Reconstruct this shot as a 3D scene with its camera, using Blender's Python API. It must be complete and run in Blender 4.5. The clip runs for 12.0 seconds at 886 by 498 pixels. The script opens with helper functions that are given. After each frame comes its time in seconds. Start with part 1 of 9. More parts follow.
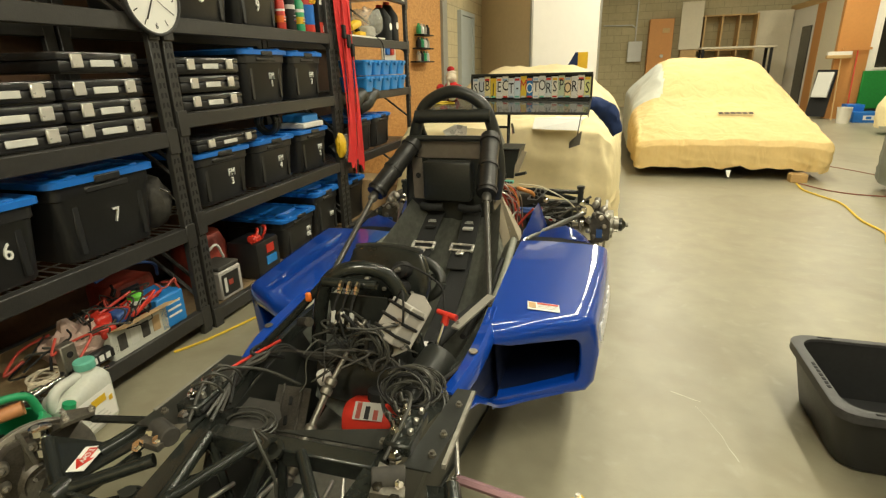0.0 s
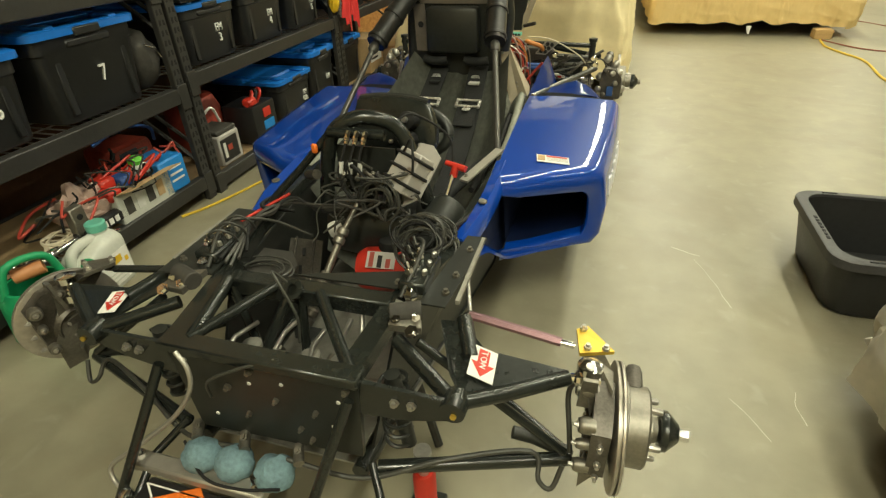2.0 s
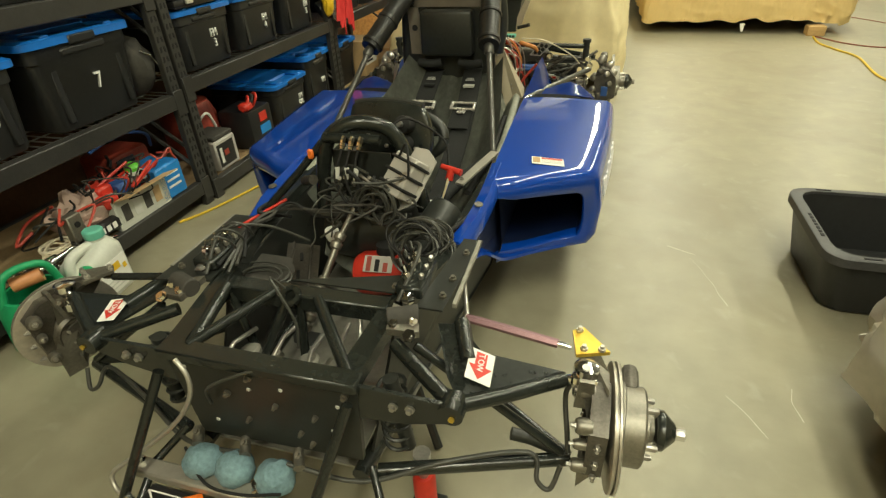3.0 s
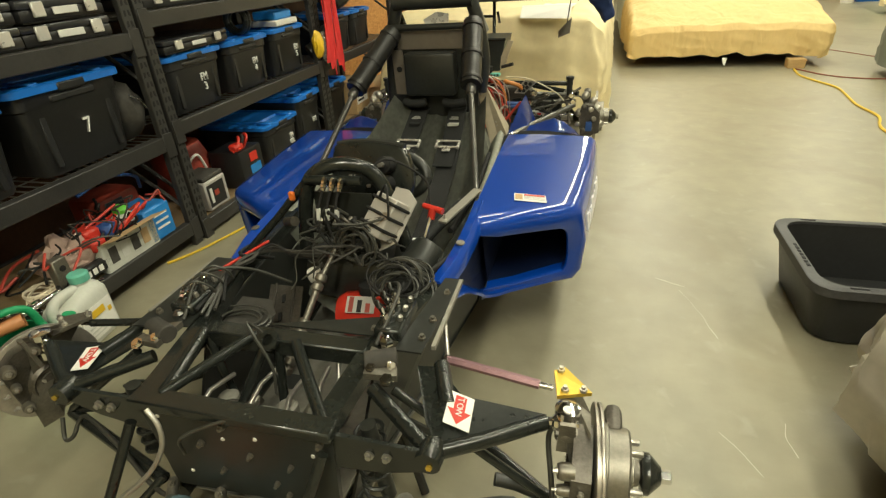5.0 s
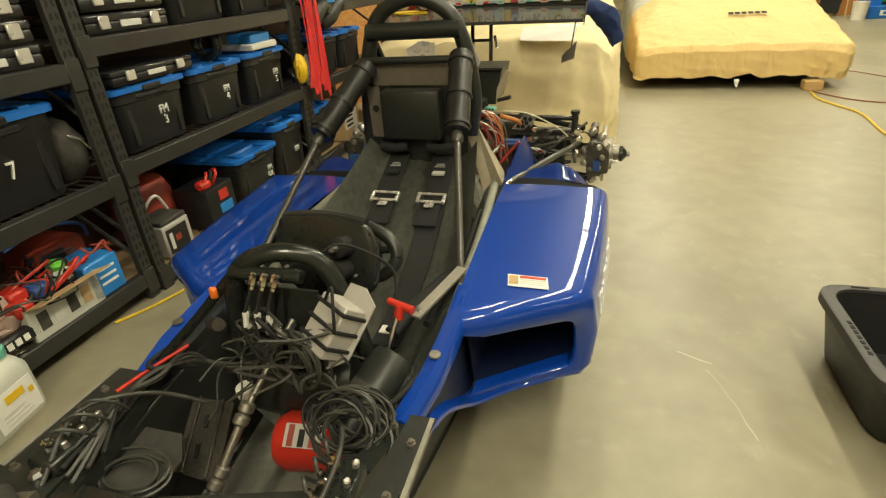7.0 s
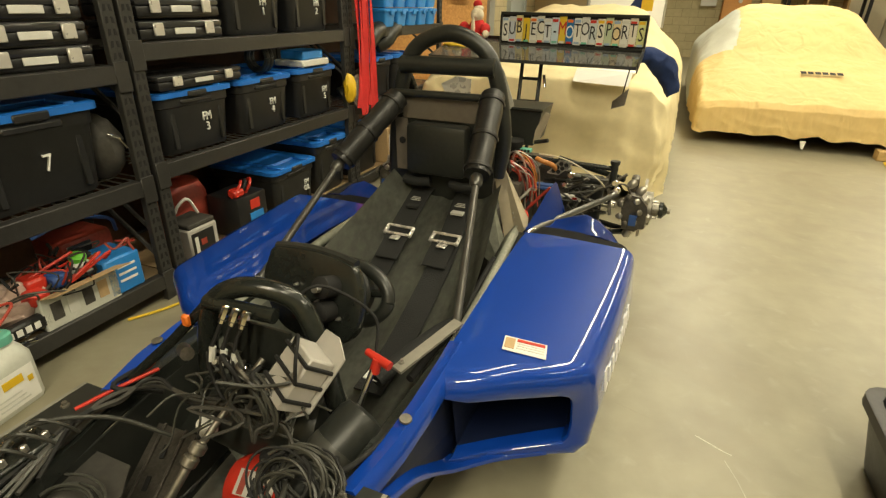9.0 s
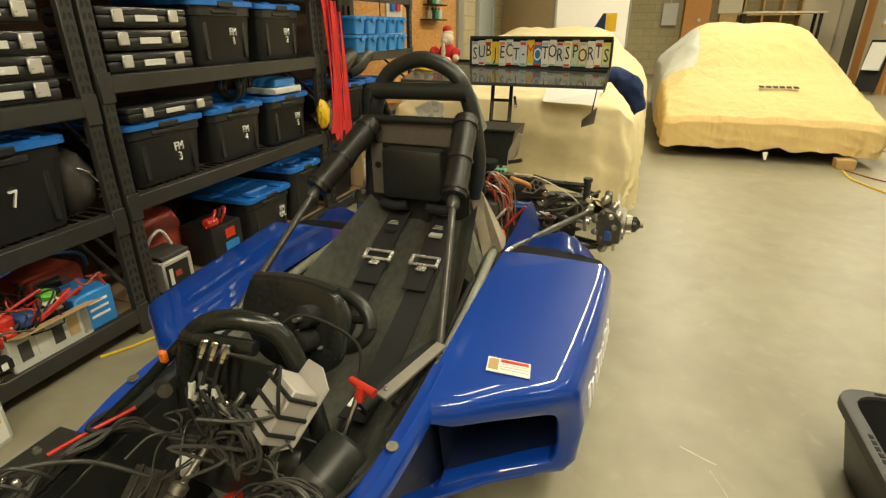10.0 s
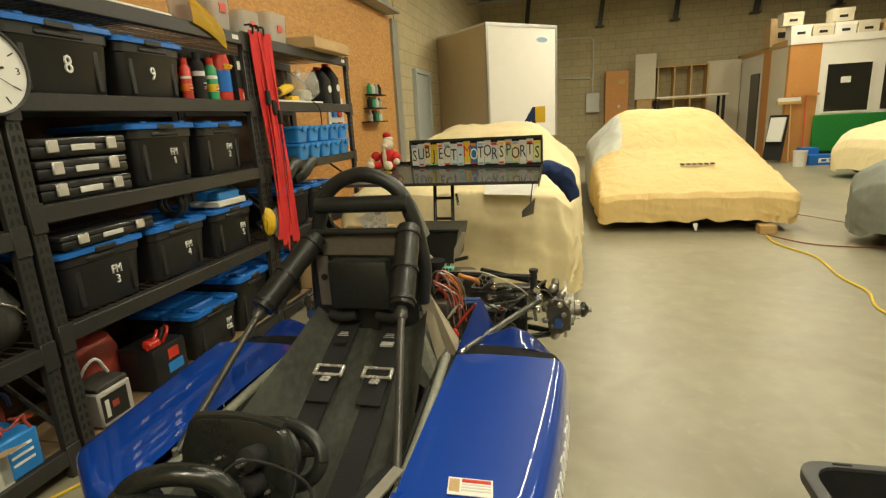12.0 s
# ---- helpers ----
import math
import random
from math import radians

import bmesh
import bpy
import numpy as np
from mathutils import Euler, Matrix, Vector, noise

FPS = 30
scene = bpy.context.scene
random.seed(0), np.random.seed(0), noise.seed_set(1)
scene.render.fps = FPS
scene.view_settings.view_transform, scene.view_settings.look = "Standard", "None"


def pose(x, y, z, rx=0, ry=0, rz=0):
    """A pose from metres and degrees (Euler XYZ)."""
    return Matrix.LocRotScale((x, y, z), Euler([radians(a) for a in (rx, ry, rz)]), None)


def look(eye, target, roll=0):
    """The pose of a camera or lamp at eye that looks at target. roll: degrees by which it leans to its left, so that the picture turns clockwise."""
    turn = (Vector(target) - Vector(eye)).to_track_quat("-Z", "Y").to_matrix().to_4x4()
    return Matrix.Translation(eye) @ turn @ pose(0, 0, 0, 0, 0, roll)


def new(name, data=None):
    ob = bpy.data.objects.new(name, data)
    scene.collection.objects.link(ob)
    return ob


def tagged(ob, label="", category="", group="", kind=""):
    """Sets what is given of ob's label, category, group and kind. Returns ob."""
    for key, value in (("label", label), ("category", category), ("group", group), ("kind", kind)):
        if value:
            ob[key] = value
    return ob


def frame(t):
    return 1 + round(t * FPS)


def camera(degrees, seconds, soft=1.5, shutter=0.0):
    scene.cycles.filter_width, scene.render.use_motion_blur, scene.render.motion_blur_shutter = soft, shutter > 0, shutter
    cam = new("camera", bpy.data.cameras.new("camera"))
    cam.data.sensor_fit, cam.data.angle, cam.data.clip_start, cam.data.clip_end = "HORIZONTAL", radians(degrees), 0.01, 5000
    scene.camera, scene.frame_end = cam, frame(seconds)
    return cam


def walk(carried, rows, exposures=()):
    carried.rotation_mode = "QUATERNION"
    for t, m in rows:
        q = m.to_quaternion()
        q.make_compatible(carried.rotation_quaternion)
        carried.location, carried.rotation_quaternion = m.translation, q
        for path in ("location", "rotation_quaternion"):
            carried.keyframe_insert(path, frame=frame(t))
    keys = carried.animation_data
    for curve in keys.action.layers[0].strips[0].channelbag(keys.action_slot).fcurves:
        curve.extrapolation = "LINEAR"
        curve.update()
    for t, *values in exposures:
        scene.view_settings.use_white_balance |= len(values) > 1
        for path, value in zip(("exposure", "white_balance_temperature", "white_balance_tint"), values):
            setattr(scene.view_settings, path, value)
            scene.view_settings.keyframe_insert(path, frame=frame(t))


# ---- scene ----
cam = camera(80.4, 12.0, soft=1.3)
PATH = [
    (0, (0.564, -0.622, 1.243), (0.013, 1.186, 0.59), -1.5),
    (0.5, (0.563, -0.623, 1.24), (0.015, 1.164, 0.529), -1.8),
    (1, (0.551, -0.647, 1.2), (0.017, 1.063, 0.31), -1.9),
    (1.5, (0.544, -0.648, 1.185), (0.024, 0.999, 0.177), -2.0),
    (2, (0.543, -0.644, 1.184), (0.04, 0.963, 0.105), -2.3),
    (2.5, (0.545, -0.644, 1.185), (0.052, 0.952, 0.086), -2.7),
    (3, (0.548, -0.646, 1.194), (0.051, 0.964, 0.116), -3.0),
    (5, (0.582, -0.624, 1.203), (0.083, 1.052, 0.231), -3.8),
    (5.5, (0.652, -0.588, 1.206), (0.151, 1.096, 0.25), -3.8),
    (6, (0.65, -0.518, 1.213), (0.147, 1.171, 0.267), -3.8),
    (6.5, (0.565, -0.37, 1.219), (0.062, 1.321, 0.277), -3.9),
    (7, (0.55, -0.251, 1.218), (0.039, 1.443, 0.285), -3.7),
    (7.2, (0.576, -0.207, 1.225), (0.037, 1.483, 0.302), -3.5),
    (8.8, (0.606, -0.128, 1.234), (-0.062, 1.55, 0.375), 1.2),
    (9, (0.612, -0.133, 1.236), (-0.061, 1.548, 0.385), 1.1),
    (9.5, (0.612, -0.137, 1.234), (-0.038, 1.555, 0.388), 1.4),
    (10, (0.61, -0.136, 1.244), (0.003, 1.603, 0.464), -0.1),
    (10.5, (0.623, -0.12, 1.307), (0.066, 1.703, 0.701), -2.4),
    (11, (0.627, -0.114, 1.315), (0.097, 1.743, 0.796), -3.4),
    (11.5, (0.626, -0.115, 1.313), (0.128, 1.763, 0.836), -3.7),
    (12, (0.629, -0.114, 1.307), (0.162, 1.771, 0.828), -3.2),
]
walk(cam, [(t, look(eye, target, roll)) for t, eye, target, roll in PATH], [(0, 0.12, 6450, 10), (1.5, 0.12, 6350, 6), (2.5, 0.12, 6350, 3), (5, 0.12, 6300, 7), (7.2, 0.10, 6800, 9), (9.0, 0.08, 6900, 10), (10.0, 0.04, 6900, 10), (10.8, -0.10, 6750, 10), (12, -0.14, 6750, 10)])

# ---- world and lamps ----
world = bpy.data.worlds.new("world")
scene.world = world
world.use_nodes = True
world.node_tree.nodes["Background"].inputs[0].default_value = (1.0, 0.86, 0.66, 1)
world.node_tree.nodes["Background"].inputs[1].default_value = 0.02
scene.view_settings.exposure = 0.0
WARM = (1.0, 0.935, 0.70)


def tube_lamp(x, y, z, length, along, watts):
    data = bpy.data.lights.new("ceiling_lamp", "AREA")
    data.shape, data.size, data.size_y = "RECTANGLE", (0.16 if along == "y" else length), (length if along == "y" else 0.16)
    data.energy, data.color = watts, WARM
    ob = new("ceiling_lamp", data)
    ob.matrix_world = pose(x, y, z)
    return ob


# rows of fluorescent fixtures under the deck
# (0.7, -2.7) and (0.4, 3.0) are unseen fill lamps added for brightness
LAMPS = [(1.9, -1.4), (0.7, -2.7), (1.75, 1.6), (0.4, 3.0), (1.75, 4.2), (1.75, 6.7), (1.75, 9.2), (1.75, 11.7), (4.6, 1.0), (4.6, 5.0), (4.6, 9.0), (5.4, 12.0)]
LAMP_Z = 4.1


# ---- materials ----
def mat(name, color, rough=0.5, metal=0.0, var=0.12, scale=6.0, bump=0.0, bump_scale=60.0, coat=0.0, spec=0.5, rvar=0.1, rand=0.0, stretch=(1, 1, 1), bdist=0.004, bdetail=5.0):
    m = bpy.data.materials.new(name)
    m.use_nodes = True
    nt = m.node_tree
    b = nt.nodes["Principled BSDF"]
    b.inputs["Roughness"].default_value, b.inputs["Metallic"].default_value = rough, metal
    b.inputs["Coat Weight"].default_value, b.inputs["Specular IOR Level"].default_value = coat, spec
    b.inputs["Coat Roughness"].default_value = 0.025
    co = nt.nodes.new("ShaderNodeTexCoord")
    mp = nt.nodes.new("ShaderNodeMapping")
    mp.inputs["Scale"].default_value = stretch
    nt.links.new(co.outputs["Object"], mp.inputs["Vector"])
    n1 = nt.nodes.new("ShaderNodeTexNoise")
    n1.inputs["Scale"].default_value, n1.inputs["Detail"].default_value = scale, 6
    n2 = nt.nodes.new("ShaderNodeTexNoise")
    n2.inputs["Scale"].default_value, n2.inputs["Detail"].default_value = scale * 9, 4
    add = nt.nodes.new("ShaderNodeMath")
    add.operation = "MULTIPLY_ADD"
    add.inputs[1].default_value = 0.5
    half = nt.nodes.new("ShaderNodeMath")
    half.operation, half.inputs[1].default_value = "MULTIPLY", 0.5
    for n in (n1, n2):
        nt.links.new(mp.outputs[0], n.inputs["Vector"])
    nt.links.new(n1.outputs[0], half.inputs[0])
    nt.links.new(n2.outputs[0], add.inputs[0])
    nt.links.new(half.outputs[0], add.inputs[2])
    ramp = nt.nodes.new("ShaderNodeValToRGB")
    ramp.color_ramp.elements[0].position, ramp.color_ramp.elements[1].position = 0.3, 0.7
    ramp.color_ramp.elements[0].color = (*[c * (1 - var) for c in color], 1)
    ramp.color_ramp.elements[1].color = (*[min(1, c * (1 + var)) for c in color], 1)
    nt.links.new(add.outputs[0], ramp.inputs[0])
    out = ramp.outputs[0]
    if rand:
        info = nt.nodes.new("ShaderNodeObjectInfo")
        hsv = nt.nodes.new("ShaderNodeHueSaturation")
        mr = nt.nodes.new("ShaderNodeMapRange")
        mr.inputs[3].default_value, mr.inputs[4].default_value = 1 - rand, 1 + rand
        nt.links.new(info.outputs["Random"], mr.inputs[0])
        nt.links.new(mr.outputs[0], hsv.inputs["Value"])
        nt.links.new(out, hsv.inputs["Color"])
        out = hsv.outputs[0]
    nt.links.new(out, b.inputs["Base Color"])
    if rvar:
        mr = nt.nodes.new("ShaderNodeMapRange")
        mr.inputs[3].default_value, mr.inputs[4].default_value = max(0.02, rough - rvar), min(1, rough + rvar)
        nt.links.new(add.outputs[0], mr.inputs[0])
        nt.links.new(mr.outputs[0], b.inputs["Roughness"])
    if bump:
        n3 = nt.nodes.new("ShaderNodeTexNoise")
        n3.inputs["Scale"].default_value, n3.inputs["Detail"].default_value = bump_scale, bdetail
        n3.inputs["Distortion"].default_value = 1.2 if bdetail < 3 else 0.0
        nt.links.new(mp.outputs[0], n3.inputs["Vector"])
        bp = nt.nodes.new("ShaderNodeBump")
        bp.inputs["Strength"].default_value, bp.inputs["Distance"].default_value = bump, bdist
        nt.links.new(n3.outputs[0], bp.inputs["Height"])
        nt.links.new(bp.outputs[0], b.inputs["Normal"])
    return m


def glow(name, color, strength):
    m = bpy.data.materials.new(name)
    m.use_nodes = True
    b = m.node_tree.nodes["Principled BSDF"]
    b.inputs["Base Color"].default_value = (0.5, 0.5, 0.5, 1)
    b.inputs["Emission Color"].default_value, b.inputs["Emission Strength"].default_value = (*color, 1), strength
    return m


def clear(name, color, alpha, rough=0.15):
    m = mat(name, color, rough, var=0.05)
    m.node_tree.nodes["Principled BSDF"].inputs["Alpha"].default_value = alpha
    return m


def concrete_floor():
    m = mat("concrete", (0.276, 0.254, 0.178), 0.40, var=0.2, scale=0.9, bump=0.12, bump_scale=40, rvar=0.12)
    nt = m.node_tree
    b = nt.nodes["Principled BSDF"]
    src = b.inputs["Base Color"].links[0].from_socket
    co = nt.nodes.new("ShaderNodeTexCoord")
    n = nt.nodes.new("ShaderNodeTexNoise")
    n.inputs["Scale"].default_value, n.inputs["Detail"].default_value, n.inputs["Distortion"].default_value = 11, 12, 0.5
    nt.links.new(co.outputs["Object"], n.inputs["Vector"])
    r = nt.nodes.new("ShaderNodeValToRGB")
    r.color_ramp.elements[0].position, r.color_ramp.elements[1].position = 0.60, 0.74
    r.color_ramp.elements[0].color, r.color_ramp.elements[1].color = (0, 0, 0, 1), (0.22, 0.22, 0.22, 1)
    nt.links.new(n.outputs[0], r.inputs[0])
    mix = nt.nodes.new("ShaderNodeMix")
    mix.data_type = "RGBA"
    nt.links.new(r.outputs[0], mix.inputs[0])
    nt.links.new(src, mix.inputs[6])
    mix.inputs[7].default_value = (0.46, 0.43, 0.33, 1)
    n2 = nt.nodes.new("ShaderNodeTexNoise")
    n2.inputs["Scale"].default_value, n2.inputs["Detail"].default_value, n2.inputs["Distortion"].default_value = 1.7, 10, 1.0
    nt.links.new(co.outputs["Object"], n2.inputs["Vector"])
    r2 = nt.nodes.new("ShaderNodeValToRGB")
    r2.color_ramp.elements[0].position, r2.color_ramp.elements[1].position = 0.52, 0.72
    r2.color_ramp.elements[0].color, r2.color_ramp.elements[1].color = (0, 0, 0, 1), (0.5, 0.5, 0.5, 1)
    nt.links.new(n2.outputs[0], r2.inputs[0])
    mix2 = nt.nodes.new("ShaderNodeMix")
    mix2.data_type = "RGBA"
    nt.links.new(r2.outputs[0], mix2.inputs[0])
    nt.links.new(mix.outputs[2], mix2.inputs[6])
    mix2.inputs[7].default_value = (0.19, 0.158, 0.104, 1)
    nt.links.new(mix2.outputs[2], b.inputs["Base Color"])
    return m


def osb_board():
    m = mat("osb", (0.50, 0.27, 0.10), 0.6, var=0.2, scale=3, bump=0.2)
    nt = m.node_tree
    b = nt.nodes["Principled BSDF"]
    co = nt.nodes.new("ShaderNodeTexCoord")
    v = nt.nodes.new("ShaderNodeTexVoronoi")
    v.inputs["Scale"].default_value = 26
    mp = nt.nodes.new("ShaderNodeMapping")
    mp.inputs["Scale"].default_value = (1, 1.0, 2.2)
    mp.inputs["Rotation"].default_value = (0.5, 0, 0)
    nt.links.new(co.outputs["Object"], mp.inputs[0])
    nt.links.new(mp.outputs[0], v.inputs["Vector"])
    r = nt.nodes.new("ShaderNodeValToRGB")
    r.color_ramp.elements[0].color, r.color_ramp.elements[1].color = (0.47, 0.215, 0.055, 1), (0.68, 0.37, 0.115, 1)
    nt.links.new(v.outputs["Color"], r.inputs[0])
    nt.links.new(r.outputs[0], b.inputs["Base Color"])
    return m


def block_wall(name, color):
    m = mat(name, color, 0.85, var=0.12, scale=1.2, bump=0.2, bump_scale=30)
    nt = m.node_tree
    b = nt.nodes["Principled BSDF"]
    src = b.inputs["Base Color"].links[0].from_socket
    co = nt.nodes.new("ShaderNodeTexCoord")
    mp = nt.nodes.new("ShaderNodeMapping")
    sep = nt.nodes.new("ShaderNodeSeparateXYZ")
    nt.links.new(co.outputs["Object"], sep.inputs[0])
    s = nt.nodes.new("ShaderNodeMath")
    nt.links.new(sep.outputs[0], s.inputs[0])
    nt.links.new(sep.outputs[1], s.inputs[1])
    cmb = nt.nodes.new("ShaderNodeCombineXYZ")
    nt.links.new(s.outputs[0], cmb.inputs[0])
    nt.links.new(sep.outputs[2], cmb.inputs[1])
    br = nt.nodes.new("ShaderNodeTexBrick")
    br.inputs["Scale"].default_value = 1.0
    br.inputs["Brick Width"].default_value, br.inputs["Row Height"].default_value, br.inputs["Mortar Size"].default_value = 0.4, 0.2, 0.007
    br.inputs["Color1"].default_value, br.inputs["Color2"].default_value, br.inputs["Mortar"].default_value = (0.92, 0.92, 0.92, 1), (1, 1, 1, 1), (0.68, 0.68, 0.68, 1)
    nt.links.new(cmb.outputs[0], br.inputs["Vector"])
    mix = nt.nodes.new("ShaderNodeMix")
    mix.data_type, mix.blend_type = "RGBA", "MULTIPLY"
    mix.inputs[0].default_value = 1
    nt.links.new(src, mix.inputs[6])
    nt.links.new(br.outputs["Color"], mix.inputs[7])
    nt.links.new(mix.outputs[2], b.inputs["Base Color"])
    return m


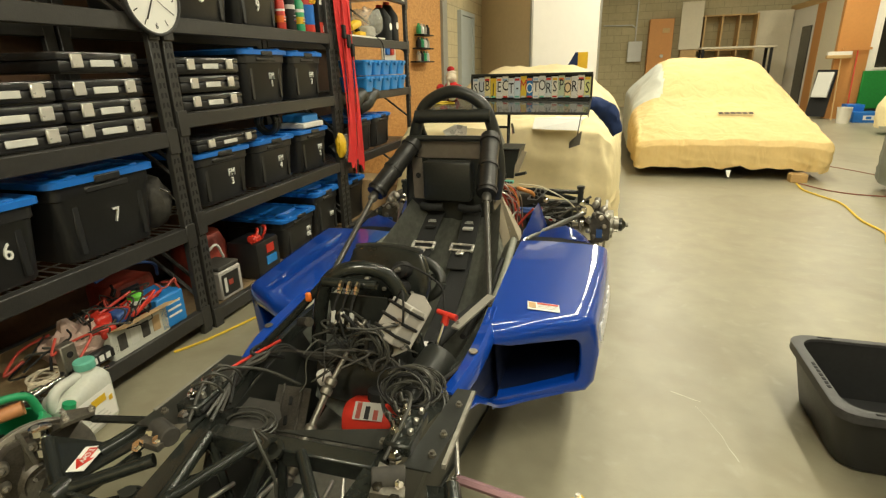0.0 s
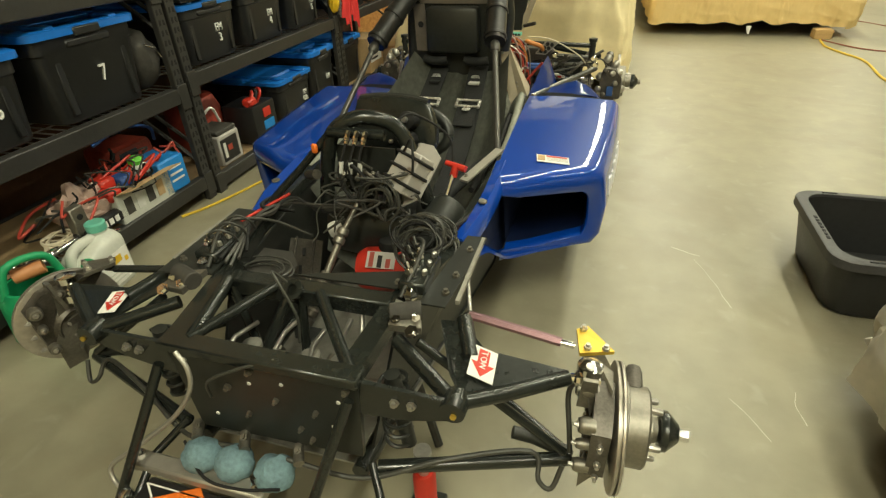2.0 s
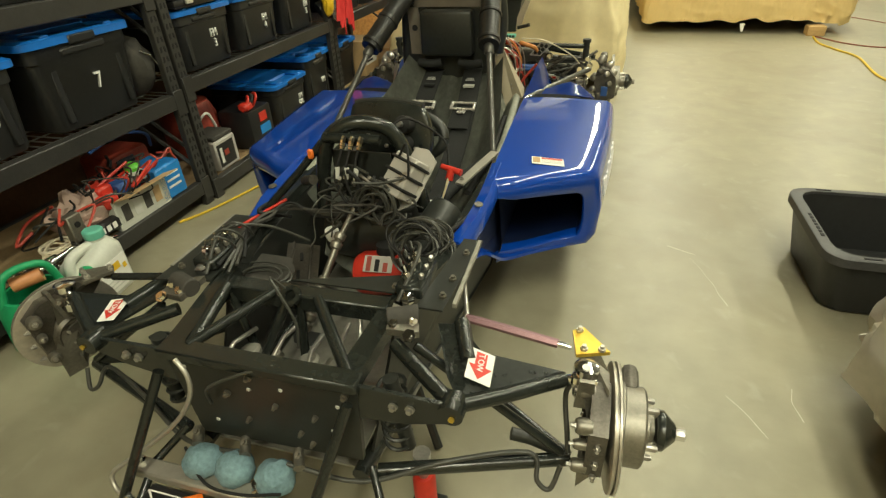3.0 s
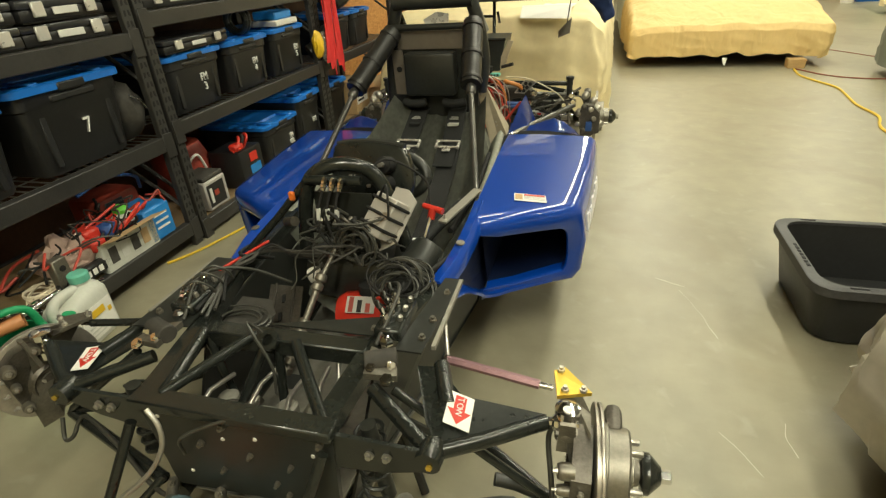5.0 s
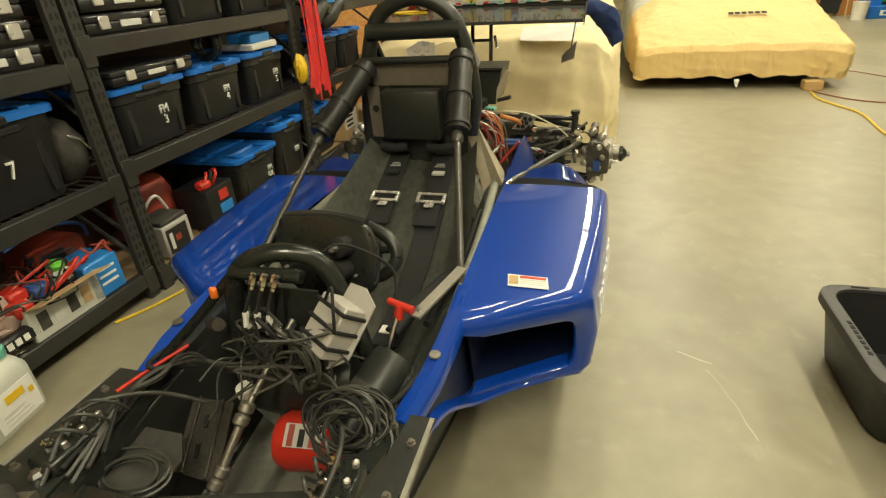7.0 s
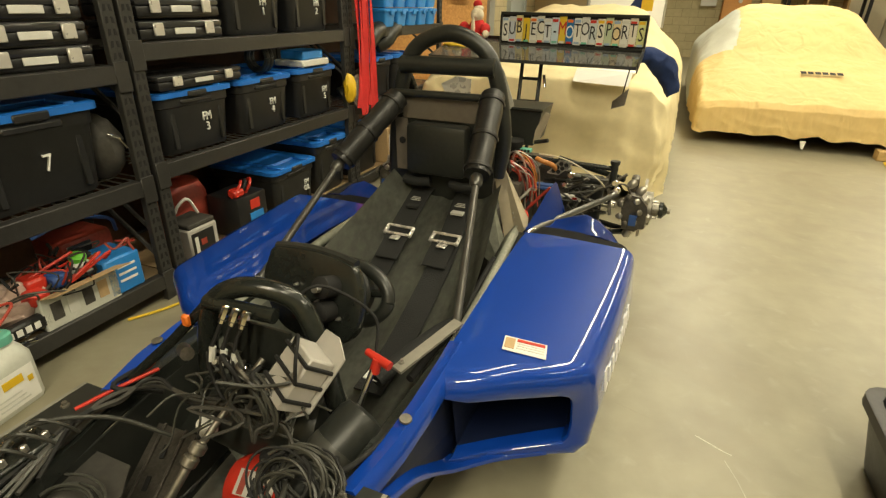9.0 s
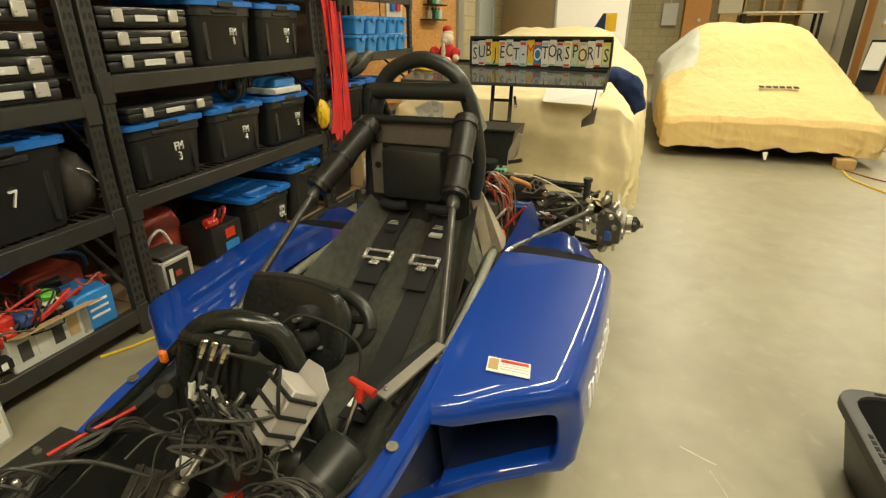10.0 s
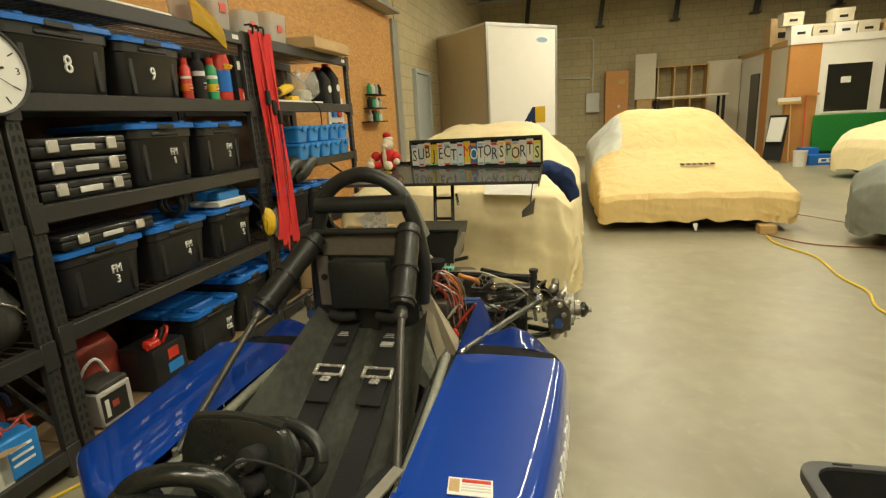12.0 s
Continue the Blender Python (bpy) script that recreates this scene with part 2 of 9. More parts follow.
M = dict(
    floor=concrete_floor(), osb=osb_board(), block=block_wall("block_paint", (0.49, 0.425, 0.255)), blockside=block_wall("block_cream", (0.55, 0.47, 0.29)),
    white=mat("white_paint", (0.78, 0.75, 0.68), 0.55, var=0.04, scale=2), deck=mat("dark_deck", (0.10, 0.095, 0.08), 0.8, var=0.2),
    steel_beam=mat("grey_beam", (0.30, 0.30, 0.27), 0.5, var=0.15), ochre=mat("ochre_paint", (0.55, 0.25, 0.07), 0.6, var=0.08, scale=2),
    trim_wood=mat("pine", (0.52, 0.34, 0.14), 0.6, var=0.18, scale=4, stretch=(1, 1, 8)), cream=mat("cream_panel", (0.62, 0.56, 0.42), 0.6, var=0.06, scale=2),
    rack=mat("rack_charcoal", (0.031, 0.030, 0.028), 0.42, var=0.25, bump=0.15, bump_scale=180), slot=mat("slot_dark", (0.008, 0.008, 0.008), 0.8),
    particle=mat("particle_board", (0.27, 0.185, 0.095), 0.8, var=0.2, scale=20), wire=mat("zinc_wire", (0.5, 0.5, 0.48), 0.35, 0.9),
    tote=mat("black_tote", (0.0175, 0.018, 0.0185), 0.40, var=0.25, bump=0.08, bump_scale=90), lid=mat("blue_lid", (0.012, 0.15, 0.56), 0.38, var=0.1, rand=0.06),
    chalk=mat("white_marker", (0.75, 0.75, 0.72), 0.7, var=0.1), case=mat("black_case", (0.014, 0.014, 0.015), 0.33, var=0.2), latch=mat("silver_latch", (0.72, 0.70, 0.66), 0.28, 0.5, var=0.05),
    smoke=mat("smoked_lid", (0.03, 0.03, 0.032), 0.12, var=0.1), label_grey=mat("label_grey", (0.62, 0.62, 0.58), 0.5, var=0.06),
    bluebin=mat("blue_bin", (0.02, 0.22, 0.62), 0.4, var=0.1, rand=0.05), red=mat("red_plastic", (0.55, 0.035, 0.02), 0.38, var=0.12), redstrap=mat("red_webbing", (0.60, 0.02, 0.02), 0.75, var=0.2, scale=12, bump=0.4, bump_scale=200),
    cover_y=mat("yellow_cover", (0.70, 0.515, 0.225), 0.72, var=0.06, scale=3, bump=0.8, bump_scale=4.5, bdist=0.03, bdetail=1.6, stretch=(1.3, 1, 0.7)), cover_b=mat("beige_cover", (0.78, 0.67, 0.40), 0.78, var=0.06, scale=3, bump=0.55, bdist=0.025, bdetail=1.4, bump_scale=3.5),
    cover_g=mat("grey_cover", (0.17, 0.185, 0.16), 0.7, var=0.1, scale=4, bump=0.3, bump_scale=14), cover_s=mat("silver_cover", (0.46, 0.43, 0.36), 0.35, 0.25, var=0.1, scale=4, bump=0.3, bump_scale=9),
    cover_pale=mat("pale_cover", (0.55, 0.57, 0.52), 0.7, var=0.08, bump=0.25, bump_scale=10),
    tyre=mat("tyre_rubber", (0.02, 0.02, 0.02), 0.8), under=mat("underbody", (0.02, 0.02, 0.02), 0.9),
    # second blue is the pod colour darkened for shade inside the ducts
    blue=mat("blue_gelcoat", (0.002, 0.045, 0.33), 0.42, var=0.05, scale=2, coat=1.0, spec=0.15, rvar=0.03), duct_shade=mat("duct_shade_blue", (0.0025, 0.008, 0.036), 0.5, var=0.2),
    black=mat("black_powder_coat", (0.0165, 0.019, 0.0168), 0.22, var=0.3, scale=9, bump=0.06, rvar=0.1), satin=mat("black_satin", (0.020, 0.0220, 0.0195), 0.38, var=0.35, scale=10),
    dusty=mat("dusty_black", (0.045, 0.042, 0.036), 0.75, var=0.45, scale=7), vinyl=mat("black_vinyl", (0.014, 0.014, 0.013), 0.38, var=0.2, bump=0.5, bump_scale=40), web=mat("black_webbing", (0.014, 0.015, 0.015), 0.8, var=0.3, scale=15, bump=0.5, bump_scale=260),
    steel=mat("bare_steel", (0.48, 0.46, 0.42), 0.34, 0.85, var=0.2, scale=14), cast=mat("cast_alloy", (0.24, 0.225, 0.19), 0.45, 0.8, var=0.25, scale=18, bump=0.2), chrome=mat("chrome", (0.75, 0.74, 0.72), 0.12, 1.0, var=0.05),
    rotor=mat("brake_rotor", (0.42, 0.39, 0.34), 0.38, 0.7, var=0.25, scale=8), gold=mat("gold_bracket", (0.62, 0.42, 0.06), 0.35, 0.6, var=0.15), purple=mat("mauve_anodised", (0.28, 0.16, 0.18), 0.4, 0.5, var=0.1),
    alu=mat("alloy_sheet", (0.42, 0.40, 0.35), 0.42, 0.6, var=0.12, scale=8), alu_dull=mat("alloy_dull", (0.30, 0.29, 0.25), 0.55, 0.35, var=0.25, scale=6), beigepanel=mat("tan_panel", (0.46, 0.40, 0.29), 0.5, 0.2, var=0.1),
    wirem=mat("grey_wire", (0.05, 0.05, 0.043), 0.42, var=0.3), wirered=mat("red_wire", (0.42, 0.05, 0.03), 0.5), wireblue=mat("blue_hose", (0.03, 0.09, 0.30), 0.5), wireor=mat("orange_hose", (0.5, 0.2, 0.05), 0.5),
    boxgrey=mat("grey_box", (0.42, 0.40, 0.37), 0.45, var=0.06), paper=mat("paper", (0.80, 0.79, 0.75), 0.8, var=0.03), card=mat("cardboard", (0.48, 0.33, 0.17), 0.85, var=0.12, scale=8),
    yellow=mat("yellow_plastic", (0.75, 0.48, 0.02), 0.45, var=0.1), yellowcord=mat("yellow_cord", (0.72, 0.50, 0.04), 0.5), redcord=mat("brown_red_cord", (0.25, 0.07, 0.04), 0.6),
    green=mat("green_turf", (0.01, 0.20, 0.03), 0.9, var=0.25, scale=30, bump=0.5), greenp=mat("green_plastic", (0.02, 0.30, 0.12), 0.45), mint=mat("mint_cap", (0.15, 0.50, 0.38), 0.45), jug=mat("milky_jug", (0.56, 0.57, 0.51), 0.45, var=0.08, scale=10),
    teal=mat("pale_blue_cloth", (0.17, 0.27, 0.31), 0.85, var=0.4, scale=14, bump=0.5, bump_scale=50), navy=mat("navy_cloth", (0.012, 0.03, 0.11), 0.9, var=0.2, bump=0.5), orange=mat("orange_print", (0.80, 0.18, 0.02), 0.5), whiteplush=mat("cream_plush", (0.66, 0.58, 0.44), 0.95, var=0.15, bump=0.8, bump_scale=90),
    tan=mat("tan_shaded_side", (0.60, 0.48, 0.31), 0.55, var=0.06, scale=1.5), boxwhite=mat("white_panel", (0.80, 0.78, 0.74), 0.4, var=0.03), doorblue=mat("pale_blue_door", (0.42, 0.46, 0.46), 0.5, var=0.06), dark=mat("dark_glass_and_opening", (0.012, 0.013, 0.013), 0.1),
    greenlime=mat("lime_cap", (0.12, 0.5, 0.04), 0.4), rag=mat("pink_rag", (0.52, 0.38, 0.32), 0.9, var=0.2, bump=0.5), rimgrey=mat("tub_rim", (0.05, 0.05, 0.052), 0.5, var=0.3, scale=10), navylid=mat("navy_lid", (0.005, 0.03, 0.14), 0.4),
    seat=mat("dusty_seat", (0.118, 0.124, 0.104), 0.7, var=0.45, scale=4, bump=0.2, bump_scale=50, stretch=(2, 1, 1)), plate=mat("brown_grey_plate", (0.15, 0.13, 0.105), 0.5, 0.2, var=0.15), gun=mat("dark_steel", (0.11, 0.108, 0.10), 0.32, 0.6, var=0.2), wing=mat("gloss_dark_wing", (0.07, 0.07, 0.065), 0.12, var=0.2), ink=mat("dark_ink", (0.012, 0.012, 0.014), 0.5), redplush=mat("red_plush", (0.50, 0.02, 0.02), 0.95, var=0.2, bump=0.8, bump_scale=90),
    sideliner=mat("dusty_liner", (0.22, 0.225, 0.18), 0.6, var=0.35, scale=7, bump=0.2, bump_scale=30), oldred=mat("rusty_red", (0.30, 0.045, 0.028), 0.5, var=0.35, scale=7),
    label_blue=mat("pale_blue_badge", (0.30, 0.42, 0.58), 0.5),
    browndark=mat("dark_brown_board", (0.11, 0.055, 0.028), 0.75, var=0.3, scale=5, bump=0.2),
    castdark=mat("grimy_alloy", (0.11, 0.10, 0.085), 0.45, 0.7, var=0.45, scale=22, bump=0.3),
    bag=clear("clear_plastic", (0.6, 0.6, 0.56), 0.35), clearbin=clear("clear_bin", (0.62, 0.58, 0.52), 0.45), fluor=glow("fluorescent", WARM, 14), clockface=mat("clock_face", (0.80, 0.80, 0.76), 0.4, var=0.02), peach=mat("peach_plastic", (0.55, 0.24, 0.10), 0.5),
)


# ---- mesh helpers ----
def thing(name, loc, label, category, group="", rz=0.0):
    ob = new(name)
    ob.empty_display_size = 0.05
    ob.matrix_basis = pose(*loc, 0, 0, rz)
    return tagged(ob, label, category, group)


def part(name, bm, material, parent=None, label="", smooth=True):
    me = bpy.data.meshes.new(name)
    bmesh.ops.recalc_face_normals(bm, faces=bm.faces)
    bm.to_mesh(me)
    bm.free()
    for mm in (material if isinstance(material, (list, tuple)) else [material]):
        me.materials.append(mm)
    if smooth:
        me.polygons.foreach_set("use_smooth", [True] * len(me.polygons))
        me.set_sharp_from_angle(angle=radians(38))
    ob = new(name, me)
    if parent:
        ob.parent = parent
    if label:
        ob["label"] = label
    return ob


def solid(name, bm, material, label, category, group="", kind="", smooth=True):
    return tagged(part(name, bm, material, None, "", smooth), label, category, group, kind)


def bbox(bm, x0, x1, y0, y1, z0, z1, bevel=0.0, m=None, seg=1):
    r = bmesh.ops.create_cube(bm, size=1)
    vs = r["verts"]
    for v in vs:
        v.co = Vector(((x0 + x1) / 2 + v.co.x * (x1 - x0), (y0 + y1) / 2 + v.co.y * (y1 - y0), (z0 + z1) / 2 + v.co.z * (z1 - z0)))
    if bevel:
        es = list({e for v in vs for e in v.link_edges})
        r = bmesh.ops.bevel(bm, geom=es, offset=bevel, segments=seg, affect="EDGES", profile=0.5)
        vs = list({v for f in r["faces"] for v in f.verts} | {v for v in vs if v.is_valid})
    if m is not None:
        bmesh.ops.transform(bm, matrix=m, verts=[v for v in vs if v.is_valid])
    return vs


def B(*a, **k):
    bm = bmesh.new()
    bbox(bm, *a, **k)
    return bm


def loft(bm, rings, closed=True, cap=True):
    vs = [[bm.verts.new(p) for p in ring] for ring in rings]
    n = len(vs[0])
    for a, b in zip(vs, vs[1:]):
        for i in range(n if closed else n - 1):
            bm.faces.new((a[i], a[(i + 1) % n], b[(i + 1) % n], b[i]))
    if cap and closed:
        bm.faces.new(vs[0][::-1])
        bm.faces.new(vs[-1])
    return vs


def spline(pts, k=6):
    pts = [Vector(p) for p in pts]
    if len(pts) < 3:
        return pts
    out = []
    ext = [pts[0] * 2 - pts[1], *pts, pts[-1] * 2 - pts[-2]]
    for i in range(1, len(ext) - 2):
        a, b, c, d = ext[i - 1:i + 3]
        for j in range(k):
            t = j / k
            out.append(0.5 * (2 * b + (c - a) * t + (2 * a - 5 * b + 4 * c - d) * t * t + (3 * b - a - 3 * c + d) * t ** 3))
    return out + [pts[-1]]


def tube(bm, pts, r, n=8, k=0, flat=1.0):
    pts = spline(pts, k) if k else [Vector(p) for p in pts]
    radii = r if isinstance(r, (list, tuple)) else [r] * len(pts)
    up, rings = None, []
    for i, p in enumerate(pts):
        d = (pts[min(i + 1, len(pts) - 1)] - pts[max(i - 1, 0)]).normalized()
        if up is None:
            up = d.orthogonal().normalized()
        up = (up - d * up.dot(d))
        up = up.normalized() if up.length > 1e-6 else d.orthogonal().normalized()
        s = d.cross(up)
        rings.append([p + radii[i] * (math.cos(a) * up + flat * math.sin(a) * s) for a in (2 * math.pi * j / n for j in range(n))])
    loft(bm, rings)
    return bm


def T(pts, r, n=8, k=0, flat=1.0):
    return tube(bmesh.new(), pts, r, n, k, flat)


def lathe(bm, profile, base=(0, 0, 0), axis=(0, 0, 1), n=20):
    q = Vector((0, 0, 1)).rotation_difference(Vector(axis)).to_matrix()
    rings = [[Vector(base) + q @ Vector((r * math.cos(a), r * math.sin(a), h)) for a in (2 * math.pi * j / n for j in range(n))] for r, h in profile]
    loft(bm, rings)
    return bm


def L(profile, base=(0, 0, 0), axis=(0, 0, 1), n=20):
    return lathe(bmesh.new(), profile, base, axis, n)


def plate(bm, pts, normal, t):
    nv = Vector(normal).normalized() * t
    loft(bm, [[Vector(p) for p in pts], [Vector(p) + nv for p in pts]])
    return bm


def P(pts, normal, t):
    return plate(bmesh.new(), pts, normal, t)


def words(name, text, size, m, material, parent, label="", depth=0.0008, sx=1.0):
    cu = bpy.data.curves.new(name, "FONT")
    cu.body, cu.size, cu.extrude, cu.align_x, cu.align_y, cu.resolution_u = text, size, depth, "CENTER", "CENTER", 2
    tmp = bpy.data.objects.new("tmp", cu)
    me = bpy.data.meshes.new_from_object(tmp)
    bpy.data.objects.remove(tmp)
    me.transform(m @ Matrix.Diagonal((sx, 1, 1, 1)))
    me.materials.append(material)
    ob = new(name, me)
    ob.parent = parent
    if label:
        ob["label"] = label
    return ob


RX = pose(0, 0, 0, 90, 0, 90)   # writing that stands upright and faces +x

# ---- the setting ----
def setting(name, bm, material, label, category, smooth=False):
    return solid(name, bm, material, label, category, kind="structure", smooth=smooth)


X0, X1, Y0, Y1, ZC = -1.92, 9.0, -4.0, 16.5, 4.6
setting("floor", B(X0 - 0.3, X1 + 0.3, Y0 - 0.3, Y1 + 0.3, -0.2, 0), M["floor"], "worn polished concrete workshop floor with stains", "floor")
setting("wall_west", B(X0 - 0.2, X0, 7.95, Y1, 0, ZC), M["blockside"], "cream painted concrete block wall", "wall")
# wall coloured darker brown over the width and height of the racks
setting("wall_board_dark", B(X0 - 0.2, X0, Y0, 4.62, 0, 2.0), M["browndark"], "wall stretch behind the storage racks, coloured darker brown", "wall")
setting("wall_board_top", B(X0 - 0.2, X0, Y0, 4.62, 2.0, 2.78), M["osb"], "strand board above the racks", "wall")
setting("wall_board", B(X0 - 0.2, X0, 4.62, 7.95, 0, 2.78), M["osb"], "unpainted orange-brown strand board wall behind the racks", "wall")
setting("wall_board_upper", B(X0 - 0.2, X0 - 0.02, Y0, 7.95, 2.78, ZC), M["blockside"], "block wall above the strand board", "wall")
setting("wall_north", B(X0, X1, Y1, Y1 + 0.2, 0, ZC), M["block"], "tan painted concrete block end wall", "wall")
setting("wall_east", B(X1, X1 + 0.2, Y0, Y1, 0, ZC), M["block"], "concrete block side wall", "wall")
setting("wall_south", B(X0, X1, Y0 - 0.2, Y0, 0, ZC), M["block"], "concrete block wall", "wall")
bm = bmesh.new()
bbox(bm, X0 - 0.3, X1 + 0.3, Y0 - 0.3, Y1 + 0.3, ZC, ZC + 0.1)
for i in range(60):
    y = Y0 + 0.17 + i * 0.345
    bbox(bm, X0 + 0.01, X1 - 0.01, y, y + 0.17, ZC - 0.05, ZC + 0.002)
setting("ceiling", bm, M["deck"], "dark corrugated steel roof deck", "ceiling")
for y in (2.0, 6.0, 10.2, 14.2):
    j = thing("roof_joist", (0, y, ZC - 0.05), "grey steel open web roof joist under the deck", "joist", "roof joists")
    part("top_chord", B(X0, X1, -0.05, 0.05, -0.05, 0), M["steel_beam"], j, smooth=False)
    part("bottom_chord", B(X0, X1, -0.04, 0.04, -0.45, -0.40), M["steel_beam"], j, smooth=False)
    bm = bmesh.new()
    for i in range(17):
        x = X0 + 0.3 + i * 0.63
        tube(bm, [(x, 0, -0.41), (x + 0.3, 0, -0.04), (x + 0.62, 0, -0.41)], 0.014, 6)
    part("web", bm, M["steel_beam"], j)
for x in (-0.6, 1.45, 3.42, 5.4, 7.3):
    k = thing("roof_strut", (x, 16.25, 3.62), "dark steel strut running up the end wall to the roof", "strut", "roof struts")
    part("angle", P([(-0.06, 0, 0), (0.06, 0, 0), (0.16, 0, 0.92), (0.04, 0, 0.92)], (0, 1, 0), 0.012), M["rack"], k, smooth=False)
    part("flange", P([(-0.06, 0.012, 0), (-0.048, 0.012, 0), (0.052, 0.012, 0.92), (0.04, 0.012, 0.92)], (0, 1, 0), 0.09), M["rack"], k, smooth=False)
    part("foot_plate", B(-0.12, 0.12, -0.03, 0.24, -0.03, 0), M["rack"], k, smooth=False)
e = thing("edge_beam", (X0, 0, 2.8), "grey folded steel beam along the strand board", "beam")
part("flange", B(0.003, 0.2, Y0 + 0.01, 7.6, 0, 0.03), M["steel_beam"], e, smooth=False)
part("web", B(0.003, 0.03, Y0 + 0.01, 7.6, 0.03, 0.24), M["steel_beam"], e, smooth=False)
setting("baseboard", B(X0, X0 + 0.04, 7.7, 7.95, 0, 2.77), M["steel_beam"], "grey steel post at the end of the strand board", "post")
d = thing("door_1", (X0, 9.2, 0), "pale blue-grey steel personnel door, closed", "door")
d["kind"] = "structure"
part("door_leaf", B(0.004, 0.05, -0.42, 0.42, 0.01, 2.08, bevel=0.004), M["doorblue"], d)
bm = B(0.002, 0.07, -0.5, -0.42, 0, 2.16)
bbox(bm, 0.002, 0.07, 0.42, 0.5, 0, 2.16)
bbox(bm, 0.002, 0.07, -0.42, 0.42, 2.09, 2.16)
part("door_frame", bm, M["doorblue"], d, smooth=False)
part("door_handle", T([(0.05, 0.34, 1.0), (0.09, 0.34, 1.0), (0.09, 0.26, 1.0)], 0.01), M["slot"], d)
for x, y in LAMPS:
    tube_lamp(x, y, LAMP_Z - 0.055, 2.3, "y", (76 if y > 8 else 56) if y > 4 else (24 if y > 2 else (50 if y > 0 else (104 if x < 1 else 64))))
    # the added fill lamps get the same fixture body as the rows
    f = thing("ceiling_light", (x, y, LAMP_Z), "twin fluorescent tube fixture under the ceiling, a few added as fill", "light", "ceiling lights")
    part("housing", B(-0.1, 0.1, -1.2, 1.2, 0, 0.06, bevel=0.01), M["white"], f)
    for s in (-0.05, 0.05):
        part("fluorescent_tube", T([(s, -1.15, -0.02), (s, 1.15, -0.02)], 0.016, 10), M["fluor"], f)
    for s in (-0.9, 0.9):
        part("hanger", T([(0, s, 0.06), (0, s, ZC - LAMP_Z - 0.04)], 0.006, 6), M["wire"], f)

# ---- office box in the far corner ----
o = thing("office", (5.13, 12.9, 0), "built-in office room with white, orange and ochre painted walls", "office")
part("front_wall", B(0.58, 3.86, 0, 0.12, 0, 2.42), M["white"], o, smooth=False)
part("corner_panel", B(0, 0.58, -0.004, 0.12, 0, 2.42), M["ochre"], o, "orange painted corner panel", smooth=False)
part("top_band", B(-0.02, 3.86, -0.03, 0.14, 2.42, 2.56), M["white"], o, "white fascia board", smooth=False)
part("side_wall", B(0, 0.1, 0.13, 1.1, 0, 2.42), M["cream"], o, smooth=False)
part("ochre_strip", B(-0.004, 0.1, 1.1, 1.6, 0, 2.42), M["ochre"], o, "ochre painted strip", smooth=False)
part("side_wall", B(0, 0.1, 1.6, 3.58, 0, 2.42), M["white"], o, smooth=False)
# near-black slab stands for the unlit room behind the doorway
part("side_door", B(-0.02, 0.06, 1.75, 2.4, 0.0, 1.98), M["dark"], o, "open doorway, its dark inside put in as a near-black slab", smooth=False)
part("roof_slab", B(0.0, 3.86, 0.14, 3.58, 2.42, 2.5), M["trim_wood"], o, smooth=False)
part("side_fascia", B(-0.02, 0.0, 0.14, 3.58, 2.42, 2.55), M["trim_wood"], o, "bare wood fascia", smooth=False)
w = part("window", B(0.72, 1.52, -0.01, 0.02, 1.03, 1.98), M["dark"], o, "dark office window")
part("notice", B(0.98, 1.16, -0.016, -0.011, 1.6, 1.72), M["paper"], w, "white notice on the glass", smooth=False)
bm = bmesh.new()
for a in ((0.68, 0.72, 0.99, 2.02), (1.52, 1.56, 0.99, 2.02), (0.72, 1.52, 0.99, 1.03), (0.72, 1.52, 1.98, 2.02)):
    bbox(bm, a[0], a[1], -0.02, 0.02, a[2], a[3])
part("window_frame", bm, M["white"], w, smooth=False)
part("window", B(1.75, 2.6, -0.01, 0.02, 1.03, 1.98), M["dark"], o, "dark office window")

# hairline cracks and scrapes in the slab
def ribbon(name, pts, w, m, label):
    bm = bmesh.new()
    q = spline([(x, y, 0.0006) for x, y in pts], 8)
    rows = []
    for i, p in enumerate(q):
        d = (q[min(i + 1, len(q) - 1)] - q[max(i - 1, 0)]).normalized()
        n = Vector((-d.y, d.x, 0)) * w * (0.4 + 0.9 * abs(noise.noise(p * 9)))
        j = Vector((noise.noise(p * 14), noise.noise(p * 14 + Vector((5, 0, 0))), 0)) * 0.006
        rows.append([p + n + j, p - n + j])
    loft(bm, rows, closed=False)
    return setting(name, bm, m, label, "crack")


dk, pl = mat("crack_dark", (0.27, 0.24, 0.18), 0.8), mat("scrape_pale", (0.55, 0.51, 0.41), 0.7)
ribbon("floor_crack", [(0.60, 1.42), (0.80, 1.36), (0.95, 1.32), (1.10, 1.27), (1.28, 1.26)], 0.0010, dk, "thin dark crack across the concrete")
ribbon("floor_scrape", [(0.90, 1.345), (0.96, 1.315), (1.0, 1.30)], 0.004, pl, "pale scrape on the concrete")
ribbon("floor_scrape", [(0.98, 1.27), (1.03, 1.14), (1.05, 1.05), (1.07, 0.98)], 0.0016, pl, "thin pale scrape on the concrete")
ribbon("floor_scrape", [(1.0, 0.55), (1.05, 0.48), (1.08, 0.42)], 0.0016, pl, "thin pale scrape on the concrete")
ribbon("floor_scrape", [(1.18, 0.62), (1.17, 0.56), (1.18, 0.5)], 0.0022, pl, "thin pale scrape on the concrete")
ribbon("floor_crack", [(3.2, 7.9), (3.7, 7.0), (4.6, 6.0), (5.6, 5.2)], 0.004, dk, "long dark joint in the slab")

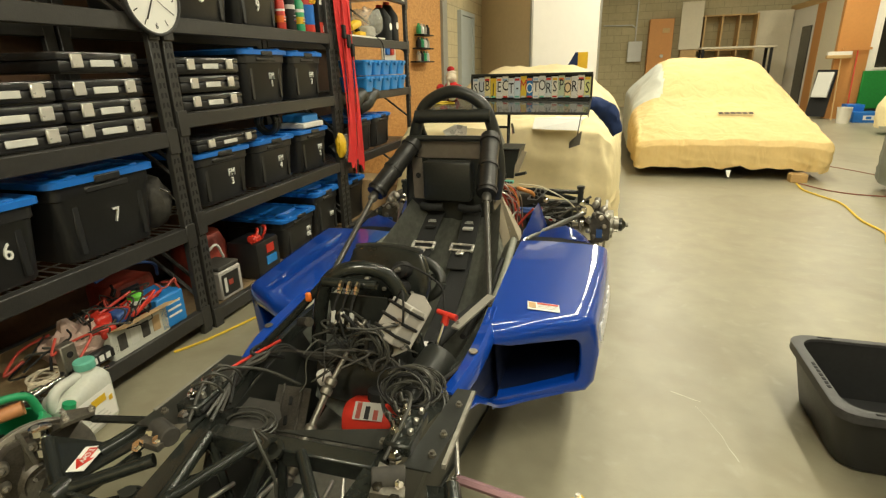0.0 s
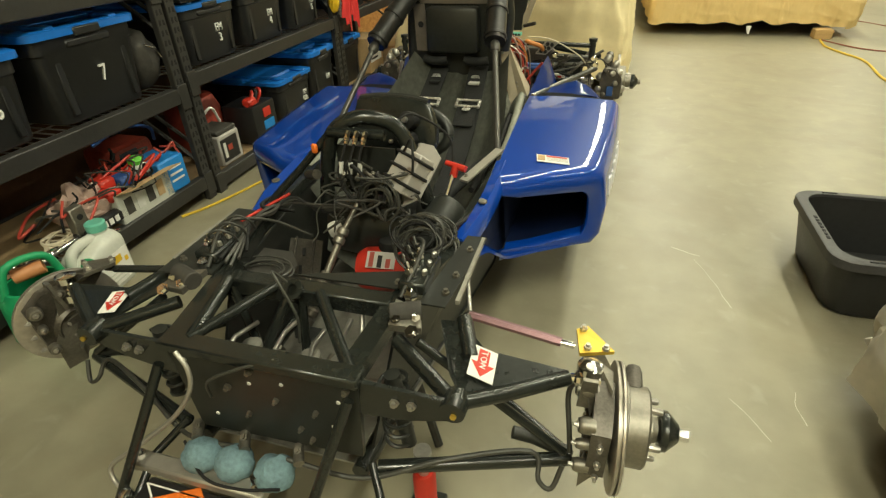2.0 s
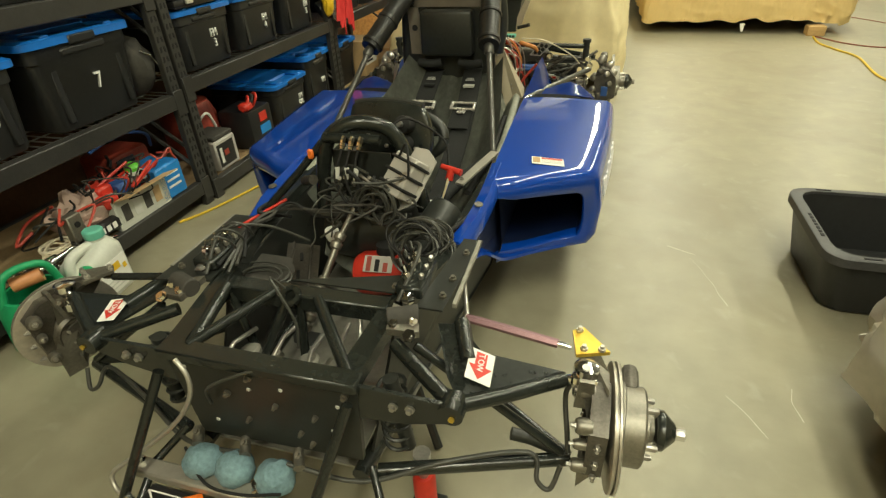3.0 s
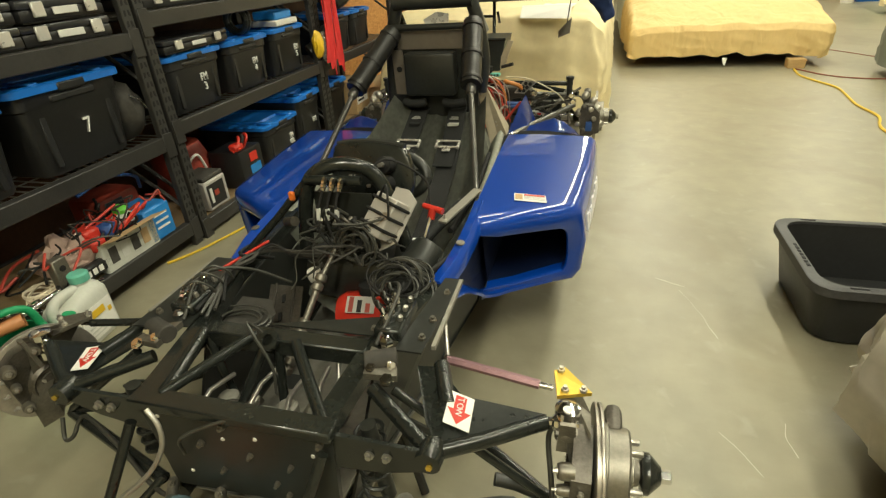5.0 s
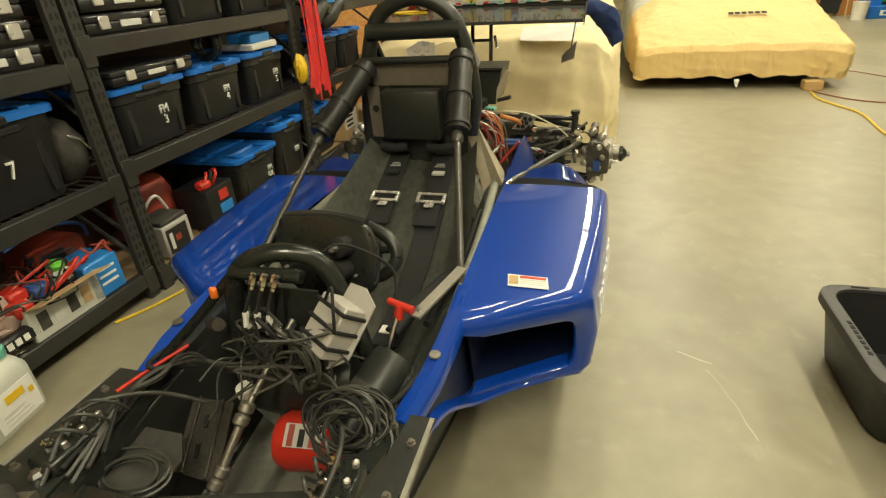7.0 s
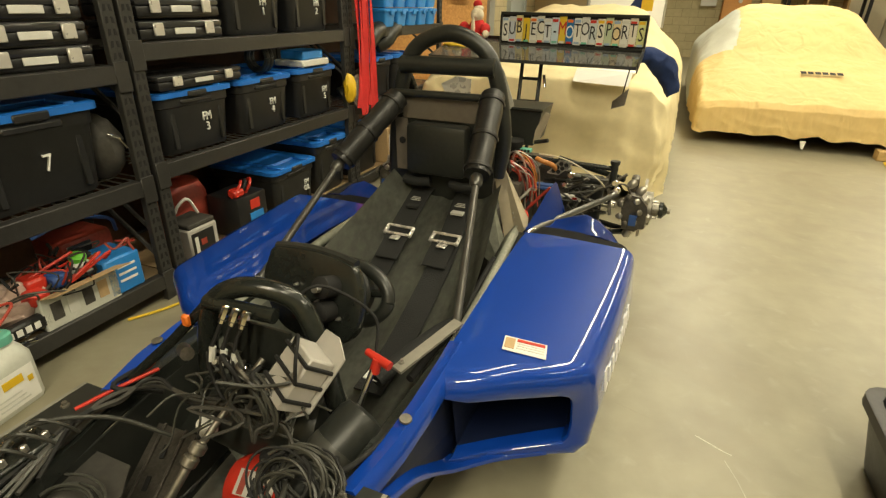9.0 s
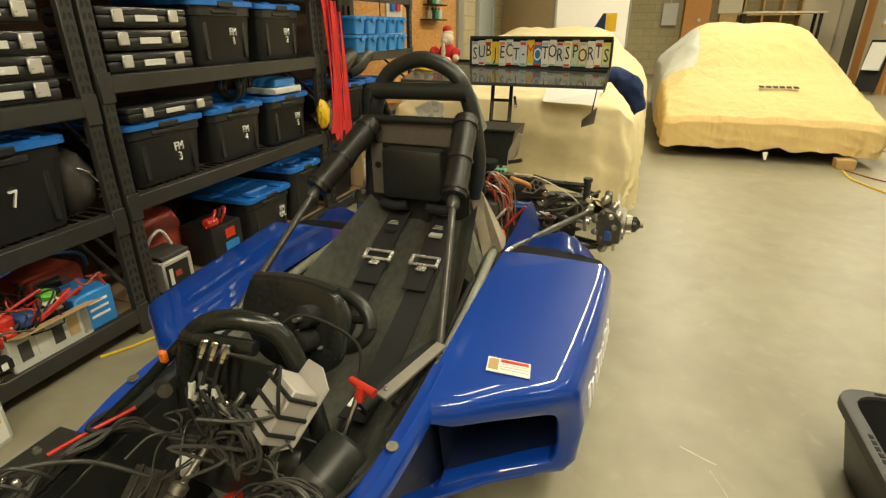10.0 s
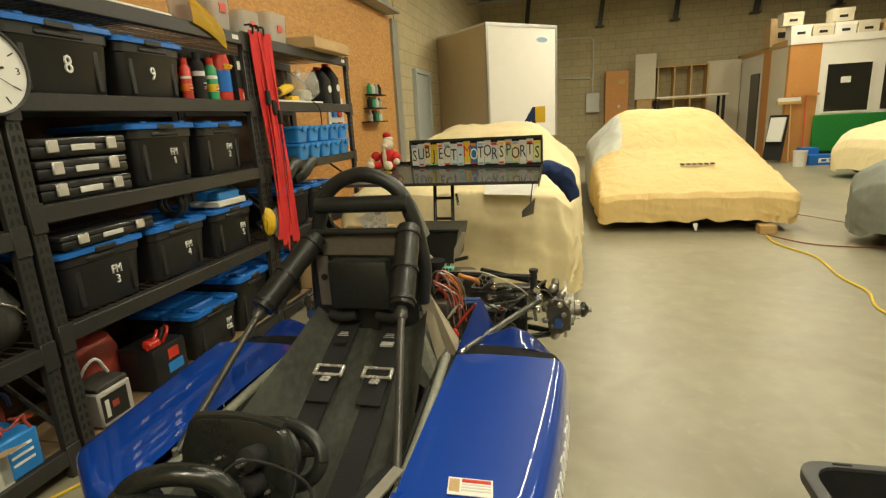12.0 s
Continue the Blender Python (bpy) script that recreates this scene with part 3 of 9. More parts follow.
# ---- far end ----
def carton(x, y, z, w, d, h, rz=0, m="card", label="closed cardboard storage carton"):
    c = thing("carton", (x, y, z), label, "box", "cartons", rz)
    part("body", B(-w / 2, w / 2, -d / 2, d / 2, 0, h * 0.8, bevel=0.004), M[m], c)
    part("lid", B(-w / 2 - 0.008, w / 2 + 0.008, -d / 2 - 0.008, d / 2 + 0.008, h * 0.72, h, bevel=0.004), M[m], c)
    part("label", B(-w * 0.2, w * 0.2, -d / 2 - 0.011, -d / 2 - 0.0082, h * 0.3, h * 0.5), M["slot"], c, smooth=False)
    return c


for i, (x, z, m) in enumerate(((5.15, 2.5, "white"), (5.56, 2.5, "cream"), (5.97, 2.5, "white"), (6.38, 2.5, "cream"), (5.9, 2.77, "cream"), (4.98, 2.77, "cream"), (6.85, 2.5, "card"))):
    carton(x + 0.23, 13.3, z + 0.06, 0.38, 0.32, 0.26, m=m, label="white archive box stacked on the office roof")
carton(5.3, 14.2, 2.5, 0.5, 0.5, 0.6, label="tall cardboard carton on the office roof")
t = thing("blue_tub", (7.63, 13.4, 2.5), "blue plastic storage tub on the office roof", "tub")
part("body", B(-0.3, 0.3, -0.2, 0.2, 0, 0.4, bevel=0.03, seg=2), M["bluebin"], t)
part("rim", B(-0.33, 0.33, -0.23, 0.23, 0.38, 0.43, bevel=0.01), M["lid"], t)

g = thing("green_board", (6.38, 12.75, 0.22), "green artificial turf panel leaning by the office", "panel")
part("turf", B(-0.75, 0.95, -0.03, 0.03, 0, 0.75, bevel=0.012), M["green"], g)
part("trestle", B(-0.6, 0.8, -0.02, 0.12, -0.22, 0), M["slot"], g, smooth=False)
bx = thing("tool_carton", (5.77, 12.2, 0), "blue and white printed carton on the floor", "box")
part("body", B(-0.42, 0.42, -0.18, 0.18, 0, 0.2, bevel=0.004), M["lid"], bx)
part("band", B(-0.25, 0.40, -0.184, -0.181, 0.05, 0.14), M["paper"], bx, smooth=False)
for i in range(4):
    part("print_bar", B(-0.2 + i * 0.14, -0.11 + i * 0.14, -0.187, -0.1845, 0.07, 0.12), M["lid"], bx, smooth=False)
bx = thing("tool_carton", (5.47, 12.45, 0), "blue printed carton with an upright flap", "box")
part("body", B(-0.15, 0.15, -0.15, 0.15, 0, 0.33, bevel=0.004), M["lid"], bx)
p = thing("pail", (5.14, 11.9, 0), "white plastic pail on the floor", "pail")
part("body", L([(0.11, 0), (0.13, 0.3), (0.135, 0.31), (0.12, 0.31), (0.1, 0.02)], n=18), M["white"], p)
br = thing("push_broom", (5.18, 12.6, 0), "push broom standing bristles up against the office", "broom")
part("handle", T([(0, 0, 0), (0.02, 0.2, 1.25)], 0.013), M["trim_wood"], br)
part("head", B(-0.25, 0.2, 0.15, 0.25, 1.22, 1.29, bevel=0.01), M["trim_wood"], br)
part("bristles", B(-0.24, 0.19, 0.16, 0.24, 1.29, 1.36), M["white"], br, smooth=False)
sq = thing("floor_squeegee", (5.43, 12.7, 0), "red handled floor squeegee leaning on the wall", "squeegee")
part("handle", T([(0, -0.1, 0), (0.05, 0.12, 1.4)], 0.013), M["red"], sq)
part("blade", B(-0.22, 0.28, 0.08, 0.13, 1.38, 1.43), M["ochre"], sq, smooth=False)
fr = thing("folding_frame", (4.78, 12.9, 0), "black framed picture board leaning on the office wall", "picture")
part("frame", P([(0, 0, 0.05), (0.3, -0.2, 0.05), (0.42, -0.1, 1.0), (0.12, 0.1, 1.0)], (-0.6, -0.8, 0.2), 0.03), M["slot"], fr, smooth=False)
part("picture", P([(0.03, -0.06, 0.45), (0.27, -0.22, 0.45), (0.36, -0.14, 0.95), (0.12, 0.02, 0.95)], (-0.6, -0.8, 0.2), 0.05), M["label_grey"], fr, smooth=False)

c = thing("plywood_cabinet", (1.94, 16.2, 0), "orange varnished plywood cabinet door against the end wall", "cabinet")
part("body", B(-0.32, 0.3, -0.2, 0.28, 0, 2.36, bevel=0.006), M["ochre"], c)
part("handle", B(0.02, 0.2, -0.23, -0.2, 2.0, 2.12), M["trim_wood"], c, smooth=False)
part("latch", L([(0.05, 0), (0.04, 0.03)], (0.05, -0.2, 1.4), (0, -1, 0)), M["wire"], c)
c = thing("white_board", (2.67, 16.0, 1.15), "pale panel leaning upright on the shelving", "board")
part("board", B(-0.27, 0.27, -0.02, 0.02, 0.4, 1.6), M["cream"], c, smooth=False)
part("batten", B(-0.2, 0.2, 0.02, 0.3, 0.0, 0.4), M["trim_wood"], c, smooth=False)
s = thing("timber_shelving", (3.34, 16.2, 0), "bare pine stud shelving frame against the end wall", "shelving")
for i in range(5):
    x = -0.75 + i * 0.42
    part("stud", B(x - 0.02, x + 0.02, -0.2, 0.25, 0, 2.4), M["trim_wood"], s, smooth=False)
for z in (0.6, 1.5, 2.36):
    for i in range(4):
        part("shelf", B(-0.73 + i * 0.42, -0.35 + i * 0.42, -0.19, 0.25, z, z + 0.03), M["trim_wood"], s, smooth=False)
c = thing("tall_panel", (4.49, 16.2, 0), "cream painted partition panel beside the pine shelving", "panel")
part("panel", B(-0.22, 0.62, -0.05, 0.05, 0, 2.45), M["cream"], c, smooth=False)
b = thing("workbench", (3.68, 15.2, 0), "pale topped bench behind the yellow covered car", "bench")
part("top", B(-0.85, 0.85, -0.3, 0.3, 1.52, 1.57, bevel=0.01), M["cream"], b)
for x in (-0.8, 0.75):
    for y in (-0.25, 0.25):
        part("leg", B(x - 0.03, x + 0.03, y - 0.03, y + 0.03, 0, 1.52), M["slot"], b, smooth=False)
e = thing("electrical_box", (1.29, Y1, 1.27), "grey electrical disconnect box with conduit on the block wall", "electrical box")
part("box", B(-0.19, 0.19, -0.15, -0.002, 0, 0.55, bevel=0.01), M["label_grey"], e)
part("conduit", T([(0, -0.05, 0.55), (0, -0.05, 1.9), (-0.05, -0.05, 2.05), (-0.2, -0.05, 2.1), (-1.6, -0.05, 2.1)], 0.02, 8, 4), M["label_grey"], e)
part("conduit", T([(0, -0.06, 0.9), (-0.1, -0.06, 0.98), (-0.9, -0.06, 1.0)], 0.016, 8), M["label_grey"], e)

# enclosed box trailer, turned, behind the beige covered car
K = math.hypot(1.15, 1.1)
v = thing("box_trailer", (-0.76, 9.4, 0), "white enclosed box trailer, one side toned tan for shade", "trailer", rz=math.degrees(math.atan2(1.1, 1.15)))
DX = Vector((1.15, 1.1, 0)).normalized()
part("rear_panel", B(0.03, K - 0.03, 0, 0.04, 0.9, 2.82), M["boxwhite"], v, "plain white end panel", smooth=False)
# tan tone puts the shaded look of this side into its colour
part("side_panel", B(-0.0, 0.03, 0.03, 3.6, 0.55, 2.84), M["tan"], v, "side panel toned tan for its shade", smooth=False)
part("far_side", B(K - 0.03, K, 0.03, 3.6, 0.9, 2.84), M["boxwhite"], v, smooth=False)
part("roof", B(0, K, 0, 3.6, 2.84, 2.88), M["boxwhite"], v, smooth=False)
part("corner_trim", B(-0.012, 0.03, -0.012, 0.03, 0.6, 2.88), M["wire"], v, "silver corner trim", smooth=False)
part("corner_trim", B(K - 0.03, K + 0.012, -0.012, 0.03, 0.9, 2.88), M["wire"], v, "silver corner trim", smooth=False)
part("top_trim", B(0.03, K - 0.03, -0.012, 0.0, 2.82, 2.87), M["wire"], v, smooth=False)
part("badge", P([(K - 0.35 + 0.13 * math.cos(a), -0.001, 2.62 + 0.045 * math.sin(a)) for a in np.linspace(0, 5.98, 20)], (0, -1, 0), 0.003), M["label_blue"], v, "small pale blue oval badge")
part("chassis", B(0.1, K - 0.1, 0.3, 3.5, 0.5, 0.9), M["slot"], v, smooth=False)
for x in (0.12, K - 0.32):
    part("wheel", L([(0.30, 0), (0.33, 0.03), (0.33, 0.17), (0.30, 0.2)], (x, 1.9, 0.33), (1, 0, 0)), M["tyre"], v)
y = thing("display_stand", (0.10, 8.3, 0), "yellow and navy cardboard display on a post", "display")
part("post", B(-0.03, 0.03, -0.03, 0.03, 0, 1.2), M["slot"], y, smooth=False)
part("panel", P([(-0.15, 0, 1.2), (0.02, 0, 1.2), (0.02, 0, 1.42), (-0.02, 0, 1.42)], (0, 1, 0), 0.05), M["navy"], y, smooth=False)
part("panel", B(0.02, 0.17, 0, 0.05, 1.18, 1.42), M["yellow"], y, smooth=False)

# gauges on the strand board
q = thing("gauge_rack", (X0, 6.6, 1.32), "small black wall rack of bottles and gauges", "rack")
for i in range(3):
    part("shelf", B(0.003, 0.14, -0.32 + i * 0.1, 0.3, 0.0 + i * 0.17, 0.015 + i * 0.17), M["slot"], q, smooth=False)
    for k in range(4):
        part("bottle", L([(0.035, 0), (0.035, 0.09), (0.015, 0.11), (0.015, 0.13)], (0.07, -0.18 + k * 0.12 + i * 0.02, 0.016 + i * 0.17), n=10), M[("steel", "slot", "greenp", "label_grey")[(k + i) % 4]], q)
q = thing("key_board", (X0, 5.5, 1.1), "pale board with small blue and red switches", "board")
part("board", B(0.003, 0.025, -0.2, 0.2, 0, 0.5, bevel=0.005), M["label_grey"], q)
for k in range(4):
    part("switch", B(0.026, 0.05, -0.14 + 0.14 * (k % 2), -0.04 + 0.14 * (k % 2), 0.1 + 0.2 * (k // 2), 0.24 + 0.2 * (k // 2), bevel=0.005), M[("lid", "red")[k % 2]], q)

# ---- covered cars ----
def cover_mesh(secs, ny=90, nr=56, wr=0.012, seed=0.0, hemwave=0.02, folds=1.0, pleat=0.0):
    """Rings along y from (y, half width, hem z, side z, roof half width, roof z)."""
    cols = list(zip(*secs))
    ts = np.linspace(0, len(secs) - 1, ny)
    idx = np.arange(len(secs))
    val = [np.interp(ts, idx, c) for c in cols]
    for k in range(1, 6):
        s = val[k].copy()
        s[1:-1] = 0.25 * s[:-2] + 0.5 * s[1:-1] + 0.25 * s[2:]
        val[k] = s
    rings = []
    for y, hw, hz, sz, rw, rz in zip(*val):
        key = spline([(-hw, 0, hz), (-hw * 1.02, 0, hz + (sz - hz) * 0.5), (-hw, 0, sz), (-(hw * 0.35 + rw * 0.65), 0, sz + (rz - sz) * 0.6), (-rw * 0.8, 0, rz * 0.985 + sz * 0.015), (0, 0, rz),
                      (rw * 0.8, 0, rz * 0.985 + sz * 0.015), (hw * 0.35 + rw * 0.65, 0, sz + (rz - sz) * 0.6), (hw, 0, sz), (hw * 1.02, 0, hz + (sz - hz) * 0.5), (hw, 0, hz)], 10)
        step = (len(key) - 1) / (nr - 1)
        ring = []
        for j in range(nr):
            f = j * step
            i = min(int(f), len(key) - 2)
            p = key[i].lerp(key[i + 1], f - i)
            p = Vector((p.x, y, p.z))
            low = max(0.0, 1 - (p.z - hz) / 0.45)
            w = noise.noise(Vector((p.x * 2.2 + seed, p.y * 2.2, p.z * 1.6))) * wr * 0.9
            w += (1 - abs(noise.noise(Vector((p.x * 5 + seed, p.y * 5, p.z * 1.2 + p.x * 2)))) * 2) * wr * 0.7 * folds
            f2 = noise.noise(Vector((p.x * 3 + p.z * 6 + seed, p.y * 9 - p.z * 5, p.z * 2)))
            w += max(0, 0.35 - abs(f2)) * wr * 1.6 * folds * (0.4 + low)
            w += math.sin((p.y * 17 + p.x * 15) + 3 * noise.noise(p * 1.5)) * wr * 0.8 * low * folds
            out = Vector((p.x / max(hw, 0.1), 0, 0.6)).normalized()
            q = p + out * w - Vector((0, w * 0.45 * math.exp(-(y / 0.14) ** 2), 0))
            # gathers in the skirt at the front and along the sides
            g = math.sin(p.x * 52 + 5 * noise.noise(Vector((p.x * 4, seed, p.z)))) * max(0, 1 - p.z / 0.42)
            q.y -= pleat * g * math.exp(-(y / 0.05) ** 2)
            if j in (0, nr - 1):
                q.z += noise.noise(Vector((p.y * 3 + seed, p.x, 0))) * hemwave
            ring.append(q)
        rings.append(ring)
    bm = bmesh.new()
    vs = loft(bm, rings, closed=False, cap=False)
    bm.faces.new(vs[-1])
    return bm


def covered_car(name, x, y, rz, secs, m, label, wheels, group="covered cars", wr=0.012, seed=0.0, **k):
    c = thing(name, (x, y, 0), label, "car", group, rz)
    part("cover", cover_mesh(secs, wr=wr, seed=seed, **k), m, c)
    y0, y1, hw = secs[0][0] + 0.3, secs[-1][0] - 0.3, max(s[1] for s in secs) - 0.1
    y0 += 0.5 * (rz != 0)
    # dark box added under the cover to stop light passing beneath
    part("underbody", B(-hw + 0.12, hw - 0.12, y0, y1, 0.16, 0.4), M["under"], c, smooth=False)
    for wy in wheels:
        for sx in (-1, 1):
            w = part("wheel", L([(0.1, -0.1), (0.25, -0.1), (0.29, -0.07), (0.29, 0.07), (0.25, 0.1), (0.1, 0.09)], (sx * (hw - 0.09), wy, 0.29), (sx, 0, 0), 22), M["tyre"], c)
            part("rim", L([(0.2, 0), (0.19, 0.012), (0.05, 0.03), (0.04, 0.04)], (sx * (hw - 0.09 + 0.092), wy, 0.29), (sx, 0, 0), 16), M["cast"], w)
    return c


yel = covered_car("covered_car", 1.92, 5.78, 0, [
    (0.0, 0.86, 0.09, 0.10, 0.74, 0.11), (0.008, 0.89, 0.08, 0.20, 0.78, 0.23), (0.016, 0.91, 0.08, 0.30, 0.80, 0.35), (0.06, 0.94, 0.085, 0.37, 0.80, 0.41), (0.22, 0.95, 0.09, 0.43, 0.80, 0.47), (0.45, 0.96, 0.10, 0.48, 0.80, 0.55), (0.9, 0.97, 0.12, 0.55, 0.80, 0.66),
    (1.25, 0.98, 0.12, 0.62, 0.78, 0.78), (1.7, 0.98, 0.12, 0.70, 0.70, 1.05), (2.1, 0.98, 0.12, 0.74, 0.64, 1.23), (2.7, 0.98, 0.12, 0.76, 0.62, 1.27), (3.4, 0.98, 0.12, 0.76, 0.62, 1.22), (4.0, 0.97, 0.12, 0.76, 0.66, 1.0),
    (4.4, 0.95, 0.14, 0.7, 0.7, 0.85), (4.5, 0.85, 0.14, 0.3, 0.6, 0.4)], M["cover_y"], "car under a fitted pale yellow cotton cover with black print", (0.85, 3.45), seed=3.1, wr=0.016, ny=190, nr=150, folds=1.4, hemwave=0.012, pleat=0.011)
yme = yel.children[0].data
yme.materials.append(M["cover_pale"])
for pl in yme.polygons:
    if pl.center.y > 1.3 and pl.center.x < -0.60 - 0.30 * max(0, 0.95 - pl.center.z):
        pl.material_index = 1
# plain bars stand for the printed mark
for i in range(6):
    part("print_bar", B(-0.12 + i * 0.058, -0.075 + i * 0.058, 0, 0.05, 0, 0.003), M["slot"], yel, "black printed mark", smooth=False).matrix_basis = pose(0.09, 0.66, 0.645, 13, 0, 0) @ Matrix.Diagonal((1.1, 1.3, 1, 1))
part("tie_string", P([(-0.02, -0.01, 0.1), (0.03, -0.01, 0.1), (0.02, -0.02, 0.02), (0.0, -0.02, 0.03)], (0, -1, 0), 0.004), M["paper"], yel, "white tag hanging from the hem")
bl = thing("wood_block", (2.60, 5.72, 0), "short wood block on the floor by the covered car", "block")
part("block", B(-0.09, 0.07, -0.05, 0.08, 0, 0.09, bevel=0.006), M["trim_wood"], bl)

covered_car("covered_car", -0.19, 3.45, 0, [
    (0.0, 0.78, 0.06, 0.10, 0.66, 0.12), (0.03, 0.82, 0.05, 0.45, 0.72, 0.55), (0.10, 0.85, 0.05, 0.62, 0.76, 0.76), (0.35, 0.87, 0.05, 0.68, 0.76, 0.82), (0.9, 0.88, 0.06, 0.70, 0.76, 0.86), (1.3, 0.88, 0.06, 0.72, 0.7, 0.95),
    (1.7, 0.88, 0.06, 0.74, 0.58, 1.14), (2.3, 0.88, 0.06, 0.74, 0.54, 1.21), (3.0, 0.88, 0.06, 0.74, 0.56, 1.1), (3.5, 0.86, 0.06, 0.7, 0.6, 0.86), (3.9, 0.8, 0.1, 0.5, 0.55, 0.6), (3.95, 0.7, 0.1, 0.2, 0.5, 0.22)],
    M["cover_b"], "low car under a loose beige fabric cover behind the racing car", (0.8, 3.1), seed=8.0, wr=0.036, ny=140, nr=84, folds=1.2)
covered_car("covered_car", 3.34, 4.75, -62, [
    (0.0, 0.42, 0.10, 0.12, 0.3, 0.14), (0.03, 0.52, 0.10, 0.36, 0.38, 0.42), (0.08, 0.60, 0.10, 0.45, 0.42, 0.56), (0.25, 0.74, 0.11, 0.56, 0.55, 0.70), (0.7, 0.84, 0.16, 0.62, 0.66, 0.80), (1.3, 0.88, 0.16, 0.66, 0.7, 0.90), (2.0, 0.9, 0.16, 0.7, 0.6, 1.1), (2.8, 0.9, 0.18, 0.7, 0.6, 1.2), (3.4, 0.86, 0.18, 0.65, 0.6, 0.8), (3.5, 0.7, 0.2, 0.3, 0.5, 0.35)],
    M["cover_g"], "car under a wrinkled grey-green cover, a wheel showing", (0.78, 2.9), seed=5.0, wr=0.03)
covered_car("covered_car", 5.15, 9.5, -70, [
    (0.0, 0.5, 0.12, 0.14, 0.35, 0.16), (0.03, 0.62, 0.12, 0.40, 0.45, 0.50), (0.08, 0.72, 0.13, 0.48, 0.5, 0.64), (0.3, 0.82, 0.17, 0.62, 0.66, 0.80), (0.9, 0.88, 0.18, 0.66, 0.7, 0.90), (1.8, 0.9, 0.18, 0.68, 0.6, 1.1), (2.8, 0.85, 0.2, 0.6, 0.6, 0.8)],
    M["cover_b"], "pale covered car beside the office", (0.75, 2.2), seed=11.0)
covered_car("covered_car", 2.27, -1.45, 0, [
    (0.0, 0.8, 0.12, 0.2, 0.6, 0.25), (0.1, 0.88, 0.12, 0.5, 0.75, 0.62), (0.6, 0.92, 0.12, 0.55, 0.75, 0.72), (1.3, 0.94, 0.1, 0.55, 0.75, 0.75), (1.75, 0.95, 0.1, 0.45, 0.75, 0.70), (2.05, 0.93, 0.1, 0.40, 0.7, 0.62), (2.18, 0.86, 0.1, 0.3, 0.6, 0.42), (2.22, 0.6, 0.1, 0.14, 0.4, 0.15)],
    M["cover_s"], "car end under a silvery plastic cover with sagging folds", (0.5, 1.55), seed=14.0, wr=0.045, folds=1.6)

# ---- loose tub on the floor ----
def open_tub(name, x, y, rz, w, d, h, label):
    t = thing(name, (x, y, 0), label, "tub", "", rz)

    def ring(ww, dd, z, r=0.07, n=5):
        out = []
        for cx, cy, a0 in ((ww / 2 - r, dd / 2 - r, 0), (-ww / 2 + r, dd / 2 - r, 90), (-ww / 2 + r, -dd / 2 + r, 180), (ww / 2 - r, -dd / 2 + r, 270)):
            for i in range(n):
                a = radians(a0 + 90 * i / (n - 1))
                out.append(Vector((cx + r * math.cos(a), cy + r * math.sin(a), z)))
        return out
    bm = bmesh.new()
    loft(bm, [ring(w * 0.84, d * 0.80, 0.0), ring(w * 0.86, d * 0.84, 0.01), ring(w * 0.95, d * 0.93, h * 0.8), ring(w * 0.96, d * 0.94, h * 0.98), ring(w * 0.93, d * 0.91, h * 0.98), ring(w * 0.82, d * 0.78, 0.012)])
    part("body", bm, M["tote"], t)
    bm = bmesh.new()
    loft(bm, [ring(w * 0.97, d * 0.95, h * 0.86), ring(w, d, h * 0.86), ring(w, d, h * 0.985), ring(w * 0.985, d * 0.985, h), ring(w * 0.91, d * 0.89, h), ring(w * 0.91, d * 0.89, h * 0.95), ring(w * 0.97, d * 0.95, h * 0.95)], cap=False)
    part("rim", bm, M["rimgrey"], t, "worn grey-black rim")
    for i in range(7):
        part("slot", B(-w * 0.477, -w * 0.463, -0.12 + i * 0.024, -0.106 + i * 0.024, h, h + 0.002), M["slot"], t, smooth=False)
    for s in (-0.25, 0.02, 0.25):
        part("slot", B(s - 0.025, s + 0.025, -d * 0.477, -d * 0.463, h, h + 0.002), M["slot"], t, smooth=False)
        part("slot", B(s - 0.025, s + 0.025, d * 0.463, d * 0.477, h, h + 0.002), M["slot"], t, smooth=False)
    return t


open_tub("storage_tub", 1.68, 1.24, 0, 0.75, 0.52, 0.235, "empty black plastic storage tub standing open on the floor")
bb = thing("foam_ball", (1.41, 1.14, 0.012), "small white ball lying in the tub", "ball")
part("ball", L([(0.001, 0), (0.02, 0.004), (0.032, 0.018), (0.035, 0.035), (0.032, 0.052), (0.02, 0.066), (0.001, 0.07)], n=14), M["white"], bb)

# ---- cords ----
def cord(name, pts, m, label, r=0.006):
    return solid(name, T(pts, r, 6, 6), m, label, "cord")


cord("extension_cord", [(2.55, 5.60, 0.008), (2.52, 5.3, 0.008), (2.58, 5.05, 0.008), (2.66, 4.75, 0.008), (2.60, 4.2, 0.008), (2.62, 3.85, 0.008), (2.52, 3.5, 0.008), (2.6, 3.0, 0.008), (2.8, 2.2, 0.008)], M["yellowcord"], "yellow extension cord lying across the floor", 0.009)
cord("air_hose", [(2.57, 5.62, 0.007), (2.75, 5.3, 0.007), (3.0, 5.15, 0.007), (3.5, 5.12, 0.007), (4.2, 5.3, 0.007)], M["redcord"], "thin brown-red air hose on the floor", 0.006)
cord("air_hose", [(2.9, 7.2, 0.006), (3.3, 6.6, 0.006), (3.6, 6.1, 0.006), (4.0, 5.9, 0.006)], M["redcord"], "thin cord on the floor", 0.004)
cord("extension_cord", [(-1.30, 1.10, 0.007), (-1.23, 1.24, 0.007), (-1.15, 1.5, 0.007), (-1.08, 1.8, 0.007), (-1.12, 2.4, 0.007), (-1.02, 2.9, 0.007)], M["yellowcord"], "yellow cord running along the rack", 0.006)

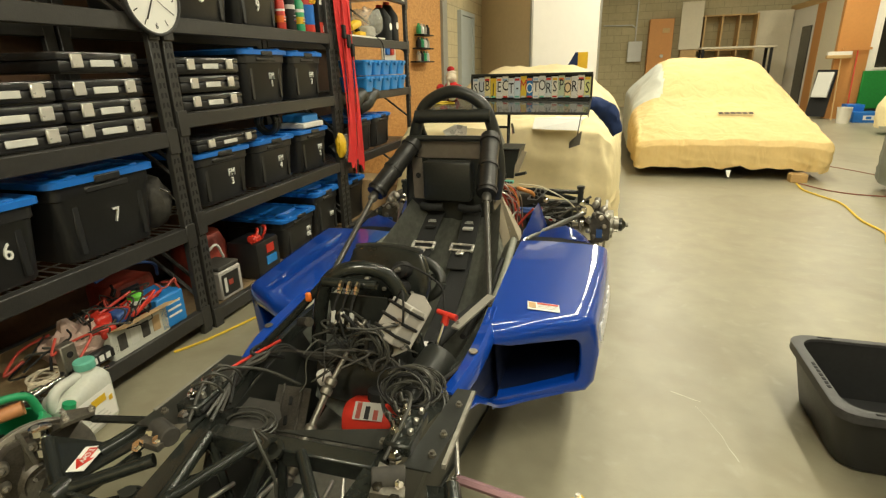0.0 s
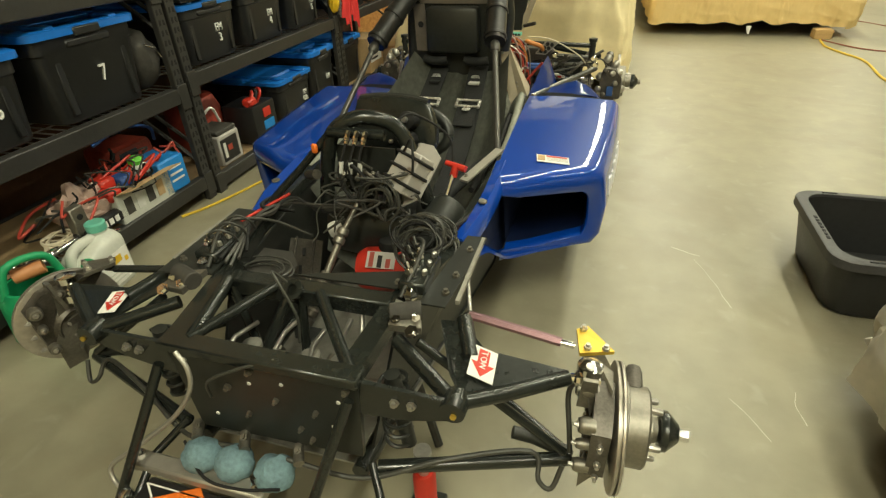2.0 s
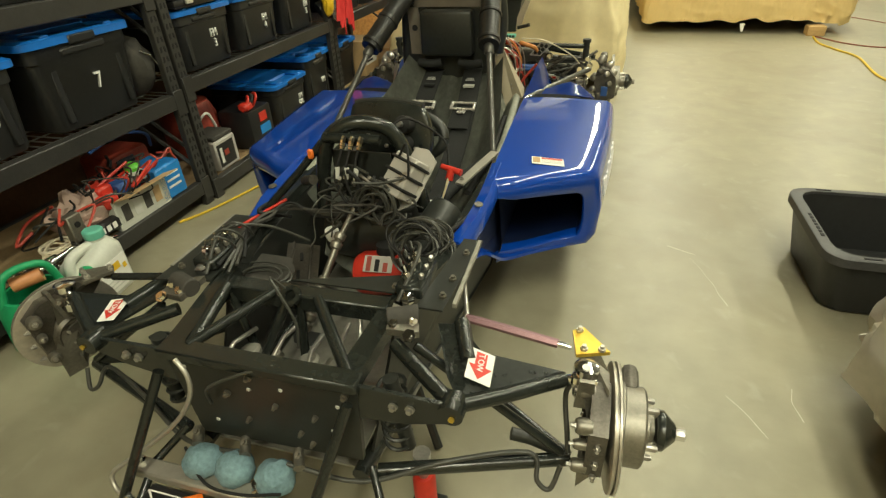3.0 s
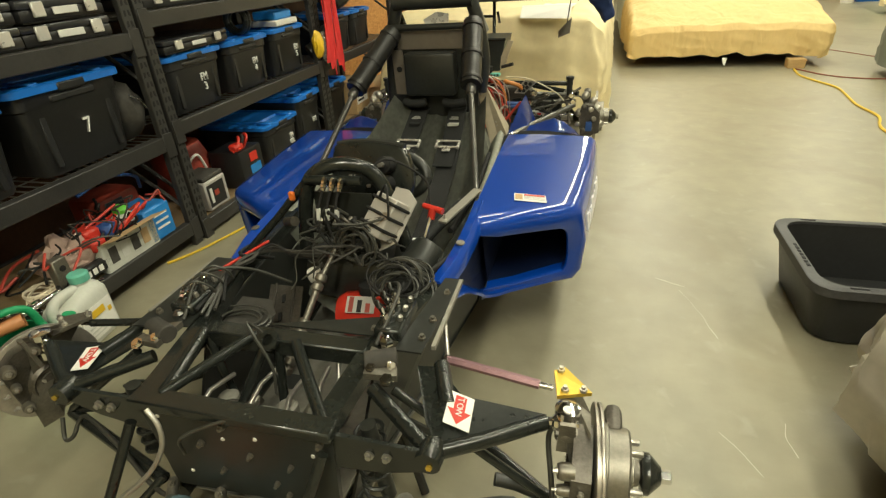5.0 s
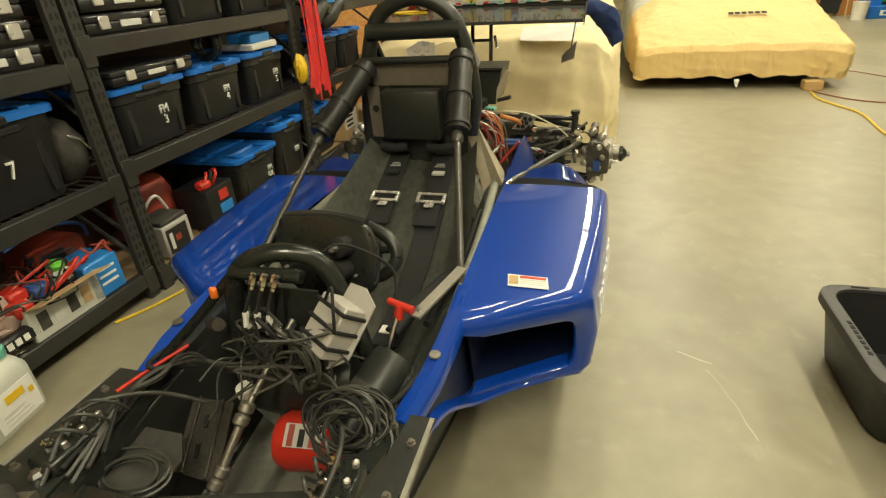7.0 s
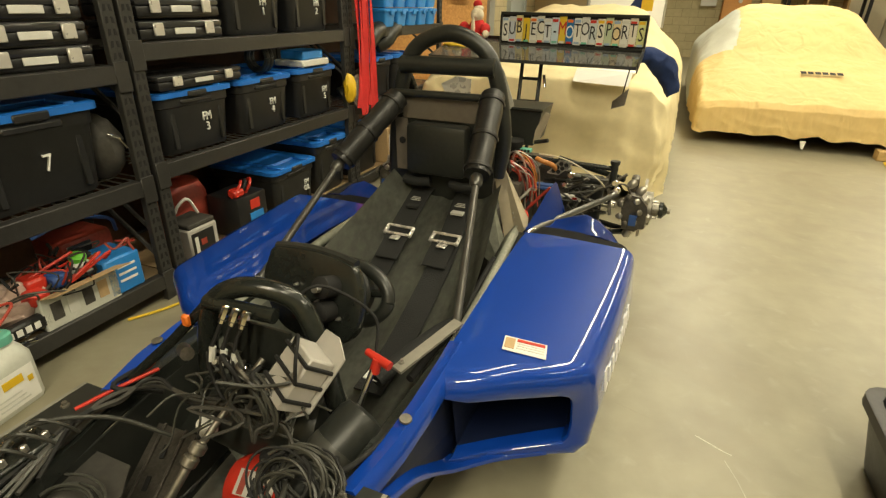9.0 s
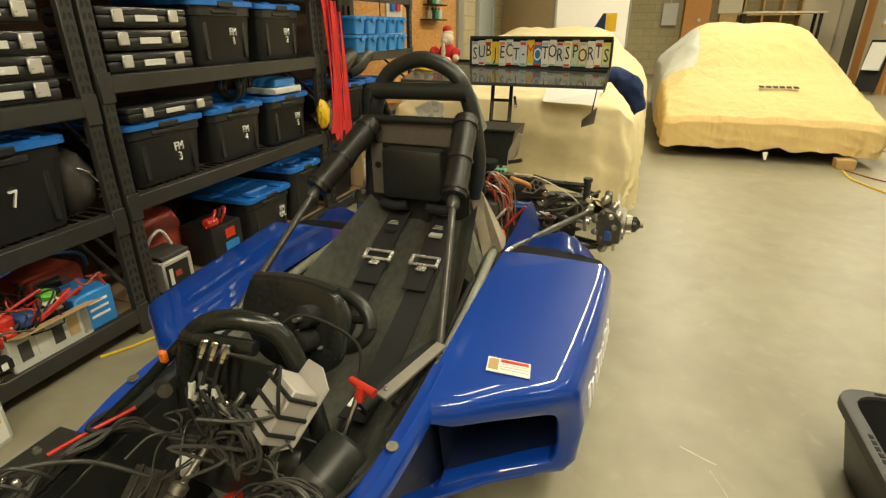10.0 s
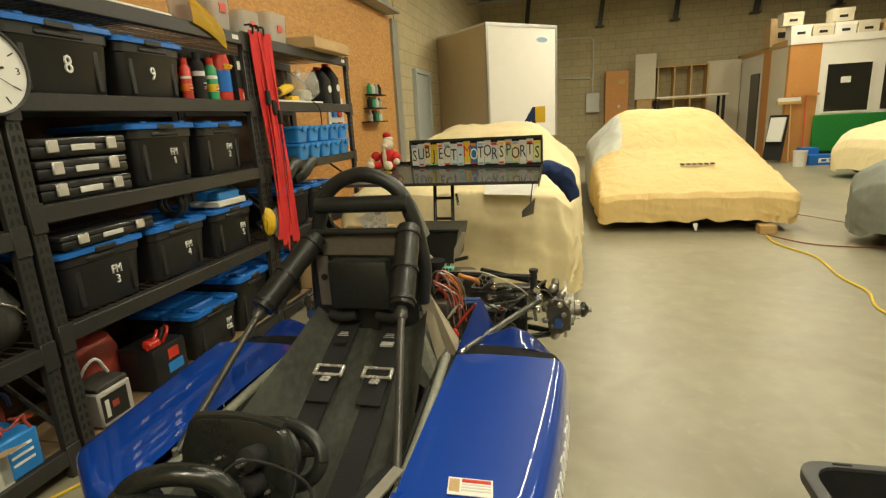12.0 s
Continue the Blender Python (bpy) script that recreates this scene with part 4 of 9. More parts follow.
# ---- storage racks ----
FX, BX = -1.285, -1.885


SLOT = {}
for s in (-1, 1):
    bm = P([(0, s * 0.018, 0), (0, s * 0.007, 0.003), (0, s * 0.005, 0.024), (0, s * 0.014, 0.024)], (1, 0, 0), 0.0012)
    SLOT[s] = bpy.data.meshes.new("keyhole_slot")
    bm.to_mesh(SLOT[s])
    SLOT[s].materials.append(M["slot"])


def post(parent, x, y, front):
    p = part("post", B(x - 0.03, x + 0.0, y - 0.028, y + 0.028, 0, 1.88, bevel=0.003), M["rack"], parent)
    if front:
        for s in (-1, 1):
            for i in range(44):
                o = new("keyhole_slot", SLOT[s])
                o.parent, o.location = p, (x, y, 0.08 + i * 0.041)
    return p


def rack(y0, y1, levels, label):
    r = thing("storage_rack", (0, 0, 0), label, "rack", "storage racks")
    for y in (y0 + 0.028, y1 - 0.028):
        post(r, FX, y, True)
        post(r, BX + 0.03, y, False)
        bm = bmesh.new()
        for z in (0.2, 0.8, 1.4):
            tube(bm, [(FX - 0.03, y, z), (BX + 0.03, y, z + 0.4)], 0.01, 6)
        part("side_brace", bm, M["rack"], r)
    for z in levels:
        beam = part("beam", B(FX - 0.034, FX + 0.006, y0 + 0.056, y1 - 0.056, z - 0.068, z, bevel=0.004), M["rack"], r)
        part("beam", B(BX, BX + 0.034, y0 + 0.056, y1 - 0.056, z - 0.068, z, bevel=0.004), M["rack"], r)
        for y in (y0 + 0.03, y1 - 0.03):
            part("bracket", B(FX + 0.001, FX + 0.009, y - 0.03, y + 0.03, z - 0.1, z + 0.012, bevel=0.002), M["rack"], r)
        if z < 0.2:
            part("deck", B(BX + 0.036, FX - 0.036, y0 + 0.02, y1 - 0.02, z - 0.02, z - 0.003), M["particle"], r, "bare particle board deck", smooth=False)
        else:
            bm = bmesh.new()
            for i in range(int((y1 - y0) / 0.045)):
                yy = y0 + 0.05 + i * 0.045
                tube(bm, [(BX + 0.02, yy, z - 0.012), (FX - 0.02, yy, z - 0.012)], 0.003, 4)
            for i in range(5):
                xx = BX + 0.08 + i * 0.11
                tube(bm, [(xx, y0 + 0.03, z - 0.018), (xx, y1 - 0.03, z - 0.018)], 0.003, 4)
            part("wire_deck", bm, M["wire"], r, "zinc wire mesh deck")
    part("beam_label", B(FX + 0.0065, FX + 0.008, y1 - 0.15, y1 - 0.09, levels[-1] - 0.045, levels[-1] - 0.02), M["paper"], r, "small white load label", smooth=False)
    return r


rack(-1.72, -0.19, (0.13, 0.56, 1.005, 1.485, 1.875), "charcoal steel storage rack holding totes and tools")
rack(-0.18, 1.35, (0.13, 0.56, 1.005, 1.485, 1.875), "charcoal steel storage rack with totes, cases and tools")
rack(1.37, 2.93, (0.09, 0.60, 1.075, 1.485, 1.875), "charcoal steel storage rack filled with black totes")
rack(2.94, 4.48, (0.09, 0.60, 1.075, 1.485, 1.875), "charcoal steel storage rack with small blue bins")


def rr(w, d, z, r=0.04, n=4, cx=0.0, cy=0.0):
    out = []
    for sx, sy, a0 in ((1, 1, 0), (-1, 1, 90), (-1, -1, 180), (1, -1, 270)):
        for i in range(n):
            a = radians(a0 + 90 * i / (n - 1))
            out.append(Vector((cx + sx * (w / 2 - r) + r * math.cos(a), cy + sy * (d / 2 - r) + r * math.sin(a), z)))
    return out


def tote(y, z, w, h, text="", depth=0.5, x=None, size=0.05, lidm="lid", label=None, dy=0.0, skew=0.0):
    """A tote whose short side, w wide, faces +x."""
    xf = FX - 0.03 if x is None else x
    t = thing("storage_tote", (xf - depth / 2, y, z), label or "black plastic storage tote with a snap-on blue lid", "tote", "storage totes", skew)
    bm = bmesh.new()
    loft(bm, [rr(depth * 0.86, w * 0.78, 0), rr(depth * 0.88, w * 0.80, 0.01), rr(depth * 0.93, w * 0.88, h * 0.72), rr(depth * 0.95, w * 0.91, h * 0.74), rr(depth * 0.95, w * 0.92, h * 0.9)])
    for s in (-0.3, 0.3):
        bbox(bm, depth * 0.44, depth * 0.462, s * w - 0.014, s * w + 0.014, h * 0.08, h * 0.7, bevel=0.004)
    part("body", bm, M["tote"], t)
    part("grip", B(depth * 0.45, depth * 0.49, -w * 0.2, w * 0.2, h * 0.76, h * 0.84, bevel=0.006), M["tote"], t)
    bm = bmesh.new()
    loft(bm, [rr(depth * 0.985, w * 0.98, h * 0.88), rr(depth, w, h * 0.885), rr(depth, w, h * 0.955), rr(depth * 0.97, w * 0.95, h * 0.975), rr(depth * 0.9, w * 0.86, h * 0.975), rr(depth * 0.87, w * 0.82, h * 0.955), rr(depth * 0.6, w * 0.6, h * 0.955), rr(depth * 0.58, w * 0.56, h * 1.0), rr(depth * 0.5, w * 0.5, h * 1.0)])
    part("lid", bm, M[lidm], t, "bright blue snap-on lid" if lidm == "lid" else "")
    for s in (-0.28, 0.28):
        part("lid_rib", B(depth * 0.28, depth * 0.49, s * w - 0.02, s * w + 0.02, h * 0.955, h * 1.0, bevel=0.005), M[lidm], t)
    part("latch", B(depth * 0.485, depth * 0.51, -w * 0.12, w * 0.12, h * 0.86, h * 0.95, bevel=0.005), M["tote"], t)
    lines = text.split("/") if text else []
    for i, s in enumerate(lines):
        words("number", s, size, pose(depth * 0.462, dy, h * 0.42 + size * 0.85 * ((len(lines) - 1) / 2 - i)) @ RX, M["chalk"], t, "white hand-lettered mark", 0.004, 0.8)
    return t


tote(0.98, 0.56, 0.50, 0.34, "7", size=0.085, dy=0.02)
tote(0.46, 0.56, 0.50, 0.305, "6", size=0.085, dy=0.1)
tote(-0.5, 0.56, 0.5, 0.33, "5", size=0.085)
tote(1.695, 1.475, 0.54, 0.300, "8", size=0.10, dy=0.02)
tote(2.18, 1.475, 0.45, 0.285, "9", size=0.085, dy=-0.01)
tote(2.17, 1.075, 0.46, 0.30, "FM/1", size=0.05, dy=0.05)
tote(2.63, 1.075, 0.42, 0.295, "FM/2", size=0.05, dy=0.05)
tote(1.69, 0.60, 0.46, 0.28, "FM/3", size=0.055, dy=0.05)
tote(2.16, 0.60, 0.44, 0.28, "FM/4", size=0.05, dy=0.05)
tote(2.62, 0.60, 0.42, 0.285, "FM/5", size=0.05, dy=0.08)
tote(2.32, 0.09, 0.42, 0.28, "FM/OIL", size=0.045, x=FX - 0.02, dy=0.1)
tote(2.71, 0.09, 0.36, 0.36, "FM", size=0.05, x=FX - 0.02, dy=0.05, label="black storage tote with blue lid, partly hidden")
tote(3.42, 0.60, 0.4, 0.28, "", label="black tote with blue lid behind hanging straps")
tote(3.83, 0.60, 0.4, 0.28, "", label="black tote with blue lid beside tools")
tote(3.17, 0.09, 0.42, 0.34, "", label="black tote with blue lid on the bottom shelf")


def case(y, z, w=0.37, d=0.30, h=0.075, x=None, rz=0.0, tilt=0.0):
    c = thing("organiser_case", ((FX - 0.03 if x is None else x), y, z), "black parts organiser case with silver latches", "case", "organiser cases", rz)
    bm = B(-d, 0, -w / 2, w / 2, 0.004, h * 0.6, bevel=0.008, seg=2)
    part("base", bm, M["case"], c)
    part("lid", B(-d, 0.002, -w / 2 - 0.002, w / 2 + 0.002, h * 0.6, h, bevel=0.01, seg=2), M["smoke"], c, "smoked clear lid")
    for s in (-1, 1):
        part("latch", B(0.003, 0.014, s * w * 0.31 - 0.024, s * w * 0.31 + 0.024, h * 0.25, h * 0.9, bevel=0.003), M["latch"], c, "silver latch")
    part("label_holder", B(0.003, 0.008, -0.055, 0.055, h * 0.28, h * 0.62, bevel=0.002), M["label_grey"], c, "pale label strip")
    part("foot_rail", B(-d + 0.01, -0.01, -w / 2 + 0.01, w / 2 - 0.01, 0, 0.006), M["case"], c, smooth=False)
    return c


for i in range(4):
    case(1.06, 1.005 + i * 0.0775 + (0.02 if i > 2 else 0), x=FX - 0.03 + 0.01 * (i % 2), rz=(-3, 2, 0, 3)[i])
for i in range(3):
    case(0.68, 1.005 + i * 0.0775, x=FX - 0.02 - 0.01 * i, rz=(2, -2, 1)[i])
    case(0.29, 1.005 + i * 0.0775, x=FX - 0.04, rz=(0, 2, -2)[i])
for i in range(3):
    case(1.69, 1.075 + i * 0.085, w=0.44, x=FX - 0.04, rz=(0, 1, -1)[i])
case(1.73, 0.882, w=0.50, d=0.36, h=0.06, x=FX - 0.02, rz=2)
tot = thing("helmet_bag", (FX - 0.16, 1.26, 0.56), "dark grey bag with a metal clasp squeezed by the post", "bag")
bm = bmesh.new()
bmesh.ops.create_uvsphere(bm, u_segments=20, v_segments=14, radius=1)
for v in bm.verts:
    v.co = Vector((v.co.x * 0.13, v.co.y * 0.075, 0.13 + v.co.z * 0.13)) * (1 + 0.1 * noise.noise(v.co * 2.5))
part("body", bm, M["dusty"], tot)
part("clasp", T([(0.12, -0.03, 0.2), (0.14, 0.0, 0.18), (0.13, 0.04, 0.13)], 0.006), M["chrome"], tot)
bk = thing("tool_bag", (FX - 0.2, 0.15, 1.24), "folded dark fabric bag on top of the cases", "bag")
bm = bmesh.new()
bmesh.ops.create_uvsphere(bm, u_segments=24, v_segments=14, radius=1)
for v in bm.verts:
    v.co = Vector((v.co.x * 0.16, v.co.y * 0.24, 0.085 + v.co.z * 0.085)) * (1 + 0.14 * noise.noise(v.co * 3))
part("body", bm, M["dusty"], bk)
sm = thing("green_tray", (FX - 0.1, 0.5, 1.24), "small green and blue plastic tray", "tray")
part("tray", B(-0.1, 0.06, -0.1, 0.1, 0, 0.03, bevel=0.006), M["greenp"], sm)

# clock on the double post
ck = thing("wall_clock", (FX + 0.012, 1.325, 1.55), "round white wall clock hung on the rack post", "clock")
part("case", L([(0.15, 0), (0.152, 0.02), (0.147, 0.026), (0.141, 0.026), (0.14, 0.014)], (0, 0, 0), (1, 0, 0), 40), M["rimgrey"], ck, "thin dark rim")
face = part("face", L([(0.141, 0.004), (0.141, 0.015)], (0, 0, 0), (1, 0, 0), 40), M["clockface"], ck)
for h in range(12):
    a = radians(30 * (h + 1))
    if (h + 1) % 3 == 0:
        words("numeral", str(h + 1), 0.034, pose(0.0155, math.sin(a) * 0.112, math.cos(a) * 0.112) @ RX, M["slot"], face)
    else:
        m4 = pose(0.0155, 0, 0, math.degrees(-a))
        part("tick", B(0, 0.001, -0.002, 0.002, 0.1, 0.125, m=m4), M["slot"], face, smooth=False)
part("hour_hand", B(0.016, 0.018, -0.004, 0.004, -0.02, 0.065, m=pose(0, 0, 0, -80)), M["slot"], ck, smooth=False)
part("minute_hand", B(0.0185, 0.02, -0.003, 0.003, -0.02, 0.10, m=pose(0, 0, 0, -208)), M["slot"], ck, smooth=False)
part("second_hand", B(0.0205, 0.0215, -0.001, 0.001, -0.03, 0.11, m=pose(0, 0, 0, -122)), M["slot"], ck, smooth=False)

# red ratchet straps
st = thing("ratchet_straps", (FX + 0.02, 3.03, 1.875), "bunch of red webbing tie-down straps hanging from the rack", "straps")
for i in range(6):
    y = -0.09 + i * 0.035
    pts = [(0.012 + 0.006 * (i % 3), y, 0.02), (0.02 + 0.008 * (i % 3), y * 0.9 + 0.01, -0.35), (0.03 + 0.008 * (i % 3), y * 0.85 + 0.02, -0.8), (0.035, y * 1.1 + 0.03, -1.15 - 0.05 * (i % 3)), (0.04, y * 1.3 + 0.02, -1.28 - 0.05 * (i % 3))]
    bm = bmesh.new()
    rings = []
    for k, p in enumerate(spline(pts, 6)):
        tw = 0.4 * math.sin(k * 0.33 + i * 1.7)
        dv = Vector((math.sin(tw), math.cos(tw), 0)) * 0.021
        nv = Vector((math.cos(tw), -math.sin(tw), 0)) * 0.0022
        rings.append([p + dv + nv, p - dv + nv, p - dv - nv, p + dv - nv])
    loft(bm, rings)
    part("strap", bm, M["redstrap"], st)
for i in range(3):
    part("hook", T([(0.02, -0.08 + i * 0.06, 0.0), (0.02, -0.08 + i * 0.06, 0.05), (-0.03, -0.08 + i * 0.06, 0.055)], 0.006, 6, 3), M["slot"], st, "black hook")
    part("ratchet", B(0.03, 0.055, -0.06 + i * 0.06, -0.02 + i * 0.06, -0.42 - 0.06 * i, -0.33 - 0.06 * i, bevel=0.006), M["slot"], st, "dark steel ratchet")

# more small tools and cables on the bottom shelf
random.seed(33)
for i in range(16):
    p = Vector((FX - random.uniform(0.05, 0.25), random.uniform(0.62, 1.2), random.uniform(0.26, 0.34)))
    q = [p]
    for k in range(4):
        q.append(q[-1] + Vector((random.uniform(-0.04, 0.05), random.uniform(-0.09, 0.09), random.uniform(-0.05, 0.03))))
    solid("cable", T(q, random.choice((0.004, 0.005, 0.006)), 6, 5), M[random.choice(("slot", "oldred", "wirem", "slot", "wirered"))], "loose cable tangled over the open carton", "cable", "loose cables")
for i in range(12):
    y = -0.1 + i * 0.055
    solid("hand_tool", T([(FX - 0.16 + 0.03 * (i % 3), y, 0.142), (FX - 0.02 - 0.02 * (i % 2), y + 0.05 * math.sin(i * 2.1), 0.146)], [0.006, 0.009 + 0.003 * (i % 3)], 8), M[("steel", "satin", "chrome", "castdark")[i % 4]], "steel hand tool lying on the bottom shelf", "tool", "hand tools")
# cans between tote and straps
for i, (m1, m2, h, r) in enumerate((("red", "orange", 0.21, 0.028), ("slot", "yellow", 0.24, 0.03), ("slot", "slot", 0.25, 0.033), ("slot", "label_grey", 0.22, 0.03), ("greenp", "yellow", 0.23, 0.032), ("yellow", "greenp", 0.2, 0.03))):
    c = thing("spray_can", (FX - 0.07 - 0.05 * (i % 2), 2.425 + i * 0.054, 1.485), "printed aerosol can on the rack shelf", "can", "aerosol cans")
    part("body", L([(r, 0), (r, h * 0.75), (r * 0.6, h * 0.84)], n=14), M[m1], c)
    part("band", L([(r + 0.001, h * 0.2), (r + 0.001, h * 0.38)], n=14), M[m2], c)
    part("band", L([(r + 0.001, h * 0.5), (r + 0.001, h * (0.56 + 0.02 * (i % 3)))], n=14), M[("paper", "red", "label_grey", "wireor", "paper", "lid")[i]], c)
    for k in range(4):
        part("print_bar", B(r + 0.0005, r + 0.002, -0.014 + 0.004 * (k % 2), 0.012 - 0.003 * (k % 3), h * (0.22 + 0.04 * k), h * (0.24 + 0.04 * k)), M[("slot", "paper", "red", "label_blue")[(i + k) % 4]], c, smooth=False)
    part("cap", L([(r * 0.6, h * 0.84), (r * 0.62, h), (r * 0.5, h)], n=12), M["red" if i in (0, 4) else "slot"], c)
for i in range(5):
    h, r = 0.19 + 0.025 * (i % 3), 0.026 + 0.003 * (i % 2)
    c = thing("spray_can", (FX - 0.17 - 0.03 * (i % 2), 2.44 + i * 0.062, 1.485), "dark printed aerosol can behind the front row", "can", "aerosol cans")
    part("body", L([(r, 0), (r, h * 0.78), (r * 0.6, h * 0.86)], n=14), M[("slot", "case", "wireblue", "case", "oldred")[i]], c)
    part("band", L([(r + 0.001, h * 0.45), (r + 0.001, h * 0.66)], n=14), M[("yellow", "paper", "orange", "red", "label_grey")[i]], c)
    part("cap", L([(r * 0.62, h * 0.86), (r * 0.62, h), (r * 0.5, h)], n=12), M[("slot", "yellow", "slot", "red", "slot")[i]], c)
for i, (m1, w, h) in enumerate((("lid", 0.10, 0.27), ("slot", 0.13, 0.26))):
    c = thing("parts_can" if i == 0 else "filter_box", (FX - 0.09, 2.765 + i * 0.12, 1.485), ("blue and white printed tub of shop towels", "black filter box with a red base")[i], ("tub", "box")[i])
    if i == 0:
        part("body", L([(0.052, 0), (0.052, 0.22), (0.045, 0.25), (0.045, 0.26)], n=18), M["red"], c)
        part("label", L([(0.053, 0.05), (0.053, 0.17)], n=18), M["lid"], c)
        words("word", "SHOP", 0.04, pose(0.054, 0, 0.19) @ RX, M["yellow"], c, "", 0.003, 0.8)
    else:
        part("body", B(-0.06, 0.06, -0.06, 0.06, 0, 0.26, bevel=0.004), M["slot"], c)
        part("band", B(0.0605, 0.062, -0.058, 0.058, 0.0, 0.07), M["red"], c, smooth=False)
        part("label", B(0.0625, 0.064, -0.02, 0.02, 0.01, 0.05), M["paper"], c, smooth=False)
        part("mark", B(0.0605, 0.062, -0.04, 0.04, 0.18, 0.23), M["paper"], c, "white plain mark", smooth=False)

# top shelf
yb = thing("yellow_scoop", (FX - 0.02, 2.50, 1.875), "curved yellow plastic pan hanging over the shelf edge", "pan")
bm = bmesh.new()
loft(bm, [[Vector((0.06 * math.sin(a) - 0.02, -0.3 + y, 0.06 + 0.12 * math.cos(a) - 0.02 - 0.12 * (y / 0.5) ** 3)) for a in np.linspace(-0.3, 1.9, 8)] for y in np.linspace(0.24, 0.5, 10)], closed=False)
bmesh.ops.solidify(bm, geom=bm.faces[:], thickness=0.004)
part("pan", bm, M["yellow"], yb)
sh = thing("foam_sheet", (FX - 0.28, 2.0, 1.875), "white flat packing sheet laid on top of the rack", "sheet")
part("sheet", B(-0.25, 0.25, -0.55, 0.35, 0, 0.02, bevel=0.004), M["paper"], sh)
for y, w, h, m1 in ((2.72, 0.2, 0.26, "red"), (3.35, 0.26, 0.2, "paper"), (3.02, 0.22, 0.16, "paper")):
    c = thing("clear_bin", (FX - 0.2, y + 0.08, 1.875), "clear plastic bin with small boxes on the rack top", "bin", "clear bins")
    bm = bmesh.new()
    loft(bm, [rr(0.3, w * 0.9, 0.002), rr(0.32, w, h), rr(0.31, w - 0.01, h), rr(0.29, w * 0.87, 0.006)])
    part("bin", bm, M["clearbin"], c)
    part("contents", B(-0.1, 0.08, -w * 0.35, w * 0.3, 0.008, h * 0.6, bevel=0.004), M[m1], c)
    part("label", B(0.158, 0.161, -0.03, 0.03, h * 0.4, h * 0.6), M["red"], c, smooth=False)
cb = thing("cardboard_flat", (FX - 0.1, 3.98, 1.875), "long shallow cardboard box projecting from the rack top", "box")
part("box", B(-0.4, 0.2, -0.32, 0.32, 0, 0.075, bevel=0.004), M["card"], cb)
part("flap", B(-0.39, 0.19, -0.31, 0.31, 0.076, 0.082), M["card"], cb, smooth=False)

# third bay
for i in range(5):
    for k in range(2):
        c = thing("small_bin", (FX - 0.09, 3.46 + i * 0.185, 1.075 + k * 0.125), "small bright blue stacking bin", "bin", "small blue bins")
        bm = bmesh.new()
        loft(bm, [rr(0.22, 0.13, 0, 0.02), rr(0.24, 0.16, 0.095, 0.02), rr(0.26, 0.172, 0.097, 0.02), rr(0.26, 0.172, 0.112, 0.02), rr(0.245, 0.16, 0.118, 0.02), rr(0.2, 0.12, 0.118, 0.02)])
        part("bin", bm, M["bluebin"], c)
        part("latch", B(0.122, 0.138, -0.025, 0.025, 0.075, 0.112, bevel=0.004), M["bluebin"], c)
dr = thing("power_drill", (FX - 0.08, 3.44, 1.505), "yellow and black power drill lying on the shelf", "drill")
part("body", T([(0, -0.06, 0.05), (0, 0.05, 0.08), (0, 0.12, 0.09)], [0.03, 0.035, 0.024], 12), M["yellow"], dr)
part("grip", T([(0, 0.05, 0.07), (0, 0.11, 0.0)], 0.022, 10), M["slot"], dr)
part("battery", B(-0.035, 0.035, 0.06, 0.17, -0.018, 0.03, bevel=0.006), M["yellow"], dr)
part("chuck", L([(0.018, 0), (0.01, 0.05)], (0, -0.06, 0.05), (0, -1, -0.25), 12), M["slot"], dr)
ws = thing("white_tray", (FX - 0.16, 3.58, 1.485), "white melamine board on the shelf", "board")
part("board", B(-0.16, 0.15, -0.35, 0.35, 0.0, 0.014, bevel=0.003), M["white"], ws)
pb = thing("plastic_bag", (FX - 0.1, 3.78, 1.50), "crumpled clear plastic bag of parts", "bag")
bm = bmesh.new()
bmesh.ops.create_icosphere(bm, subdivisions=3, radius=1)
for v in bm.verts:
    v.co = Vector((v.co.x * 0.12, v.co.y * 0.17, 0.11 + v.co.z * 0.11)) * (1 + 0.25 * noise.noise(v.co * 3.3))
part("bag", bm, M["bag"], pb, smooth=False)
part("contents", B(-0.06, 0.04, -0.08, 0.08, 0.0, 0.09, bevel=0.02), M["label_grey"], pb)
for y, h in ((4.14, 0.3), (4.31, 0.34)):
    j = thing("oil_jug", (FX - 0.14, y, 1.485), "tall black oil jug with a red cap", "jug", "oil jugs")
    bm = bmesh.new()
    loft(bm, [rr(0.2, 0.12, 0), rr(0.2, 0.12, h * 0.65), rr(0.1, 0.09, h * 0.88), rr(0.08, 0.08, h * 0.92)])
    part("body", bm, M["slot"], j)
    part("cap", L([(0.03, h * 0.92), (0.03, h), (0.02, h)], n=12), M["red"], j)
    part("mark", L([(0.03, 0), (0.03, 0.003)], (0.1, 0, h * 0.4), (1, 0, 0), 14), M["paper"], j)
cr = solid("charger_cord", T([(FX + 0.0, 3.72, 1.50), (FX + 0.025, 3.78, 1.44), (FX + 0.02, 3.8, 1.3), (FX + 0.01, 3.82, 1.25)], 0.004, 6, 5), M["slot"], "black cord hanging from the shelf", "cord")
for i, y in enumerate((3.05, 3.3, 3.55)):
    v = thing("duct_hose", (FX - 0.08, y, 0.60 + (0.285 if i else 0.0)), "black ribbed duct elbow stored on the shelf", "hose", "duct hoses")
    bm = bmesh.new()
    path = spline([(0.0, -0.12, 0.06), (0.05, -0.06, 0.1), (0.06, 0.02, 0.16), (0.05, 0.1, 0.17)], 6)
    tube(bm, path, [0.055 + 0.004 * (k % 2) for k in range(len(path))], 14)
    part("duct", bm, M["satin"], v)
